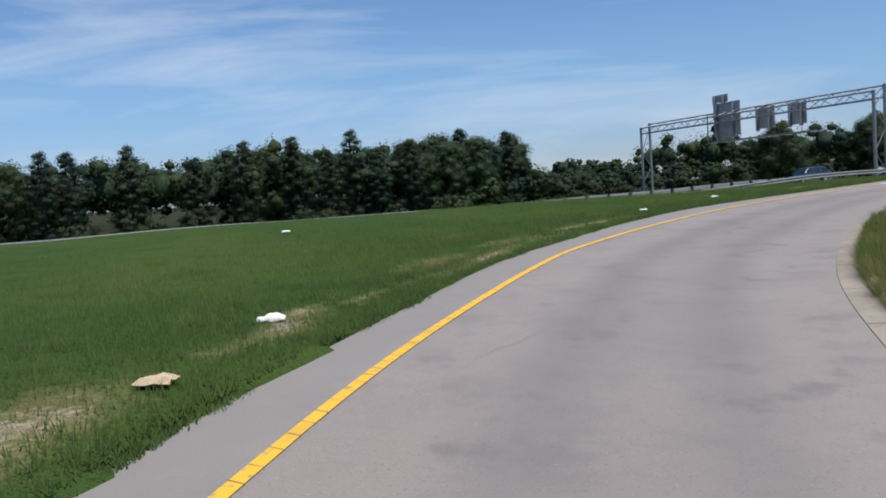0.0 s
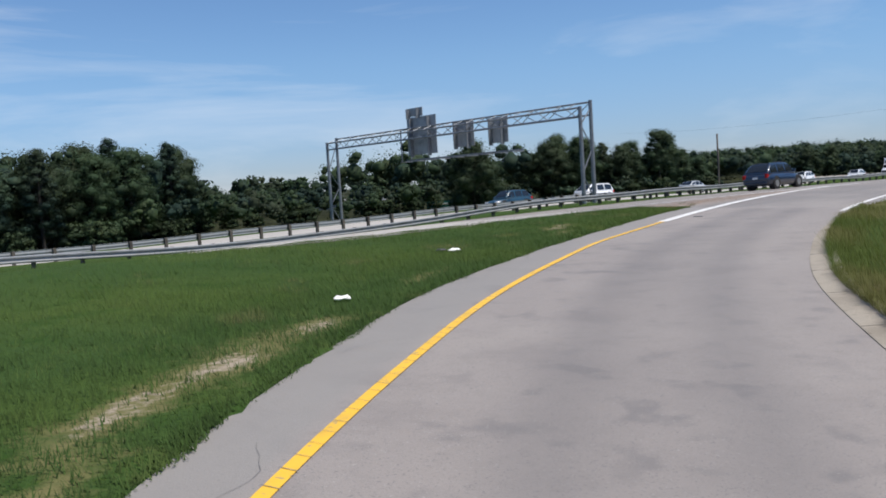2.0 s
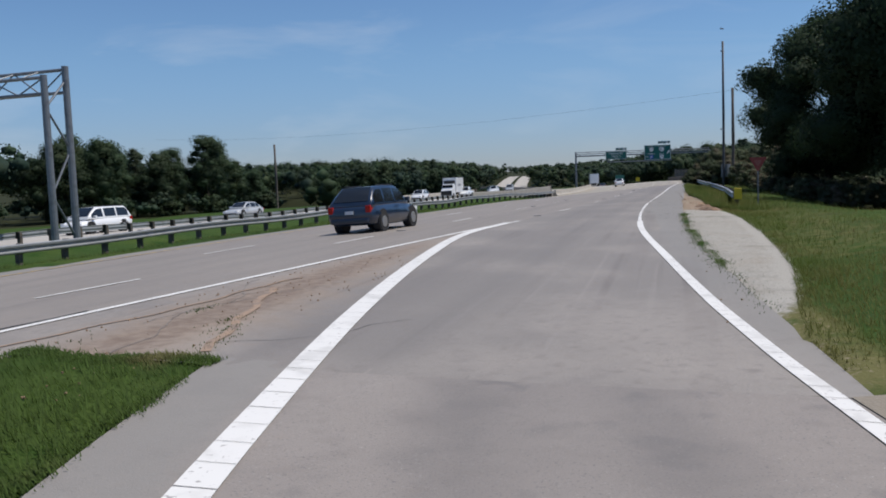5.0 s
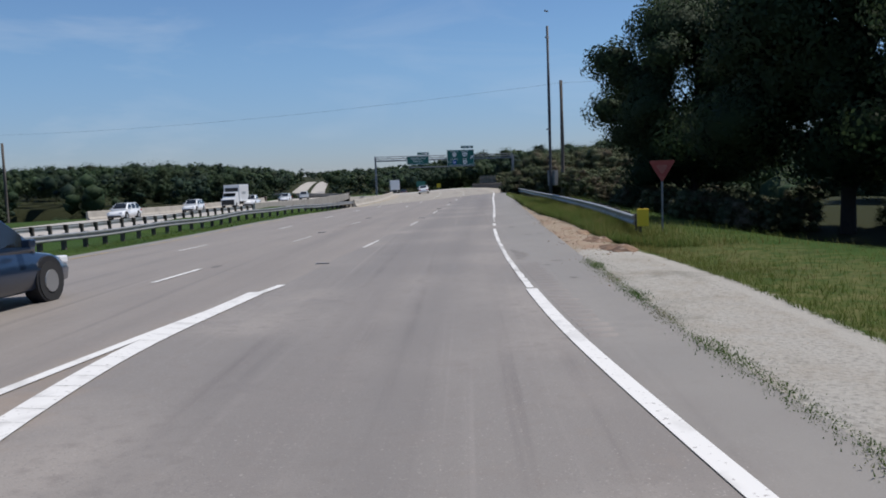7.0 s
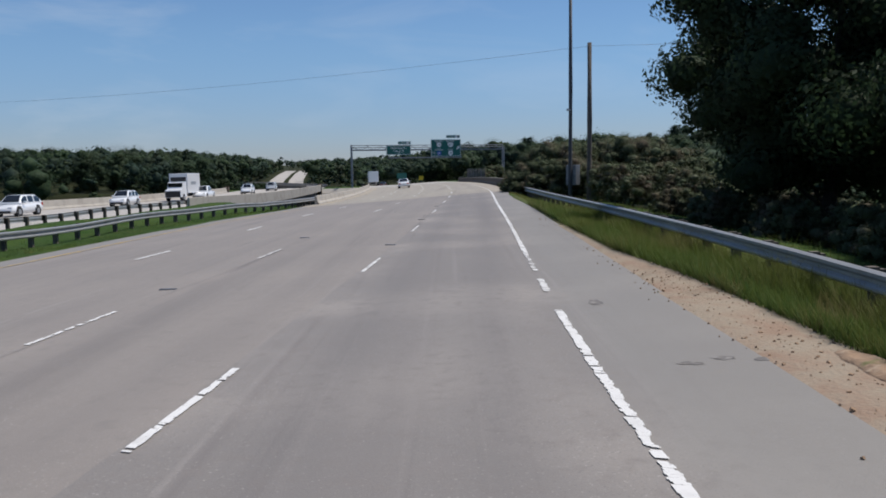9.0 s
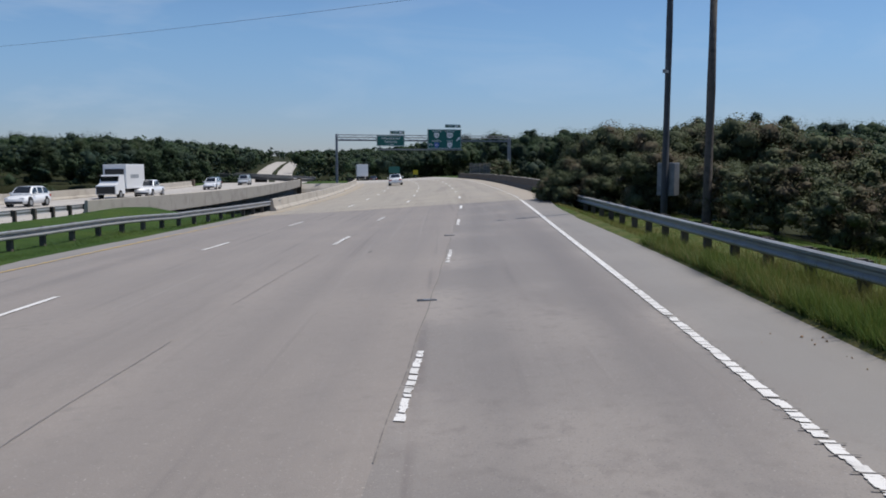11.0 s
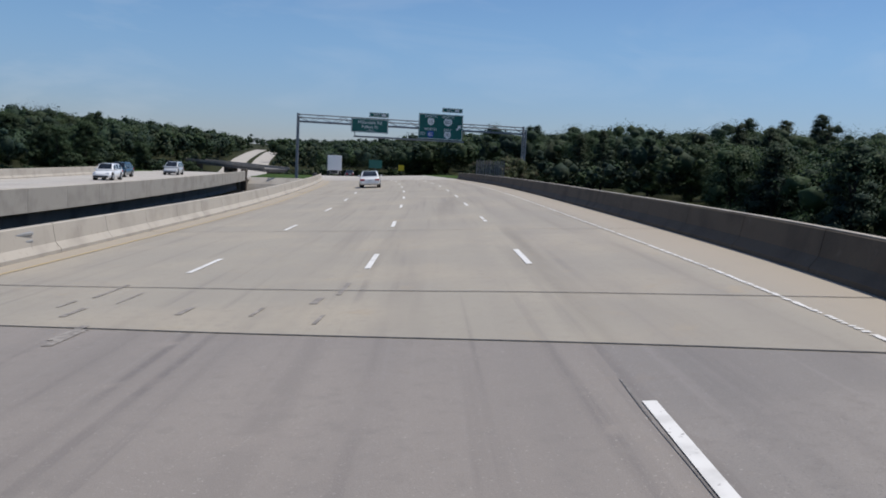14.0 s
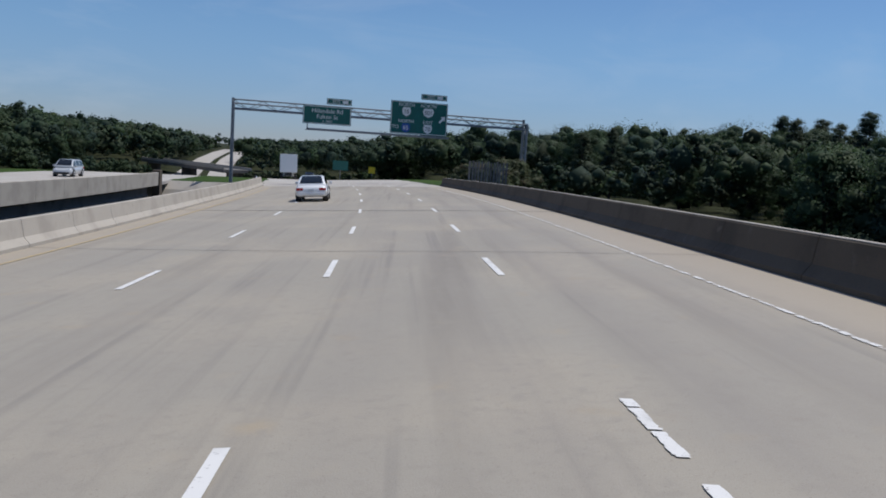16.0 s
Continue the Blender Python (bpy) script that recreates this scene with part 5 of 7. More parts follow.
def plant(key, u, v, height, turn, sink=0.15, group="", z=None):
    """The first planting uses the tree itself, the rest are copies."""
    root, h, used = PROTO[key]
    x, y = to_xy(u, v)
    zz = (tz(u, v) if z is None else z) - sink
    s = height / h
    m = pose(x, y, zz, 0, 0, turn) @ Matrix.Scale(s, 4)
    if used:
        ob = copy_thing(root, pose(x, y, zz, 0, 0, turn))
        ob.scale = (s, s, s)
    else:
        ob = root
        ob.matrix_basis = m
        PROTO[key][2] = True
    if group:
        ob["group"] = group
    return ob


tree_proto("oak_a", "oak", 11, 13, 4.8, 240, 0.115, M_LEAF, "tree", "broad dark green roadside oak in full leaf", "tree")
tree_proto("oak_b", "oak", 12, 12, 4.8, 240, 0.115, M_LEAF2, "tree", "leafy green broadleaf tree at the woods' edge", "tree")
tree_proto("oak_c", "oak", 13, 14, 4.6, 240, 0.115, M_LEAF, "tree", "tall dark broadleaf tree in the roadside woods", "tree")
tree_proto("pine_a", "pine", 14, 16, 3.6, 320, 0.115, M_PINE, "pine_tree", "tall dark green pine in the roadside woods", "tree")
tree_proto("pine_b", "pine", 15, 15, 3.2, 320, 0.115, M_PINE, "pine_tree", "slim dark pine with a pointed crown", "tree")
tree_proto("big_oak", "oak", 16, 14, 6.0, 900, 0.095, M_LEAF, "tree", "large dark oak overhanging the guard rail", "tree", 0.2)
tree_proto("shrub_a", "shrub", 17, 3.5, 2.6, 560, 0.062, M_VINE, "vine_thicket", "tangled vine-covered thicket with dull green leaves", "shrub")
tree_proto("shrub_near", "shrub", 27, 3.5, 2.6, 1500, 0.042, M_VINE, "vine_thicket", "tangled vine thicket spilling over the parapet end", "shrub")
tree_proto("shrub_b", "shrub", 18, 3.0, 2.4, 220, 0.12, M_LEAF2, "shrub", "leafy green roadside shrub", "shrub")

rng = np.random.default_rng(5)


FAR_TREES = {}


SKY_B = (-45, -15, -5, 3, 8, 12.5, 17, 27, 40)
SKY_E = (0.072, 0.060, 0.044, 0.019, 0.0130, 0.0140, 0.021, 0.036, 0.042)


def crown_height(u, v, low=0.5):
    """Height that lifts a crown to the skyline of the wooded slopes round the valley."""
    d = math.hypot(u - 153, v - 29)
    e = float(np.interp(math.degrees(math.atan2(v - 29, u - 153)), SKY_B, SKY_E))
    return min(24.0, max(3.5, 2.7 + d * e * (0.84 + 0.14 * math.sin(u * 0.11 + 1.7) * math.sin(v * 0.13) + rng.uniform(low - 0.62, 0.14)) - tz(u, v)))


def wood(u0, u1, v0, v1, n, keys, h0, h1, group, gap=3.2, edge=None, solo=9, slope=False):
    """Trees scattered over a strip, kept a few metres apart; those behind the front rows go into the distant mass."""
    done = []
    for _ in range(n * 8):
        if len(done) >= n:
            break
        u, v = rng.uniform(u0, u1), rng.uniform(v0, v1)
        if edge is not None and v < edge(u):
            continue
        if u > 296 and 60 < v < 35 + 0.3 * (u - 108):
            continue
        if any((u - a) ** 2 + (v - b) ** 2 < gap * gap for a, b in done):
            continue
        done.append((u, v))
    done.sort(key=lambda p: abs(p[1] - 30))
    for k, (u, v) in enumerate(done):
        h = crown_height(u, v) if slope else rng.uniform(h0, h1)
        if k < solo:
            plant(keys[rng.integers(len(keys))], u, v, h, rng.uniform(0, 360), group=group)
        else:
            FAR_TREES.setdefault(group, []).append((u, v, h))


# woods beyond the opposite lanes
LEFT_EDGE = along(((-120, 112), (-60, 106), (0, 99), (40, 99), (70, 104)))
wood(-110, 62, 96, 128, 170, ("pine_a", "pine_b", "pine_a", "oak_c", "oak_b"), 9.3, 12.0, "woods beyond the opposite lanes", 3.4, LEFT_EDGE, 34)
wood(62, 98, 132, 150, 22, ("oak_a", "oak_b", "pine_b"), 4.2, 6.0, "low trees beside the opposite lanes", 3.5)
wood(98, 152, 88, 124, 46, ("oak_a", "oak_b", "oak_c", "pine_a"), 8.6, 11.8, "woods beside the opposite lanes", 4.6, along(((98, 98), (120, 90), (150, 86), (250, 82))))
wood(152, 182, 88, 124, 26, ("oak_a", "oak_b", "oak_c", "pine_a"), 6.4, 10.8, "woods beside the opposite lanes", 4.8, along(((98, 98), (120, 90), (150, 86), (250, 82))))
wood(182, 340, 84, 124, 84, ("oak_a", "oak_b", "oak_c", "pine_b"), 4.6, 9.0, "woods beside the opposite bridge", 5.0)
for k in range(60):
    u = rng.uniform(-100, 330)
    plant("shrub_b", u, (LEFT_EDGE(u) - 1.5 if u < 70 else float(np.interp(u, (70, 100, 150, 330), (98, 92, 84, 80)))) + rng.uniform(-2, 2), rng.uniform(1.8, 3.2), rng.uniform(0, 360), group="shrubs at the woods' edge")
plant("oak_b", 84, 80, 8.6, 40)
plant("oak_b", 89, 83, 6.8, 140)
# trees by the shoulder
for key, u, v, h, turn in (("big_oak", 86, 10.8, 16, 20), ("big_oak", 98.5, 13.9, 13.8, 150), ("big_oak", 75.5, 6.5, 15, 250), ("big_oak", 113, -5, 10, 80), ("oak_a", 66, -4, 13, 30), ("oak_c", 92, -2, 15, 100), ("oak_c", 118, -8, 12, 10), ("oak_a", 56, -14, 13, 200)):
    plant(key, u, v, h, turn, group="trees by the shoulder")
for k in range(26):
    u = rng.uniform(84, 128)
    v = rng.uniform(5, 16.5)
    plant("shrub_a", u, v, rng.uniform(1.5, 2.3), rng.uniform(0, 360), group="thicket behind the guard rail")
for u, v, h in ((85, 15.5, 1.9), (88, 16.8, 1.7), (91, 15.8, 2.1), (94, 17.0, 1.8), (97, 16.0, 2.2), (100, 17.2, 1.9), (103, 16.2, 2.2), (106, 17.4, 1.8), (88, 12.5, 2.2), (94, 13, 2.4)):
    plant("shrub_a", u, v, h, rng.uniform(0, 360), 0.3, "thicket behind the guard rail")
for u, v, h in ((124, 17.2, 2.4), (127.5, 18.2, 2.8), (131, 18.4, 4.2), (134.5, 19.0, 4.5), (137, 19.6, 3.7), (129, 14, 4.4), (134, 14, 4.6), (139, 15.5, 3.6), (126, 12, 3.6), (139.5, 18.6, 3.2), (133, 21.2, 2.9), (135.2, 21.9, 2.1), (131, 21.4, 2.0), (128.6, 21.0, 1.9), (122, 14, 3.6), (143, 16, 3.2), (130.5, 20.3, 3.0), (136.6, 22.0, 1.5), (118, 15.5, 2.6), (114, 14.5, 2.2), (110, 15, 1.8), (120.5, 17.5, 2.4), (116, 18, 2.6), (112, 18, 1.9), (126, 19.4, 3.0), (132.6, 22.2, 2.0), (130.2, 22.3, 1.4), (134.4, 22.4, 1.9), (136.4, 21.6, 2.1), (135.4, 21.9, 2.3), (131.6, 21.8, 2.2)):
    plant("shrub_near" if u > 123 and v > 13 else "shrub_a", u, v, h, rng.uniform(0, 360), 0.3, "vine thicket at the bridge end", z=float(grade(u, v)) - 0.2)
# valley trees beyond the south parapet
wood(150, 236, -60, -2, 130, ("oak_a", "oak_b", "oak_c", "pine_a"), 9.5, 13.5, "trees in the valley", 4.2, slope=True)
wood(150, 236, -95, -40, 60, ("oak_a", "oak_c", "pine_a"), 15, 18, "tall trees in the valley", 5, slope=True)
for u, v, h in ((206, 15.5, 10.6), (213, 16.5, 11.0), (220, 17.0, 10.6), (227, 18.5, 9.0), (234, 20.5, 3.4), (239, 22.5, 3.2), (244, 22.0, 3.6), (199, 13, 9.4)):
    plant("shrub_a", u, v, h, rng.uniform(0, 360), 0.3, "vine thicket past the bridge parapet")
wood(235, 330, -2, 20, 14, ("shrub_a", "oak_b"), 3, 5, "growth past the bridge", 3.0)
wood(236, 420, -90, 2, 170, ("oak_a", "oak_c", "pine_a", "pine_b"), 8.5, 12.5, "woods past the bridge", 5.0, slope=True)
wood(338, 470, -10, 58, 110, ("oak_a", "oak_c", "pine_a", "oak_b"), 7, 10.5, "woods where the road bends away", 4.6, lambda u: -99, slope=True)
wood(250, 420, 108, 190, 130, ("oak_a", "oak_c", "oak_b", "pine_b"), 7, 11, "woods beside the far highway", 5.5, slope=True)


def far_woods(name, spots, label, dense=2.6, size=0.75):
    """Distant forest as masses of leaf clumps, one mass for each kind of foliage."""
    kinds = ([], [], [])
    for u, v, h in spots:
        if h > 4 and 300 < u < 440 and abs(v - np.interp(u, *FAR_ROAD)) < 42 and v < 35 + 0.3 * (u - 108) and v > 60:
            continue
        kinds[int(rng.choice(3, p=(0.55, 0.28, 0.17)))].append((u, v, h))
    for rows, leaf, tone in zip(kinds, (M_PINE, M_LEAF, M_LEAF2), ("dark", "mid green", "lighter green")):
        cs, rs, hubs = [], [], []
        for u, v, h in rows:
            x, y = to_xy(u, v)
            z = tz(u, v)
            h *= 1.1 if rng.uniform() < 0.12 and h > 5 else 1.0
            wide = max(1.3, h * rng.uniform(0.22, 0.35))
            base = np.array([x, y, z + h * 0.58])
            shell = np.array([wide, wide, h * rng.uniform(0.28, 0.36)])
            cs.append(base)
            rs.append(shell * 0.9)
            hubs += [base - np.array((0, 0, 0.2 * h))] * 7
            for j in range(6):
                d = rng.normal(size=3)
                d[2] = abs(d[2]) - 0.3
                d /= np.linalg.norm(d)
                r = wide * rng.uniform(0.34, 0.6)
                cs.append(base + d * shell * 0.85)
                rs.append(np.array([r, r, r * 0.8]))
        if cs:
            corners, soft, core = clumps(rng, cs, rs, dense, size, fine=1, hubs=hubs)
            tagged(new(name, fast_mesh(name, corners, 4, leaf, soft, core)), label + ", " + tone + " crowns", "woods", kind="stuff")


spots = []
for _ in range(1900):
    u, v = rng.uniform(420, 1000), rng.uniform(-260, 420)
    if u < 900 and abs(v - np.interp(u, *FAR_ROAD)) < 15 or u > 440 and u < 580 and 85 < v < 150 and v < 150 - 0.5 * (580 - u):
        continue
    b = math.degrees(math.atan2(v - 29.4, u - 153))
    if u < 560 and 9.5 < b < 18.5:
        spots.append((u, v, rng.uniform(2.0, 3.6)))
        continue
    spots.append((u, v, crown_height(u, v, 0.55)))
for _ in range(420):
    u = rng.uniform(335, 940)
    v = float(np.interp(u, *FAR_ROAD)) + rng.choice((-1, 1)) * rng.uniform(15, 40)
    if not (445 < u < 575 and 85 < v < 150):
        spots.append((u, v, rng.uniform(2.0, 3.8) if u < 560 else rng.uniform(3.5, 7)))
far_woods("far_woods", spots, "distant dark wooded hillside")
far_woods("far_woods", [(rng.uniform(-200, 260), rng.uniform(150, 330), rng.uniform(8, 11)) for _ in range(420)], "distant woods beyond the opposite lanes")
far_woods("far_woods", [(rng.uniform(-160, 340), rng.uniform(-220, -70), rng.uniform(9, 12)) for _ in range(300)], "distant woods south of the highway")


for group, row in FAR_TREES.items():
    far_woods("dense_woods", row, "dense dark green " + group, 34, 0.16)
far_woods("dense_woods", [(u, v, crown_height(u, v)) for u, v in zip(rng.uniform(300, 440, 150), rng.uniform(104, 140, 150))] + [(u, v, crown_height(u, v)) for u, v in zip(rng.uniform(320, 470, 120), rng.uniform(20, 62, 120))], "dense trees lining the far highway", 16, 0.27)
far_woods("dense_woods", [(u, v, rng.uniform(9.0, 11.6)) for u, v in zip(rng.uniform(-120, 60, 210), rng.uniform(103, 126, 210))], "dense pine wood beyond the opposite lanes", 44, 0.14)
far_woods("dense_woods", [(u, v, rng.uniform(4, 9)) for u, v in zip(rng.uniform(146, 262, 230), rng.uniform(-60, 14, 230))], "dense undergrowth filling the valley", 34, 0.16)
far_woods("dense_woods", [(u, v, rng.uniform(2.2, 5.5)) for u, v in zip(rng.uniform(238, 370, 300), rng.uniform(-60, 8, 300))], "dense undergrowth past the valley", 26, 0.19)
far_woods("dense_woods", [(u, v, rng.uniform(2.4, 5.0)) for u, v in zip(rng.uniform(50, 104, 230), rng.uniform(90, 150, 230))], "low dense trees and brush beyond the opposite lanes", 56, 0.12)
far_woods("dense_woods", [(u, v, rng.uniform(1.6, 3.8)) for u, v in zip(rng.uniform(98, 340, 170), rng.uniform(84, 100, 170))], "dense undergrowth along the opposite carriageway", 50, 0.12)


def grass_field(name, n, place, height, label, mat=None):
    """Loose bent blades as one mass."""
    pts = place(n)
    u, v = pts[:, 0], pts[:, 1]
    x, y = to_xy(u, v)
    keep = np.ones(len(u), bool)
    for poly in PAVED:
        keep &= ~inside(poly, x, y)
    keep &= rng.uniform(0, 1, len(u)) > bareness(x, y) * 1.1
    u, v, x, y = u[keep], v[keep], x[keep], y[keep]
    z = terrain(u, v)
    k = len(u)
    a = rng.uniform(-0.6, 2.4, k)
    h = height * rng.uniform(0.4, 1.5, k) * (0.5 + 0.5 * (np.sin(x * 0.9) * np.sin(y * 0.7 + 1) * 0.5 + 0.5) + 0.5 * (np.sin(x * 3.1 + np.sin(y * 2.2)) * np.sin(y * 3.7 + np.sin(x * 1.7)) * 0.5 + 0.5))
    w = rng.uniform(0.004, 0.010, k)
    lean = rng.uniform(0.2, 1.1, k) * h
    base = np.stack([x, y, z - 0.02], -1)
    side = np.stack([np.cos(a), np.sin(a), np.zeros(k)], -1) * w[:, None]
    tip = base + np.stack([-np.sin(a) * lean, np.cos(a) * lean, h], -1)
    tri = np.stack([base - side, base + side, tip], 1).reshape(-1, 3)
    soft = np.stack([rng.normal(0, 0.25, k), rng.normal(0, 0.25, k) - 0.1, np.ones(k)], -1)
    soft = np.repeat(soft / np.linalg.norm(soft, axis=1)[:, None], 3, axis=0)
    tagged(new(name, fast_mesh(name, tri, 3, mat or M_BLADE, soft)), label, "grass", kind="stuff")


def beside_ramp(n):
    t = rng.uniform(0, 1, n)
    d = rng.exponential(3.6, n)
    i = np.clip((t * 89).astype(int), 0, 88)
    f = rng.uniform(0, 1, n)[:, None]
    p = RAMP_L[i] * (1 - f) + RAMP_L[np.minimum(i + 1, 89)] * f
    tg = RAMP_L[np.minimum(i + 1, 89)] - RAMP_L[i]
    tg /= np.linalg.norm(tg, axis=1)[:, None] + 1e-9
    q = p + np.stack([-tg[:, 1], tg[:, 0]], -1) * d[:, None]
    return np.stack(to_uv(q[:, 0], q[:, 1]), -1)


def beside_kerb(n):
    t = rng.uniform(0, 1, n)
    i = np.clip((t * 80).astype(int) + 8, 0, 88)
    tg = RAMP_R[i + 1] - RAMP_R[i]
    tg /= np.linalg.norm(tg, axis=1)[:, None]
    q = RAMP_R[i] + tg * rng.uniform(0, 0.8, n)[:, None] + np.stack([tg[:, 1], -tg[:, 0]], -1) * (0.36 + rng.exponential(rng.choice((0.22, 1.2), n), n))[:, None]
    return np.stack(to_uv(q[:, 0], q[:, 1]), -1)


def verge(n):
    u = rng.uniform(42, 136, n)
    v = np.interp(u, (42, 46, 50, 54, 58, 64, 72, 80, 100, 136), (23.1, 22.7, 22.25, 22.1, 22.05, 22.1, 22.4, 23.0, 23.2, 22.9)) - rng.exponential(1.3, n) + 0.1
    return np.stack([u, v], -1)


def median(n):
    u = rng.uniform(-20, 150, n)
    v = np.array([EDGE_L(q) for q in u]) + 0.3 + rng.exponential(1.6, n)
    return np.stack([u, v], -1)


grass_field("grass", 290000, beside_ramp, 0.1, "patchy green roadside grass beside the ramp")
grass_field("grass", 105000, beside_kerb, 0.2, "long green grass spilling over the kerb", M_BLADE_DRY)
grass_field("grass", 110000, verge, 0.1, "yellowing verge grass below the guard rail", M_BLADE_DRY)
grass_field("grass", 50000, median, 0.12, "green median grass along the guard rail")

# ---- vehicles ----


def ring_of(x, zb, zt, hb, hm, ht, zm):
    """A body cross-section at x: bottom half-width, middle, top."""
    half = [(hb * 0.8, zb), (hb, zb + 0.06), (hm, zm), (ht, zt - 0.05), (ht * 0.85, zt)]
    return [Vector((x, -y, z)) for y, z in half] + [Vector((x, y, z)) for y, z in half[::-1]]


def vehicle(name, label, category, paint_mat, kind):
    """A road vehicle, nose towards +x, wheels on z = 0."""
    root = tagged(new(name), label, category)
    # length, half width, belt height, roof height, cabin bottom/top front, cabin top/bottom back
    spec = {
        "sedan": (4.8, 0.91, 0.93, 1.44, 1.15, 0.2, -1.0, -1.95),
        "suv": (4.7, 0.94, 1.02, 1.66, 1.15, 0.35, -1.45, -2.25),
        "van": (5.0, 0.98, 1.02, 1.74, 1.75, 0.7, -1.95, -2.42),
        "pickup": (5.6, 0.98, 1.08, 1.82, 1.2, 0.55, -0.75, -1.0),
    }[kind]
    ln, hw, belt, roof, cf0, cf1, cb1, cb0 = spec
    f, b = ln / 2, -ln / 2
    rings = []
    hood = belt - 0.04
    prof = [(b, 0.55, belt - 0.22, 0.86), (b + 0.08, 0.34, belt - 0.06, 0.95), (b + 0.5, 0.27, belt, 1.0), (b + 1.2, 0.24, belt, 1.0), (0, 0.22, belt, 1.0), (f - 1.4, 0.22, hood, 1.0), (f - 0.55, 0.24, hood - 0.12, 0.97), (f - 0.14, 0.27, hood - 0.24, 0.88), (f, 0.42, hood - 0.36, 0.78)]
    for x, zb, zt, w in prof:
        rings.append(ring_of(x, zb, zt, hw * w * 0.95, hw * w, hw * w * 0.90, zb + (zt - zb) * 0.55))
    body = part("body", Shape().sweep(rings).mesh("body", paint_mat, True), root)
    tumble, wide = hw * 0.73, hw * 0.90

    def top(x):
        """Height of the glasshouse along the car, with a slightly arched roof."""
        if x > cf1:
            return belt + (roof - belt) * (1 - ((x - cf1) / (cf0 - cf1)) ** 1.25)
        if x < cb1:
            return belt + (roof - belt) * (1 - ((cb1 - x) / (cb1 - cb0)) ** 1.4)
        return roof + 0.035 * math.sin(math.pi * (x - cb1) / (cf1 - cb1)) - 0.02

    def skin(x, s, side, out=0.0):
        h = top(x)
        k = (h - belt) / (roof - belt)
        return Vector((x, side * (wide + (tumble - wide) * s * k + out), belt + s * (h - belt)))

    rs = Shape()
    xs = [cb0 + (cb1 - cb0) * q for q in (0, 0.3, 0.6, 0.85)] + [cb1 + (cf1 - cb1) * q for q in (0, 0.08, 0.5, 0.92)] + [cf1 + (cf0 - cf1) * q for q in (0, 0.15, 0.5, 0.8, 1)]
    rs.sweep([[Vector((x, -wide, belt - 0.1)), skin(x, 0, -1), skin(x, 0.9, -1), skin(x, 1, -1) + Vector((0, 0.07, 0.015)), skin(x, 1, 1) + Vector((0, -0.07, 0.015)), skin(x, 0.9, 1), skin(x, 0, 1), Vector((x, wide, belt - 0.1))] for x in xs])
    part("cabin", rs.mesh("cabin", paint_mat, True), root)

    def pane(pts, label="dark tinted glass"):
        m = len(pts) // 2
        part("window", Shape().add(pts, [(i, i + 1, m + i + 1, m + i) for i in range(m - 1)]).mesh("window", M_GLASS), root, label)

    cuts = {"sedan": ((0.10, 0.36), (0.40, 0.66), (0.69, 0.86)), "suv": ((0.09, 0.34), (0.38, 0.62), (0.66, 0.90)), "van": ((0.08, 0.34), (0.38, 0.64), (0.67, 0.93)), "pickup": ((0.12, 0.50), (0.55, 0.88))}[kind]
    for side in (-1, 1):
        for c0, c1 in cuts:
            line = [cf0 + (cb0 - cf0) * (c0 + (c1 - c0) * q / 4) for q in range(5)]
            pane([skin(x, 0.10, side, 0.006) for x in line] + [skin(x, 0.86, side, 0.006) for x in line])
    for x0, x1, lift in ((cf0, cf1, 1), (cb0, cb1, -1)):
        line = [x0 + (x1 - x0) * q for q in (0.12, 0.4, 0.65, 0.9)]
        pane([skin(x, 1, -1) + Vector((0.012 * lift, 0.13, 0.03)) for x in line] + [skin(x, 1, 1) + Vector((0.012 * lift, -0.13, 0.03)) for x in line])
    if kind in ("suv", "van"):
        for y in (-1, 1):
            part("roof_rail", Shape().tube((cb1 + 0.15, y * tumble * 0.93, roof + 0.05), (cf1 - 0.15, y * tumble * 0.93, roof + 0.05), 0.02, n=6).mesh("roof_rail", M_BLACK), root)
    for y in (-1, 1):
        part("mirror", Shape().box((cf0 - 0.55, y * (hw + 0.09) - 0.09, belt + 0.02), (cf0 - 0.37, y * (hw + 0.09) + 0.09, belt + 0.17), None, 0.03).mesh("mirror", paint_mat), root)
        part("headlight", Shape().box((f - 0.34, y * hw * 0.66 - 0.17, hood - 0.36), (f - 0.06, y * hw * 0.66 + 0.17, hood - 0.2), None, 0.04).mesh("headlight", M_LAMP), root, "clear headlight")
        if kind in ("suv", "van"):
            tail = Shape().box((b - 0.01, y * hw * 0.80 - 0.09, belt - 0.28), (b + 0.26, y * hw * 0.80 + 0.11, belt - 0.02), None, 0.03)
        else:
            tail = Shape().box((b - 0.01, y * hw * 0.70 - 0.2, belt - 0.3), (b + 0.22, y * hw * 0.70 + 0.19, belt - 0.14), None, 0.04)
        part("tail_light", tail.mesh("tail_light", M_TAIL), root, "red tail light")
        for x in (f - 0.95, b + 0.95):
            r = 0.345 if kind == "sedan" else 0.37 if kind != "pickup" else 0.39
            ty = part("wheel", Shape().tube((x, y * (hw - 0.21), r), (x, y * (hw + 0.01), r), r, n=20).mesh("wheel", M_TYRE, False), root, "black tyre on an alloy rim")
            part("rim", Shape().tube((x, y * (hw - 0.05), r), (x, y * (hw + 0.025), r), r * 0.62, r * 0.56, n=14).mesh("rim", M_RIM), ty)
            part("wheel_arch", Shape().tube((x, y * (hw - 0.3), r + 0.03), (x, y * (hw * 0.992), r + 0.03), r + 0.07, n=20).mesh("wheel_arch", M_BLACK), root)
    part("bumper", Shape().box((b - 0.05, -hw * 0.82, 0.36), (b + 0.2, hw * 0.82, 0.56), None, 0.06).mesh("bumper", paint_mat), root)
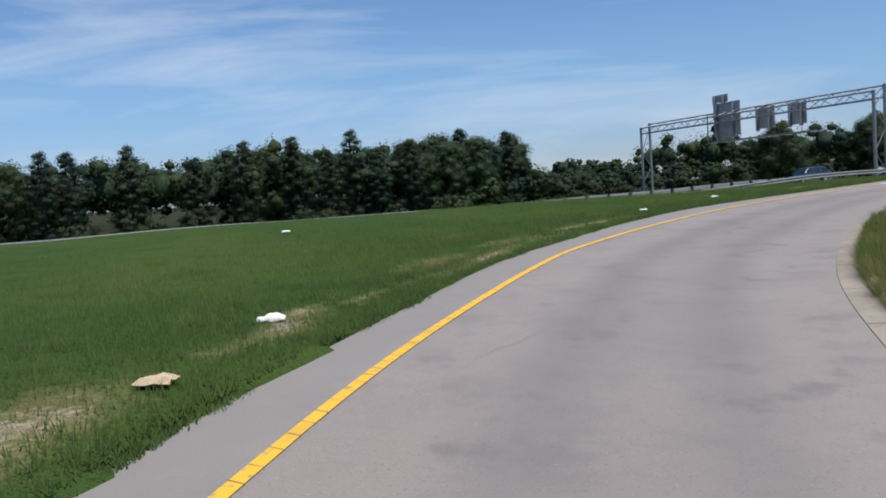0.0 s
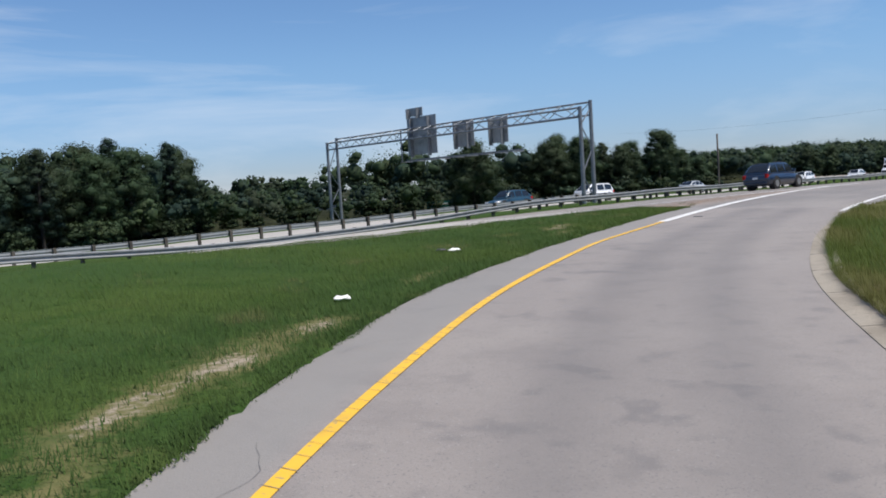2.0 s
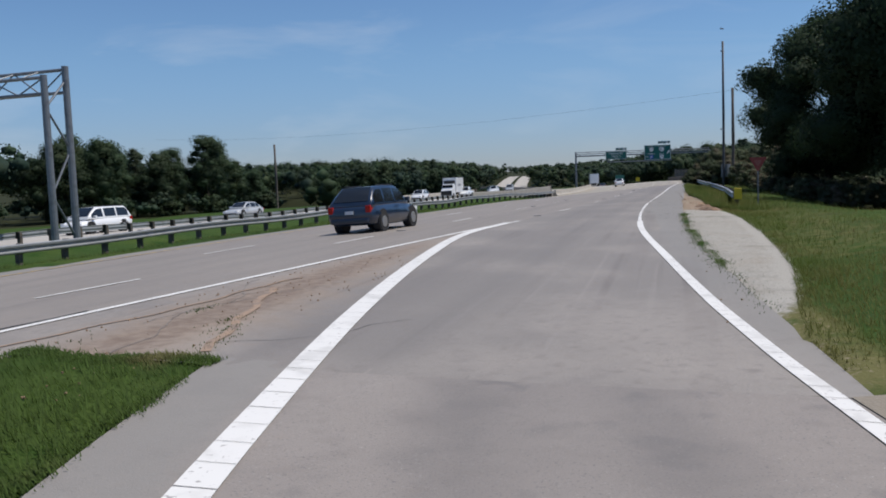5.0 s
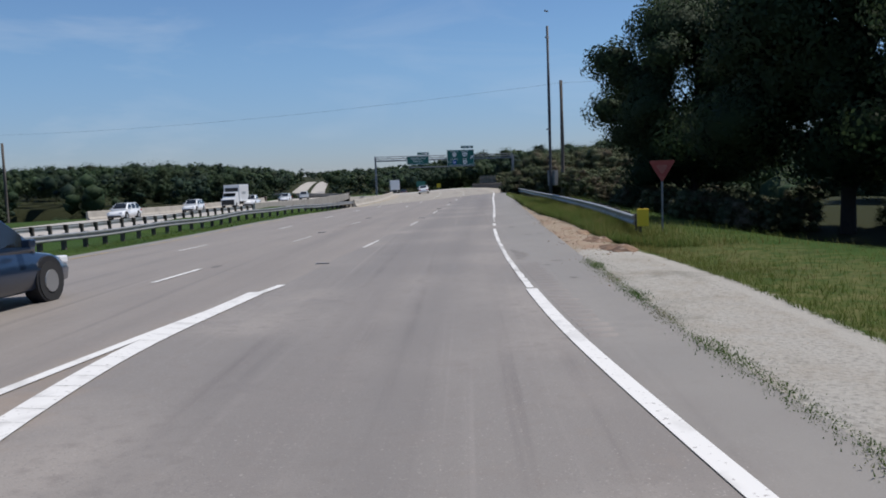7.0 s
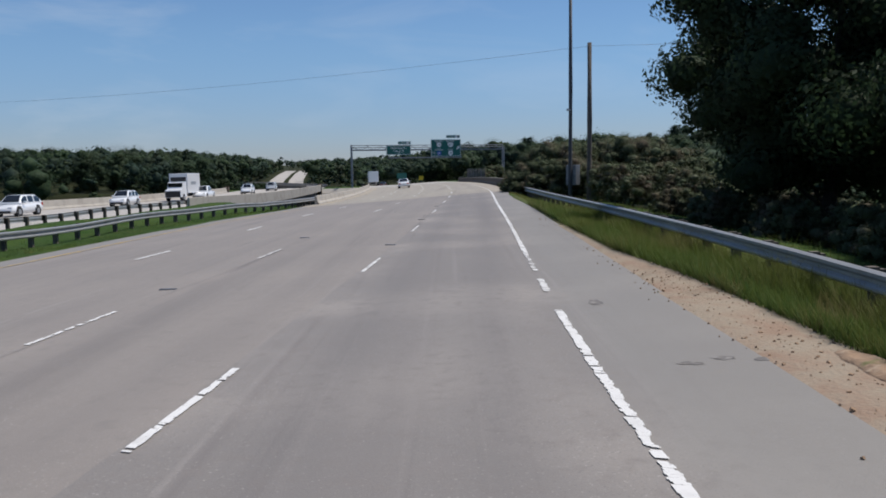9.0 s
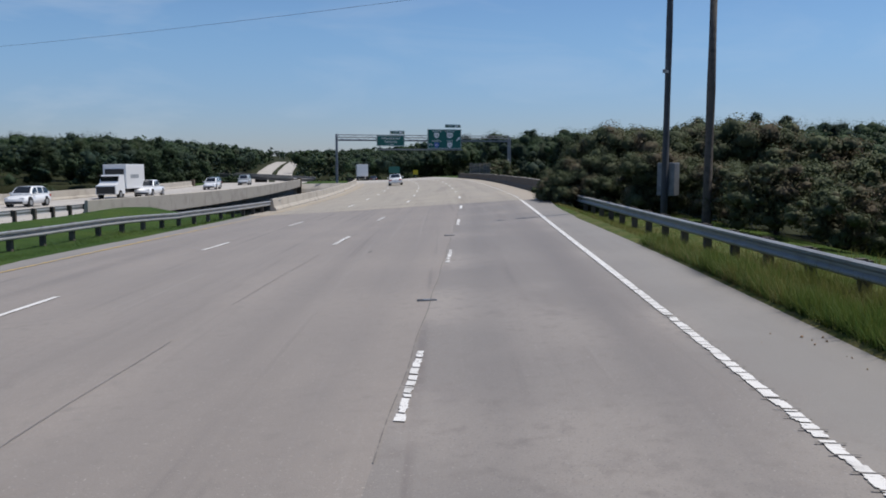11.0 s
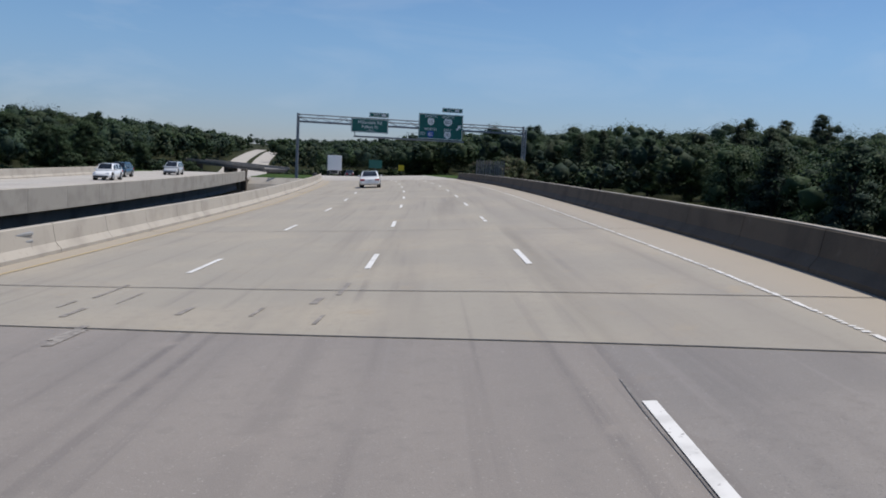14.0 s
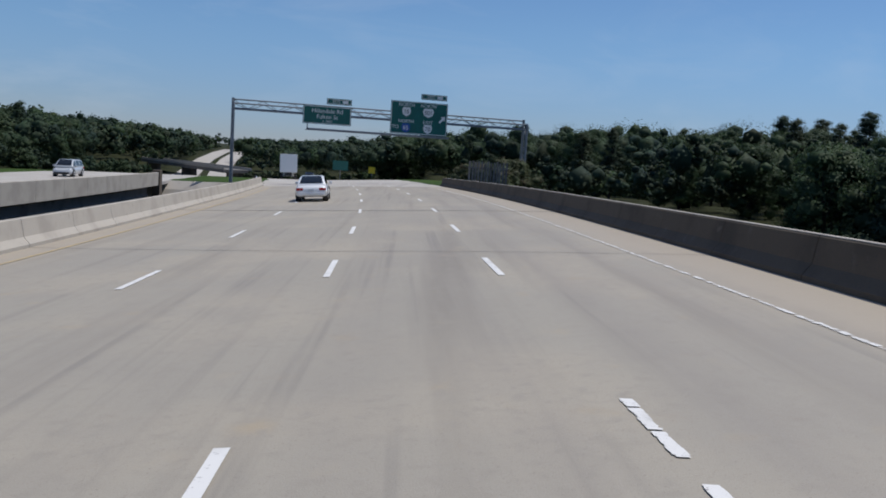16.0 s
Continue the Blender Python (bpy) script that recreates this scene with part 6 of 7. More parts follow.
    part("bumper", Shape().box((f - 0.3, -hw * 0.74, 0.30), (f + 0.04, hw * 0.74, 0.48), None, 0.06).mesh("bumper", M_BLACK), root, "dark front bumper and grille")
    part("plate", Shape().box((b - 0.03, -0.16, belt - 0.32), (b + 0.05, 0.16, belt - 0.2)).mesh("plate", M_PLATE), root, "plain pale plate")
    if kind == "pickup":
        part("cargo_bed", Shape().box((b + 0.1, -hw * 0.82, belt - 0.02), (-1.05, hw * 0.82, belt + 0.02)).mesh("cargo_bed", M_BLACK), root)
    return root


def park(ob, u, v, turn, up=0.0):
    x, y = to_xy(u, v)
    e = 0.5
    dz = [(float(grade(u + a, v + b))) for a, b in ((e, 0), (-e, 0), (0, e), (0, -e))]
    a = radians(ROAD_DEG + turn)
    n = Vector((-(dz[0] - dz[1]) * UX + (dz[2] - dz[3]) * UY, -(dz[0] - dz[1]) * UY - (dz[2] - dz[3]) * UX, 1)).normalized()
    fwd = Vector((math.cos(a), math.sin(a), 0))
    fwd = (fwd - n * fwd.dot(n)).normalized()
    left = n.cross(fwd)
    m = Matrix(((fwd.x, left.x, n.x, x), (fwd.y, left.y, n.y, y), (fwd.z, left.z, n.z, float(grade(u, v)) + up), (0, 0, 0, 1)))
    ob.matrix_basis = m
    return m


park(vehicle("sedan", "white four-door sedan driving over the bridge", "car", P_WHITE, "sedan"), 204, 33.6 + bend(204), 3)
park(vehicle("suv", "dark blue sport utility car with red tail lamps", "car", P_BLUE, "suv"), 64, 35.6, -5)
park(vehicle("sedan", "dark sedan far ahead on the highway", "car", P_DARK, "sedan"), 300, 45.6, 9)
park(vehicle("van", "white minivan on the opposite carriageway", "car", P_WHITE, "van"), 82, 62, 176)
park(vehicle("suv", "white sport utility car on the opposite carriageway", "car", P_WHITE, "suv"), 136, 62, 178)
park(vehicle("suv", "white compact utility car on the opposite carriageway", "car", P_WHITE, "suv"), 160, 62.6, 180)
park(vehicle("pickup", "white pickup truck on the opposite carriageway", "pickup truck", P_WHITE, "pickup"), 186, 61.5, 182)
park(vehicle("suv", "white utility car on the opposite bridge", "car", P_WHITE, "suv"), 214, 62, 184)
park(vehicle("suv", "dark teal utility car on the opposite bridge", "car", P_TEAL, "suv"), 226, 65, 184)
park(vehicle("van", "silver minivan on the opposite carriageway", "car", P_SILVER, "van"), 243, 64, 186)
park(vehicle("sedan", "silver sedan on the opposite carriageway", "car", P_SILVER, "sedan"), 106, 64, 177)
park(vehicle("suv", "blue utility car on the opposite carriageway", "car", P_TEAL, "suv"), 70, 63, 175)

# box truck ahead
truck = tagged(new("box_truck"), "white box truck far ahead on the highway", "truck")
part("cargo_box", Shape().box((-3.6, -1.22, 1.0), (2.2, 1.22, 3.6), None, 0.05).mesh("cargo_box", P_WHITE), truck)
part("cab", Shape().sweep([[Vector((x, -1.05, 0.5)), Vector((x, 1.05, 0.5)), Vector((x, 1.0, z)), Vector((x, -1.0, z))] for x, z in ((2.25, 2.5), (3.3, 2.5), (3.9, 1.6), (4.9, 1.4))]).mesh("cab", P_WHITE), truck)
part("windshield", Shape().box((3.32, -0.9, 1.65), (3.75, 0.9, 2.35)).mesh("windshield", M_GLASS), truck, "dark windshield")
part("grille", Shape().box((4.86, -0.95, 0.55), (4.95, 0.95, 1.3), None, 0.03).mesh("grille", M_BLACK), truck, "black grille and bumper")
# Black plate stands in for the shadow on the upper box front.
part("wind_deflector", Shape().box((2.21, -1.0, 2.56), (2.26, 1.0, 3.1), None, 0.02).mesh("wind_deflector", M_BLACK), truck, "shade on the cargo box front as a dark plate")
for y in (-1.232, 1.226):
    part("print_bar", Shape().box((-1.6, y, 2.1), (0.9, y + 0.006, 2.5)).mesh("print_bar", M_SIGNBACK), truck, "grey printed bar")
part("chassis", Shape().box((-3.5, -0.5, 0.55), (4.5, 0.5, 1.0)).mesh("chassis", M_BLACK), truck)
for x in (-2.2, 3.7):
    for y in (-1, 1):
        w = part("wheel", Shape().tube((x, y * 0.8, 0.45), (x, y * 1.12, 0.45), 0.45, n=18).mesh("wheel", M_TYRE), truck)
        part("rim", Shape().tube((x, y * 1.0, 0.45), (x, y * 1.14, 0.45), 0.25, n=12).mesh("rim", M_RIM), w)
m0 = park(truck, 182, 63.0, 181)
copy_thing(truck, m0)
park(truck, 280, 37.2 + bend(280), 8)

# ---- poles, signs and wires ----


def pole(u, v, top, r, label, arms=(), mat=None):
    x, y = to_xy(u, v)
    z = float(grade(u, v)) - 0.5
    root = tagged(new("utility_pole"), label, "utility pole")
    root.location = (x, y, z)
    part("shaft", Shape().path([(0, 0, -0.3), (0.02, 0, (top - z) * 0.5), (0, 0.02, top - z)], [r, r * 0.85, r * 0.7], 10).mesh("shaft", mat or M_WOOD, True), root)
    for h, l in arms:
        part("fitting", Shape().box((-l, -0.06, h - 0.05), (0.12, 0.06, h + 0.05)).box((-l - 0.12, -0.06, h - 0.07), (-l, 0.06, h + 0.07), None, 0.02).mesh("fitting", M_STEEL), root)
    return root


p_a = pole(123.3, 19.6, 15.4, 0.15, "tall steel-grey camera pole behind the guard rail", ((15.6, 0.3), (13.4, 0.25), (5.7, 0.35)), M_POLE)
pole(120.1, 18.9, 10.5, 0.18, "weathered wooden utility pole behind the guard rail")
part("cabinet", Shape().box((0.1, -0.35, 0.9), (0.75, 0.35, 2.2), None, 0.03).mesh("cabinet", M_STEEL), p_a, "grey equipment cabinet on the pole")
pole(*to_uv(83.5, 153.7), 8.8, 0.22, "dark wooden pole rising over the far trees")


def wire(a, b, sag):
    pts = [Vector(a).lerp(Vector(b), k / 24) - Vector((0, 0, sag * 4 * (k / 24) * (1 - k / 24))) for k in range(25)]
    tagged(new("overhead_wire", Shape().path(pts, [0.007] * 25, 4).mesh("overhead_wire", M_BLACK)), "thin black overhead wire", "wire")


wire((*to_xy(120.1, 18.9), 10.3), (*to_xy(165, 112), 11.2), 1.5)
wire((*to_xy(120.1, 18.9), 10.3), (*to_xy(112, -60), 14), 1.0)

# yield sign seen from the merge
ys = tagged(new("yield_sign"), "faded red triangular yield sign on a post", "road sign")
sx, sy = 54.02, 59.28
ys.matrix_basis = pose(sx, sy, gz(sx, sy) - 0.29, 0, 0, 33 + 78)
part("post", Shape().box((-0.03, 0.0, -0.4), (0.03, 0.05, 2.3)).mesh("post", M_STEEL), ys)


def tri_plate(w, z1, y0, y1):
    zc = z1 - w * 0.866
    pts = [(-w / 2 + 0.03, z1), (w / 2 - 0.03, z1), (w / 2, z1 - 0.05), (0.03, zc + 0.02), (-0.03, zc + 0.02), (-w / 2, z1 - 0.05)]
    return Shape().sweep([[Vector((a, y, b)) for a, b in pts] for y in (y0, y1)])


part("face", tri_plate(0.8, 2.42, 0.05, 0.058).mesh("face", M_RED), ys)
part("inner_panel", tri_plate(0.34, 2.27, 0.060, 0.064).mesh("inner_panel", M_REDPALE), ys, "faded pink inner triangle")

# green exit sign and pale low building beyond the opposite lanes
gs = tagged(new("guide_sign"), "small green guide sign beyond the opposite lanes", "road sign")
gx, gy = 26.0, 126.0
gs.matrix_basis = pose(gx, gy, -0.1, 0, 0, -15) @ Matrix.Scale(0.62, 4)
part("panel", Shape().box((-3.0, -0.05, -1.3), (3.0, 0.05, 1.0), None, 0.03).mesh("panel", M_GREEN), gs)
for x in (-2, 2):
    part("post", Shape().box((x - 0.1, 0.05, -6), (x + 0.1, 0.2, 0.8)).mesh("post", M_STEEL), gs)
for x, z in ((-1.6, 0.4), (0.9, 0.4), (-1.6, -0.5), (0.9, -0.5)):
    part("lettering_bar", Shape().box((x - 0.9, -0.07, z - 0.16), (x + 0.9, -0.05, z + 0.16)).mesh("lettering_bar", M_SIGNWHITE), gs)
bl = tagged(new("building"), "low pale flat-roofed building among distant trees", "building")
bl.matrix_basis = pose(19, 191, -3.2, 0, 0, -12) @ Matrix.Scale(0.85, 4)
part("wall", Shape().box((-11, -6, -3), (11, 6, 4.2), None, 0.05).mesh("wall", M_CONC), bl)
part("roof", Shape().box((-11.6, -6.6, 4.2), (11.6, 6.6, 4.9), None, 0.05).mesh("roof", M_ROOF), bl)
for k in range(6):
    part("window", Shape().box((-10 + k * 3.5, -6.06, 0.8), (-7.6 + k * 3.5, -6.0, 2.6)).mesh("window", M_GLASS), bl)

# small blue-green and yellow roadside signs past the bridge
for u, v, w, h, mat, label in ((300, 34, 2.6, 1.6, M_GREEN, "small green roadside sign past the bridge"), (325, 27, 1.3, 1.3, M_YSIGN, "yellow warning sign past the bridge")):
    s = tagged(new("road_sign"), label, "road sign")
    s.matrix_basis = Matrix.Translation(P3(u, v + bend(u) * 0.5)) @ pose(0, 0, 0, 0, 0, ROAD_DEG - 90)
    part("panel", Shape().box((-w / 2, -0.03, 2.0), (w / 2, 0.03, 2.0 + h), None, 0.02).mesh("panel", mat), s)
    part("post", Shape().box((-0.05, 0.03, -0.5), (0.05, 0.12, 2.2)).mesh("post", M_STEEL), s)

# slatted fence past the far end of the south parapet
fence = tagged(new("slatted_fence"), "grey weathered board fence among the vines past the parapet", "fence")
fence.matrix_basis = Matrix.Translation(P3(222.5, 22.6)) @ pose(0, 0, 0, 0, 0, ROAD_DEG - 90)
board = Shape().box((-0.08, -0.02, -0.5), (0.08, 0.02, 2.3), None, 0.01).mesh("board", M_GREYBOARD)
for k in range(13):
    part("board", board, fence, m=pose(-1.5 + 0.25 * k, 0.04, 0.07 * math.sin(k * 2.3), 0, 0.6 * math.sin(k * 1.7)))
for z in (0.5, 1.8):
    part("rail", Shape().box((-1.65, -0.02, z - 0.05), (1.65, 0.02, z + 0.05), None, 0.01).mesh("rail", M_GREYBOARD), fence, m=pose(0, 0.085, 0))

# ---- shoulder gravel, bare soil and litter ----
GR_V = along(((38, 22.6), (46, 23.2), (60, 24.0), (76, 23.9), (84, 23.8), (100, 23.6)))


def mound(name, u, v, ru, rv, h, mat, label, seed):
    """Ragged eroded soil: crumbly relief that sinks into the ground at a frayed rim."""
    vs, fs = [], []
    n, m = 72, 34
    aa, bb = np.meshgrid(np.linspace(-1.3, 1.3, n), np.linspace(-1.3, 1.3, m), indexing="ij")
    floor = terrain(u + ru * aa, v + rv * bb)
    for i in range(n):
        for j in range(m):
            a, b, z = float(aa[i, j]), float(bb[i, j]), float(floor[i, j])
            x, y = to_xy(u + ru * a, v + rv * b)
            q = Vector((x * 1.0, y * 1.0, seed * 3.7))
            lumps = noise.fractal(q * 1.1, 1.0, 2.0, 5) + 0.5 * noise.fractal(q * 5.0, 1.0, 2.0, 3)
            rim = 1.0 - (a * a + b * b) + 0.55 * noise.fractal(q * 1.7, 1.0, 2.0, 4)
            vs.append((x, y, z + min(0.03, 0.05 * rim) + max(0.0, min(1.0, rim)) * h * (0.55 + 0.75 * lumps) - (0.06 if rim < 0 else 0)))
    for i in range(n - 1):
        for j in range(m - 1):
            fs.append((i * m + j, (i + 1) * m + j, (i + 1) * m + j + 1, i * m + j + 1))
    tagged(new(name, mesh_of(name, vs, fs, mat, True)), label, "soil", kind="structure")


mound("bare_soil", 73.5, 23.2, 0.75, 0.42, 0.10, M_CLAY, "reddish eroded soil heap beside the shoulder", 7)
mound("bare_soil", 71.2, 23.05, 0.95, 0.5, 0.12, M_CLAY, "crumbling reddish soil heap beside the shoulder", 2)
mound("bare_soil", 76.4, 23.2, 0.8, 0.22, 0.05, M_DIRT, "low sandy soil crust beside the shoulder", 4)


def litter(name, label, x, y, size, mat, seed, category="litter"):
    """A crumpled flat piece."""
    g = np.random.default_rng(seed)
    n = 6
    vs = []
    z0 = tz(*to_uv(x, y)) + 0.05
    for i in range(n):
        for j in range(n):
            a, b = (i / (n - 1) - 0.5) * size, (j / (n - 1) - 0.5) * size * 0.7
            vs.append((x + a + g.normal() * size * 0.03, y + b + g.normal() * size * 0.03, z0 + abs(g.normal()) * size * 0.045 + (0.12 * size if 0 < i < n - 1 and 0 < j < n - 1 else 0)))
    fs = [(i * n + j, (i + 1) * n + j, (i + 1) * n + j + 1, i * n + j + 1) for i in range(n - 1) for j in range(n - 1)]
    ob = new(name, mesh_of(name, vs, fs, mat))
    so = ob.modifiers.new("thickness", "SOLIDIFY")
    so.thickness = 0.015
    tagged(ob, label, category)


litter("cardboard", "torn brown cardboard lying in the grass", -3.72, 7.1, 0.36, M_CARD, 1)
bag_bm = bmesh.new()
bmesh.ops.create_icosphere(bag_bm, subdivisions=3, radius=1.0)
for q in bag_bm.verts:
    k = 1 + 0.22 * noise.noise(q.co * 2.1) + 0.12 * noise.noise(q.co * 6.0)
    pinch = 0.55 + 0.45 * min(1.0, abs(q.co.x + 0.45) * 3.0)
    q.co = Vector((q.co.x * 0.24 * k, q.co.y * 0.13 * k * pinch, max(-0.03, q.co.z * 0.11 * k * pinch)))
bag_me = bpy.data.meshes.new("plastic_bag")
bag_bm.to_mesh(bag_me)
bag_bm.free()
bag_me.materials.append(M_LITTER)
bag_me.polygons.foreach_set("use_smooth", [True] * len(bag_me.polygons))
bag = tagged(new("plastic_bag", bag_me), "crumpled white plastic bag in the grass", "litter")
bag.matrix_basis = pose(-3.82, 10.45, tz(*to_uv(-3.82, 10.45)) + 0.03, 0, 0, 20) @ Matrix.Scale(0.78, 4)
litter("paper_scrap", "white paper scrap in the grass", -8.5, 25.2, 0.26, M_LITTER, 3)
litter("paper_scrap", "white paper scrap lying beside the ramp", 2.6, 28.8, 0.26, M_LITTER, 4)
litter("paper_scrap", "crumpled white scrap in the grass", 6.0, 35.4, 0.28, M_LITTER, 5)
litter("paper_scrap", "dark and white scrap in the grass", 5.7, 35.5, 0.24, M_BLACK, 6)

# ---- pavement wear ----


def crack(x, y, deg, length, seed, wide=0.004):
    g = np.random.default_rng(seed)
    pts, a = [(x, y)], radians(deg)
    for _ in range(int(length / 0.16)):
        a += g.normal() * 0.32
        a += (radians(deg) - a) * 0.25
        pts.append((pts[-1][0] + 0.16 * math.cos(a), pts[-1][1] + 0.16 * math.sin(a)))
    vs, fs = stripe(pts, wide, 0.008)
    tagged(new("pavement_crack", mesh_of("pavement_crack", vs, fs, M_SCUFF)), "thin dark crack in the asphalt", "crack", kind="structure")


for k, (x, y, deg, ln) in enumerate(((-2.5, 9.5, 60, 1.0), (-1.0, 8.6, 80, 1.6), (-0.7, 14.8, 62, 1.3), (-0.5, 15.3, 40, 0.6), (-1.6, 16.0, 60, 0.9), (0.3, 20.2, 70, 2.4), (2.2, 25.2, 50, 1.4), (5.0, 30.2, 55, 2.6), (7.0, 33.0, 40, 1.2), (9.0, 36.0, 60, 2.4), (10.5, 38.2, 45, 2.0), (13.0, 41.0, 50, 2.6))):
    crack(x, y, deg, ln, 60 + k)
for k, (u, v, deg, ln) in enumerate(((41.2, 30.8, 25, 7), (43, 31.6, 30, 5), (42, 29.9, 12, 3))):
    crack(*to_xy(u, v), deg, ln, 90 + k, 0.014)


def patch(name, u, v, a, b, mat, label, seed, up=0.005, category="road patch"):
    """A flat irregular patch on the pavement."""
    g = np.random.default_rng(seed)
    vs = [P3(u, v, up)]
    n = 14
    for k in range(n):
        t = 6.28319 * k / n
        r = 1 + g.uniform(-0.3, 0.3)
        vs.append(P3(u + a * r * math.cos(t), v + b * r * math.sin(t), up))
    fs = [(0, 1 + k, 1 + (k + 1) % n) for k in range(n)]
    tagged(new(name, mesh_of(name, vs, fs, mat)), label, category, kind="structure")


for k, (u, v, a, b) in enumerate(((80.9, 25.2, 0.45, 0.2), (76.9, 24.9, 0.12, 0.22), (77.1, 24.5, 0.15, 0.2), (77.0, 24.1, 0.12, 0.2), (69.0, 24.8, 0.16, 0.26), (68.2, 25.1, 0.1, 0.12), (66.0, 24.8, 0.2, 0.12), (70.5, 33.0, 0.5, 0.16), (112, 30.2, 0.4, 0.1))):
    patch("tar_patch", u, v, a * 0.6, b * 0.6, M_SCUFF, "small dark tar patch in the pavement", 200 + k)
# skid marks past the bridge joint
for k in range(12):
    u, v = 137.5 + rng.uniform(0, 5), 29.5 + rng.uniform(0, 8)
    vs, fs = stripe([to_xy(u, v), to_xy(u + rng.uniform(0.6, 1.6), v - 0.05)], rng.uniform(0.05, 0.14), 0.009)
    tagged(new("skid_mark", mesh_of("skid_mark", vs, fs, M_SKID)), "dark scuff on the bridge deck", "skid mark", kind="structure")

# worn rumble grooves in the shoulder, their shadow painted as flat dark patches
for k in range(7):
    u, long = 69.7 + k * 0.36, (0.12, 0.19, 0.2, 0.2, 0.17, 0.12, 0.08)[k]
    patch("rumble_groove", u, 25.72 - long, 0.035, long, M_SCUFF, "rumble groove across the shoulder, its shadow a flat dark patch", 240 + k, category="rumble strip")
for k in range(24):
    u = 60.4 + k * 0.36
    q = Shape().sweep([[P3(u - 0.13, v, 0.001), P3(u, v, 0.009), P3(u + 0.13, v, 0.001)] for v in np.linspace(LINE_R(u) - 0.55 - 0.03 * (k % 3), LINE_R(u) - 0.18, 4)])
    tagged(new("rumble_ridge", q.mesh("rumble_ridge", M_MAIN)), "low asphalt rumble ridge on the shoulder", "rumble strip", "rumble strip ridges")

# cast pavement markers beside the lane lines
pm = Shape().box((-0.16, -0.05, -0.005), (0.16, -0.03, 0.018)).box((-0.16, 0.03, -0.005), (0.16, 0.05, 0.018)).box((-0.05, -0.05, -0.005), (0.05, 0.05, 0.022)).mesh("pavement_marker", M_STEEL)
for u, f in ((36.8, None), (62, LINE_2), (103.5, LINE_1), (115.6, LINE_1), (92, LINE_1), (70, LINE_1), (84, LINE_2), (96.5, LINE_2)):
    v = 26.75 if f is None else f(u) + 0.16
    ob = tagged(new("pavement_marker", pm), "cast steel reflector marker in the pavement", "road marker", "pavement markers")
    ob.matrix_basis = Matrix.Translation(P3(u, v)) @ pose(0, 0, 0, 0, 0, ROAD_DEG + 90)

# pebbles and debris on the gore and shoulder
stone = Shape()
for k in range(420):
    if k < 150:
        u, v = rng.uniform(39, 52), rng.uniform(29.8, 32.4)
    elif k < 330:
        u, v = rng.uniform(62, 100), 24.0 + rng.exponential(0.15) * rng.choice((-2, 1))
    else:
        u, v = rng.uniform(44, 74), rng.uniform(21.6, 24.0)
    p, r = P3(u, v, 0.01), rng.uniform(0.004, 0.012)
    stone.box((-r, -r, -r), (r, r * rng.uniform(0.6, 1.2), r * 0.8), Matrix.Translation(p) @ pose(0, 0, 0, rng.uniform(0, 40), rng.uniform(0, 40), rng.uniform(0, 360)))
tagged(new("road_debris", stone.mesh("road_debris", M_DIRT)), "scattered pebbles and soil crumbs on the pavement", "debris", kind="stuff")

# tar-sealed crack across the shoulder, and the open joint beside the gore
edge_line("open_joint", [to_xy(u, LINE_M(u) + 0.18 + 0.03 * math.sin(u * 3)) for u in np.linspace(26, 44, 60)], 0.07, M_JOINT, "dark broken joint along the highway edge line")
edge_line("open_joint", [to_xy(u, LINE_M(u) - 1.15 + 0.10 * math.sin(u * 1.1) + 0.04 * math.sin(u * 4)) for u in np.linspace(40.5, 48, 50)], 0.06, M_SOIL, "soil-filled crack in the gore pavement")
edge_line("open_joint", [to_xy(41.5 + 0.5 * k, 29.75 + 0.16 * k + 0.06 * math.sin(k * 1.9)) for k in range(11)], 0.12, M_SOIL, "soil and weeds along the gore nose")


def weeds(n, spots, height):
    """Small tufts rooted in pavement joints."""
    out = []
    for u, v, spread in spots:
        for _ in range(n):
            p = P3(u + rng.normal() * spread, v + rng.normal() * spread * 0.4)
            a, h = rng.uniform(0, 6.283), height * rng.uniform(0.4, 1.2)
            side = np.array([math.cos(a), math.sin(a), 0]) * 0.008
            q = np.array(p)
            tip = q + np.array([-math.sin(a) * h * 0.5, math.cos(a) * h * 0.5, h])
            out += [q - side, q + side, tip]
    tagged(new("weeds", fast_mesh("weeds", np.array(out), 3, M_BLADE)), "small weed tufts in the pavement joints", "weeds", kind="stuff")


weeds(70, [(42.0, 29.9, 0.25), (42.8, 30.2, 0.2), (43.5, 30.5, 0.25), (41.2, 31.8, 0.4), (44.2, 31.4, 0.2)] + [(u, GR_V(u) - 0.05, 0.4) for u in np.linspace(46, 69, 30)], 0.035)


def shoulder_weeds(n):
    u = rng.uniform(50, 69, n)
    v = np.array([EDGE_R(q) for q in u]) - 0.02 + rng.normal(0, 0.1, n)
    return np.stack([u, v], -1)


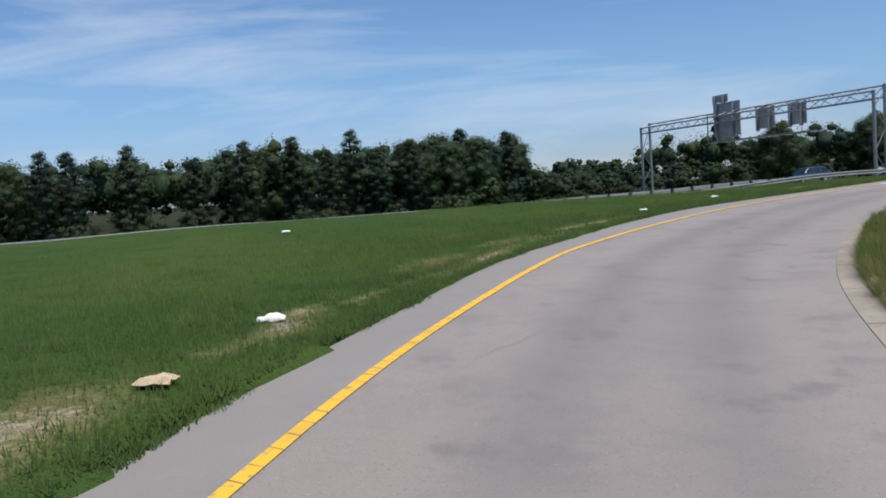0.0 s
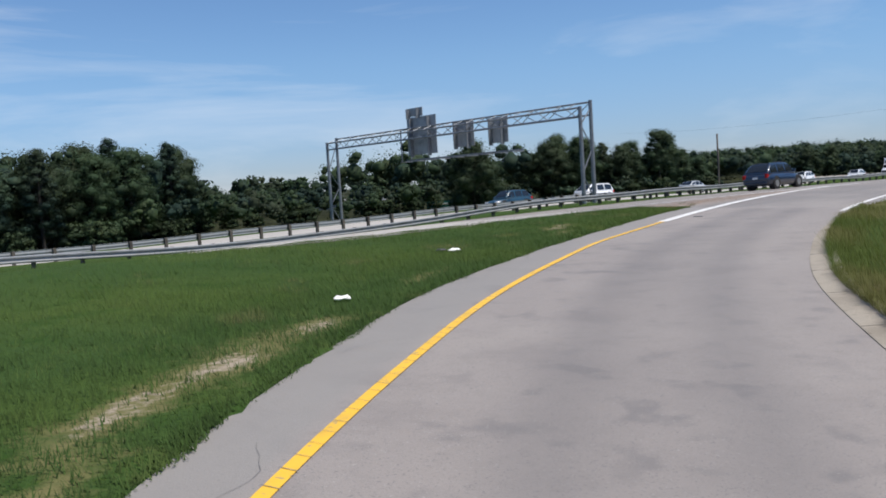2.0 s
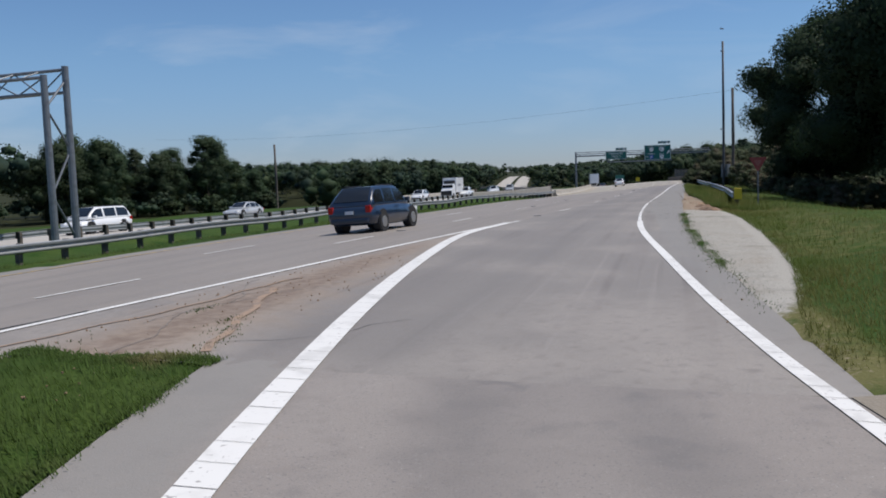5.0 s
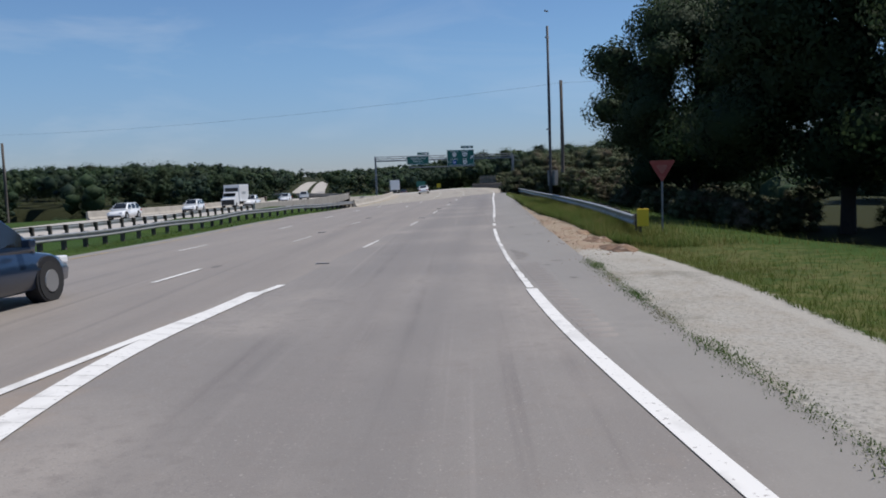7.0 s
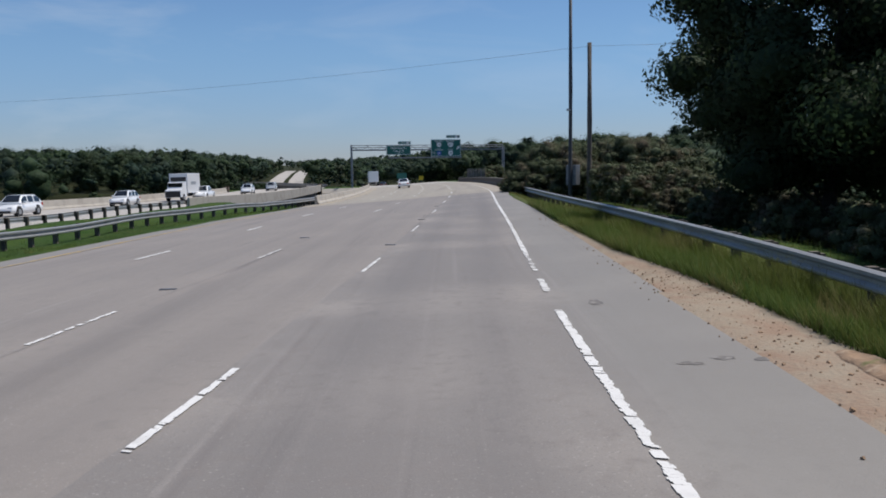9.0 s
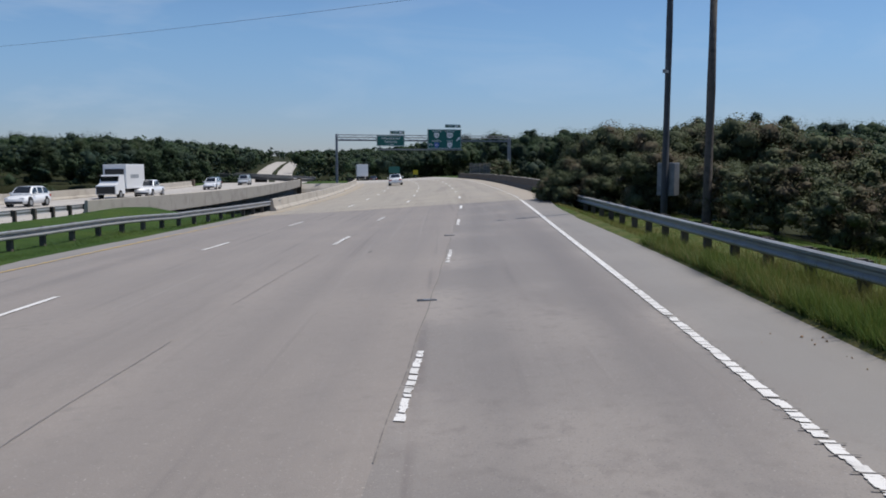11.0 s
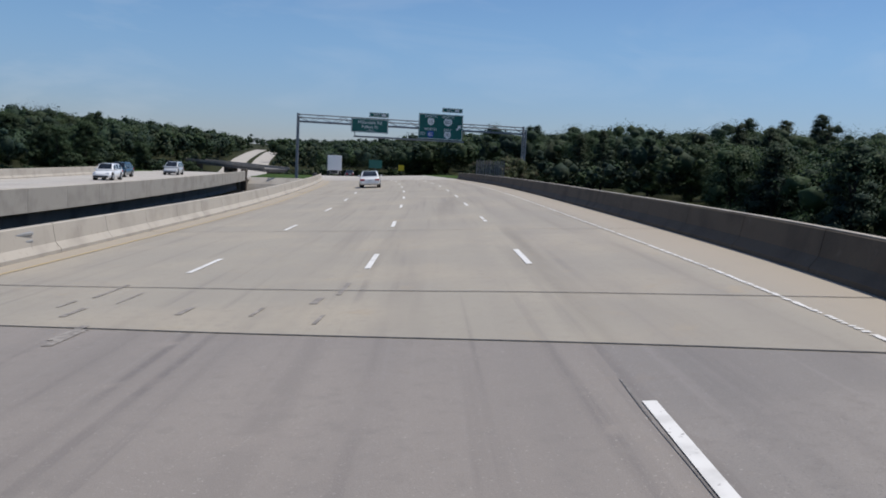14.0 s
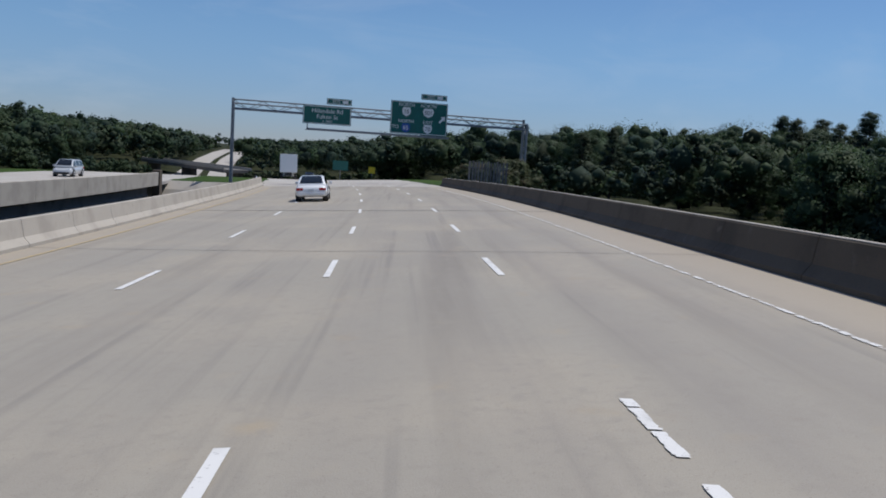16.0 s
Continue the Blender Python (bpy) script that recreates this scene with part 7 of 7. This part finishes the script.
def field_free(name, pts, height, label):
    """Short blades on paved ground."""
    u, v = pts[:, 0], pts[:, 1]
    x, y = to_xy(u, v)
    k = len(u)
    clump = (np.sin(u * 2.3) * np.sin(u * 0.8 + 1) * 0.5 + 0.5) ** 2 * 1.2 + 0.3
    a, h = rng.uniform(-0.6, 2.4, k), height * rng.uniform(0.3, 1.4, k) * clump
    base = np.stack([x, y, grade(u, v) + 0.01], -1)
    side = np.stack([np.cos(a), np.sin(a), np.zeros(k)], -1) * 0.008
    tip = base + np.stack([-np.sin(a) * h * 0.7, np.cos(a) * h * 0.7, h], -1)
    soft = np.repeat(np.stack([rng.normal(0, 0.25, k), rng.normal(0, 0.25, k), np.ones(k)], -1), 3, axis=0)
    soft /= np.linalg.norm(soft, axis=1)[:, None]
    tagged(new(name, fast_mesh(name, np.stack([base - side, base + side, tip], 1).reshape(-1, 3), 3, M_BLADE, soft)), label, "grass", kind="stuff")


def turf_edge(n):
    """Tufts that overhang the pavement along the ramp's left edge and the gore."""
    i = rng.integers(20, 88, n)
    f = rng.uniform(0, 1, n)[:, None]
    p = RAMP_L[i] * (1 - f) + RAMP_L[i + 1] * f
    tg = RAMP_L[i + 1] - RAMP_L[i]
    tg /= np.linalg.norm(tg, axis=1)[:, None]
    lump = 0.03 * np.sin(p[:, 0] * 1.3 + p[:, 1] * 0.9) + 0.025 * np.sin(p[:, 1] * 3.7 + np.sin(p[:, 0] * 1.9))
    q = p + np.stack([tg[:, 1], -tg[:, 0]], -1) * (lump + rng.normal(-0.05, 0.05, n))[:, None]
    ramp = np.stack(to_uv(q[:, 0], q[:, 1]), -1)
    u = rng.uniform(-5, 41.2, n // 2)
    v = np.array([GRASS_M(k) for k in u]) + 0.06 * np.sin(u * 2.7) + rng.normal(0, 0.09, len(u))
    w = rng.uniform(to_uv(*RAMP_L[-2])[1], GRASS_M(41), n // 6)
    tip = np.stack([41 + 0.12 * np.sin(w * 3) + rng.normal(0, 0.1, len(w)), w], -1)
    return np.concatenate([ramp, np.stack([u, v], -1), tip])


field_free("grass", turf_edge(36000), 0.05, "ragged grass tufts overhanging the pavement edge")
field_free("weeds", shoulder_weeds(6000), 0.034, "short weeds along the shoulder edge")


def grooves(name, f, u0, u1, gap, label):
    """Narrow cuts across a painted line."""
    sh = Shape()
    g = np.random.default_rng(31)
    u = u0
    while u < u1:
        w = 0.006 + 0.007 * g.uniform()
        a, b = f(u) - 0.11, f(u) + 0.11
        q = [P3(u - w, a, 0.016), P3(u + w, a, 0.016), P3(u + w + 0.05, b, 0.016), P3(u - w + 0.05, b, 0.016)]
        sh.add(q, [(0, 1, 2, 3)])
        u += gap * g.uniform(0.8, 1.2)
    tagged(new(name, sh.mesh(name, M_SCUFF)), label, "road marking", kind="structure")


grooves("rumble_cuts", LINE_R, 92, 124, 0.3, "narrow rumble cuts across the white edge line")


def line_cuts(name, pts, width, gap, label):
    """Narrow slanting cuts across a painted line given by points."""
    p = np.asarray(pts, float)
    k = np.concatenate([[0], np.cumsum(np.linalg.norm(np.diff(p, axis=0), axis=1))])
    sh = Shape()
    g = np.random.default_rng(9)
    s = 0.2
    while s < k[-1] - 0.3:
        o = np.array((np.interp(s, k, p[:, 0]), np.interp(s, k, p[:, 1])))
        e = np.array((np.interp(s + 0.1, k, p[:, 0]), np.interp(s + 0.1, k, p[:, 1])))
        t = (e - o) / np.linalg.norm(e - o)
        n = np.array((-t[1], t[0]))
        w = 0.002 + 0.003 * g.uniform()
        q = [o - n * width + t * (-w), o - n * width + t * w, o + n * width + t * (w + 0.06), o + n * width + t * (0.06 - w)]
        sh.add([(*c, gz(*c) + 0.017) for c in q], [(0, 1, 2, 3)])
        s += gap * g.uniform(0.85, 1.2)
    tagged(new(name, sh.mesh(name, M_SCUFF)), label, "road marking", kind="structure")


line_cuts("rumble_cuts", RAMP_YELLOW, 0.085, 0.3, "narrow rumble cuts across the yellow edge line")
line_cuts("rumble_cuts", GORE_WIDE, 0.16, 0.42, "narrow cuts across the wide gore line")
line_cuts("rumble_cuts", on(LINE_R, 40, 52, 30), 0.1, 0.34, "narrow cuts across the white edge line")


def rail_grass(n):
    """Long grass between the sandy strip and the guard rail."""
    u = 72.5 + 38 * rng.uniform(0, 1, n) ** 1.15
    v = np.interp(u, (72, 76, 80, 84, 88, 95, 110, 136), (22.7, 23.05, 23.05, 23.3, 23.55, 23.6, 23.5, 23.2)) - rng.exponential(0.95, n)
    return np.stack([u, v], -1)


grass_field("grass", 45000, rail_grass, 0.24, "long bright green grass below the guard rail")
grass_field("grass", 45000, rail_grass, 0.26, "long yellowing grass below the guard rail", M_BLADE_DRY)


def rail_tufts(n):
    """Uncut grass left standing round the rail posts."""
    u = 75 + 33 * rng.uniform(0, 1, n) ** 1.15
    return np.stack([u, 21.75 + rng.normal(0, 0.28, n)], -1)


grass_field("grass", 32000, rail_tufts, 0.4, "uncut grass standing round the rail posts", M_BLADE_DRY)

# crumbs of clay on the sandy strip
clod = Shape()
for k in range(420):
    u = rng.uniform(69.5, 84)
    v = EDGE_R(u) - rng.uniform(0.0, 1.25) * float(np.interp(u, (70, 80, 84), (1, 0.85, 0.6)))
    r = 0.005 + 0.012 * rng.uniform() ** 3
    x, y = to_xy(u, v)
    clod.box((-r, -r, -r), (r * rng.uniform(0.8, 1.8), r, r * 0.7), Matrix.Translation((x, y, tz(u, v) + 0.004)) @ pose(0, 0, 0, rng.uniform(0, 40), rng.uniform(0, 40), rng.uniform(0, 360)))
tagged(new("soil_clods", clod.mesh("soil_clods", M_DIRT)), "crumbled reddish soil clods beside the shoulder", "soil", kind="stuff")

# uneven taller crowns over the slope past the valley
for k in range(18):
    u, v = rng.uniform(215, 300), rng.uniform(-46, -8)
    plant(("pine_a", "pine_b", "oak_c")[k % 3], u, v, crown_height(u, v, 0.62) * rng.uniform(0.98, 1.1), rng.uniform(0, 360), group="trees past the valley")
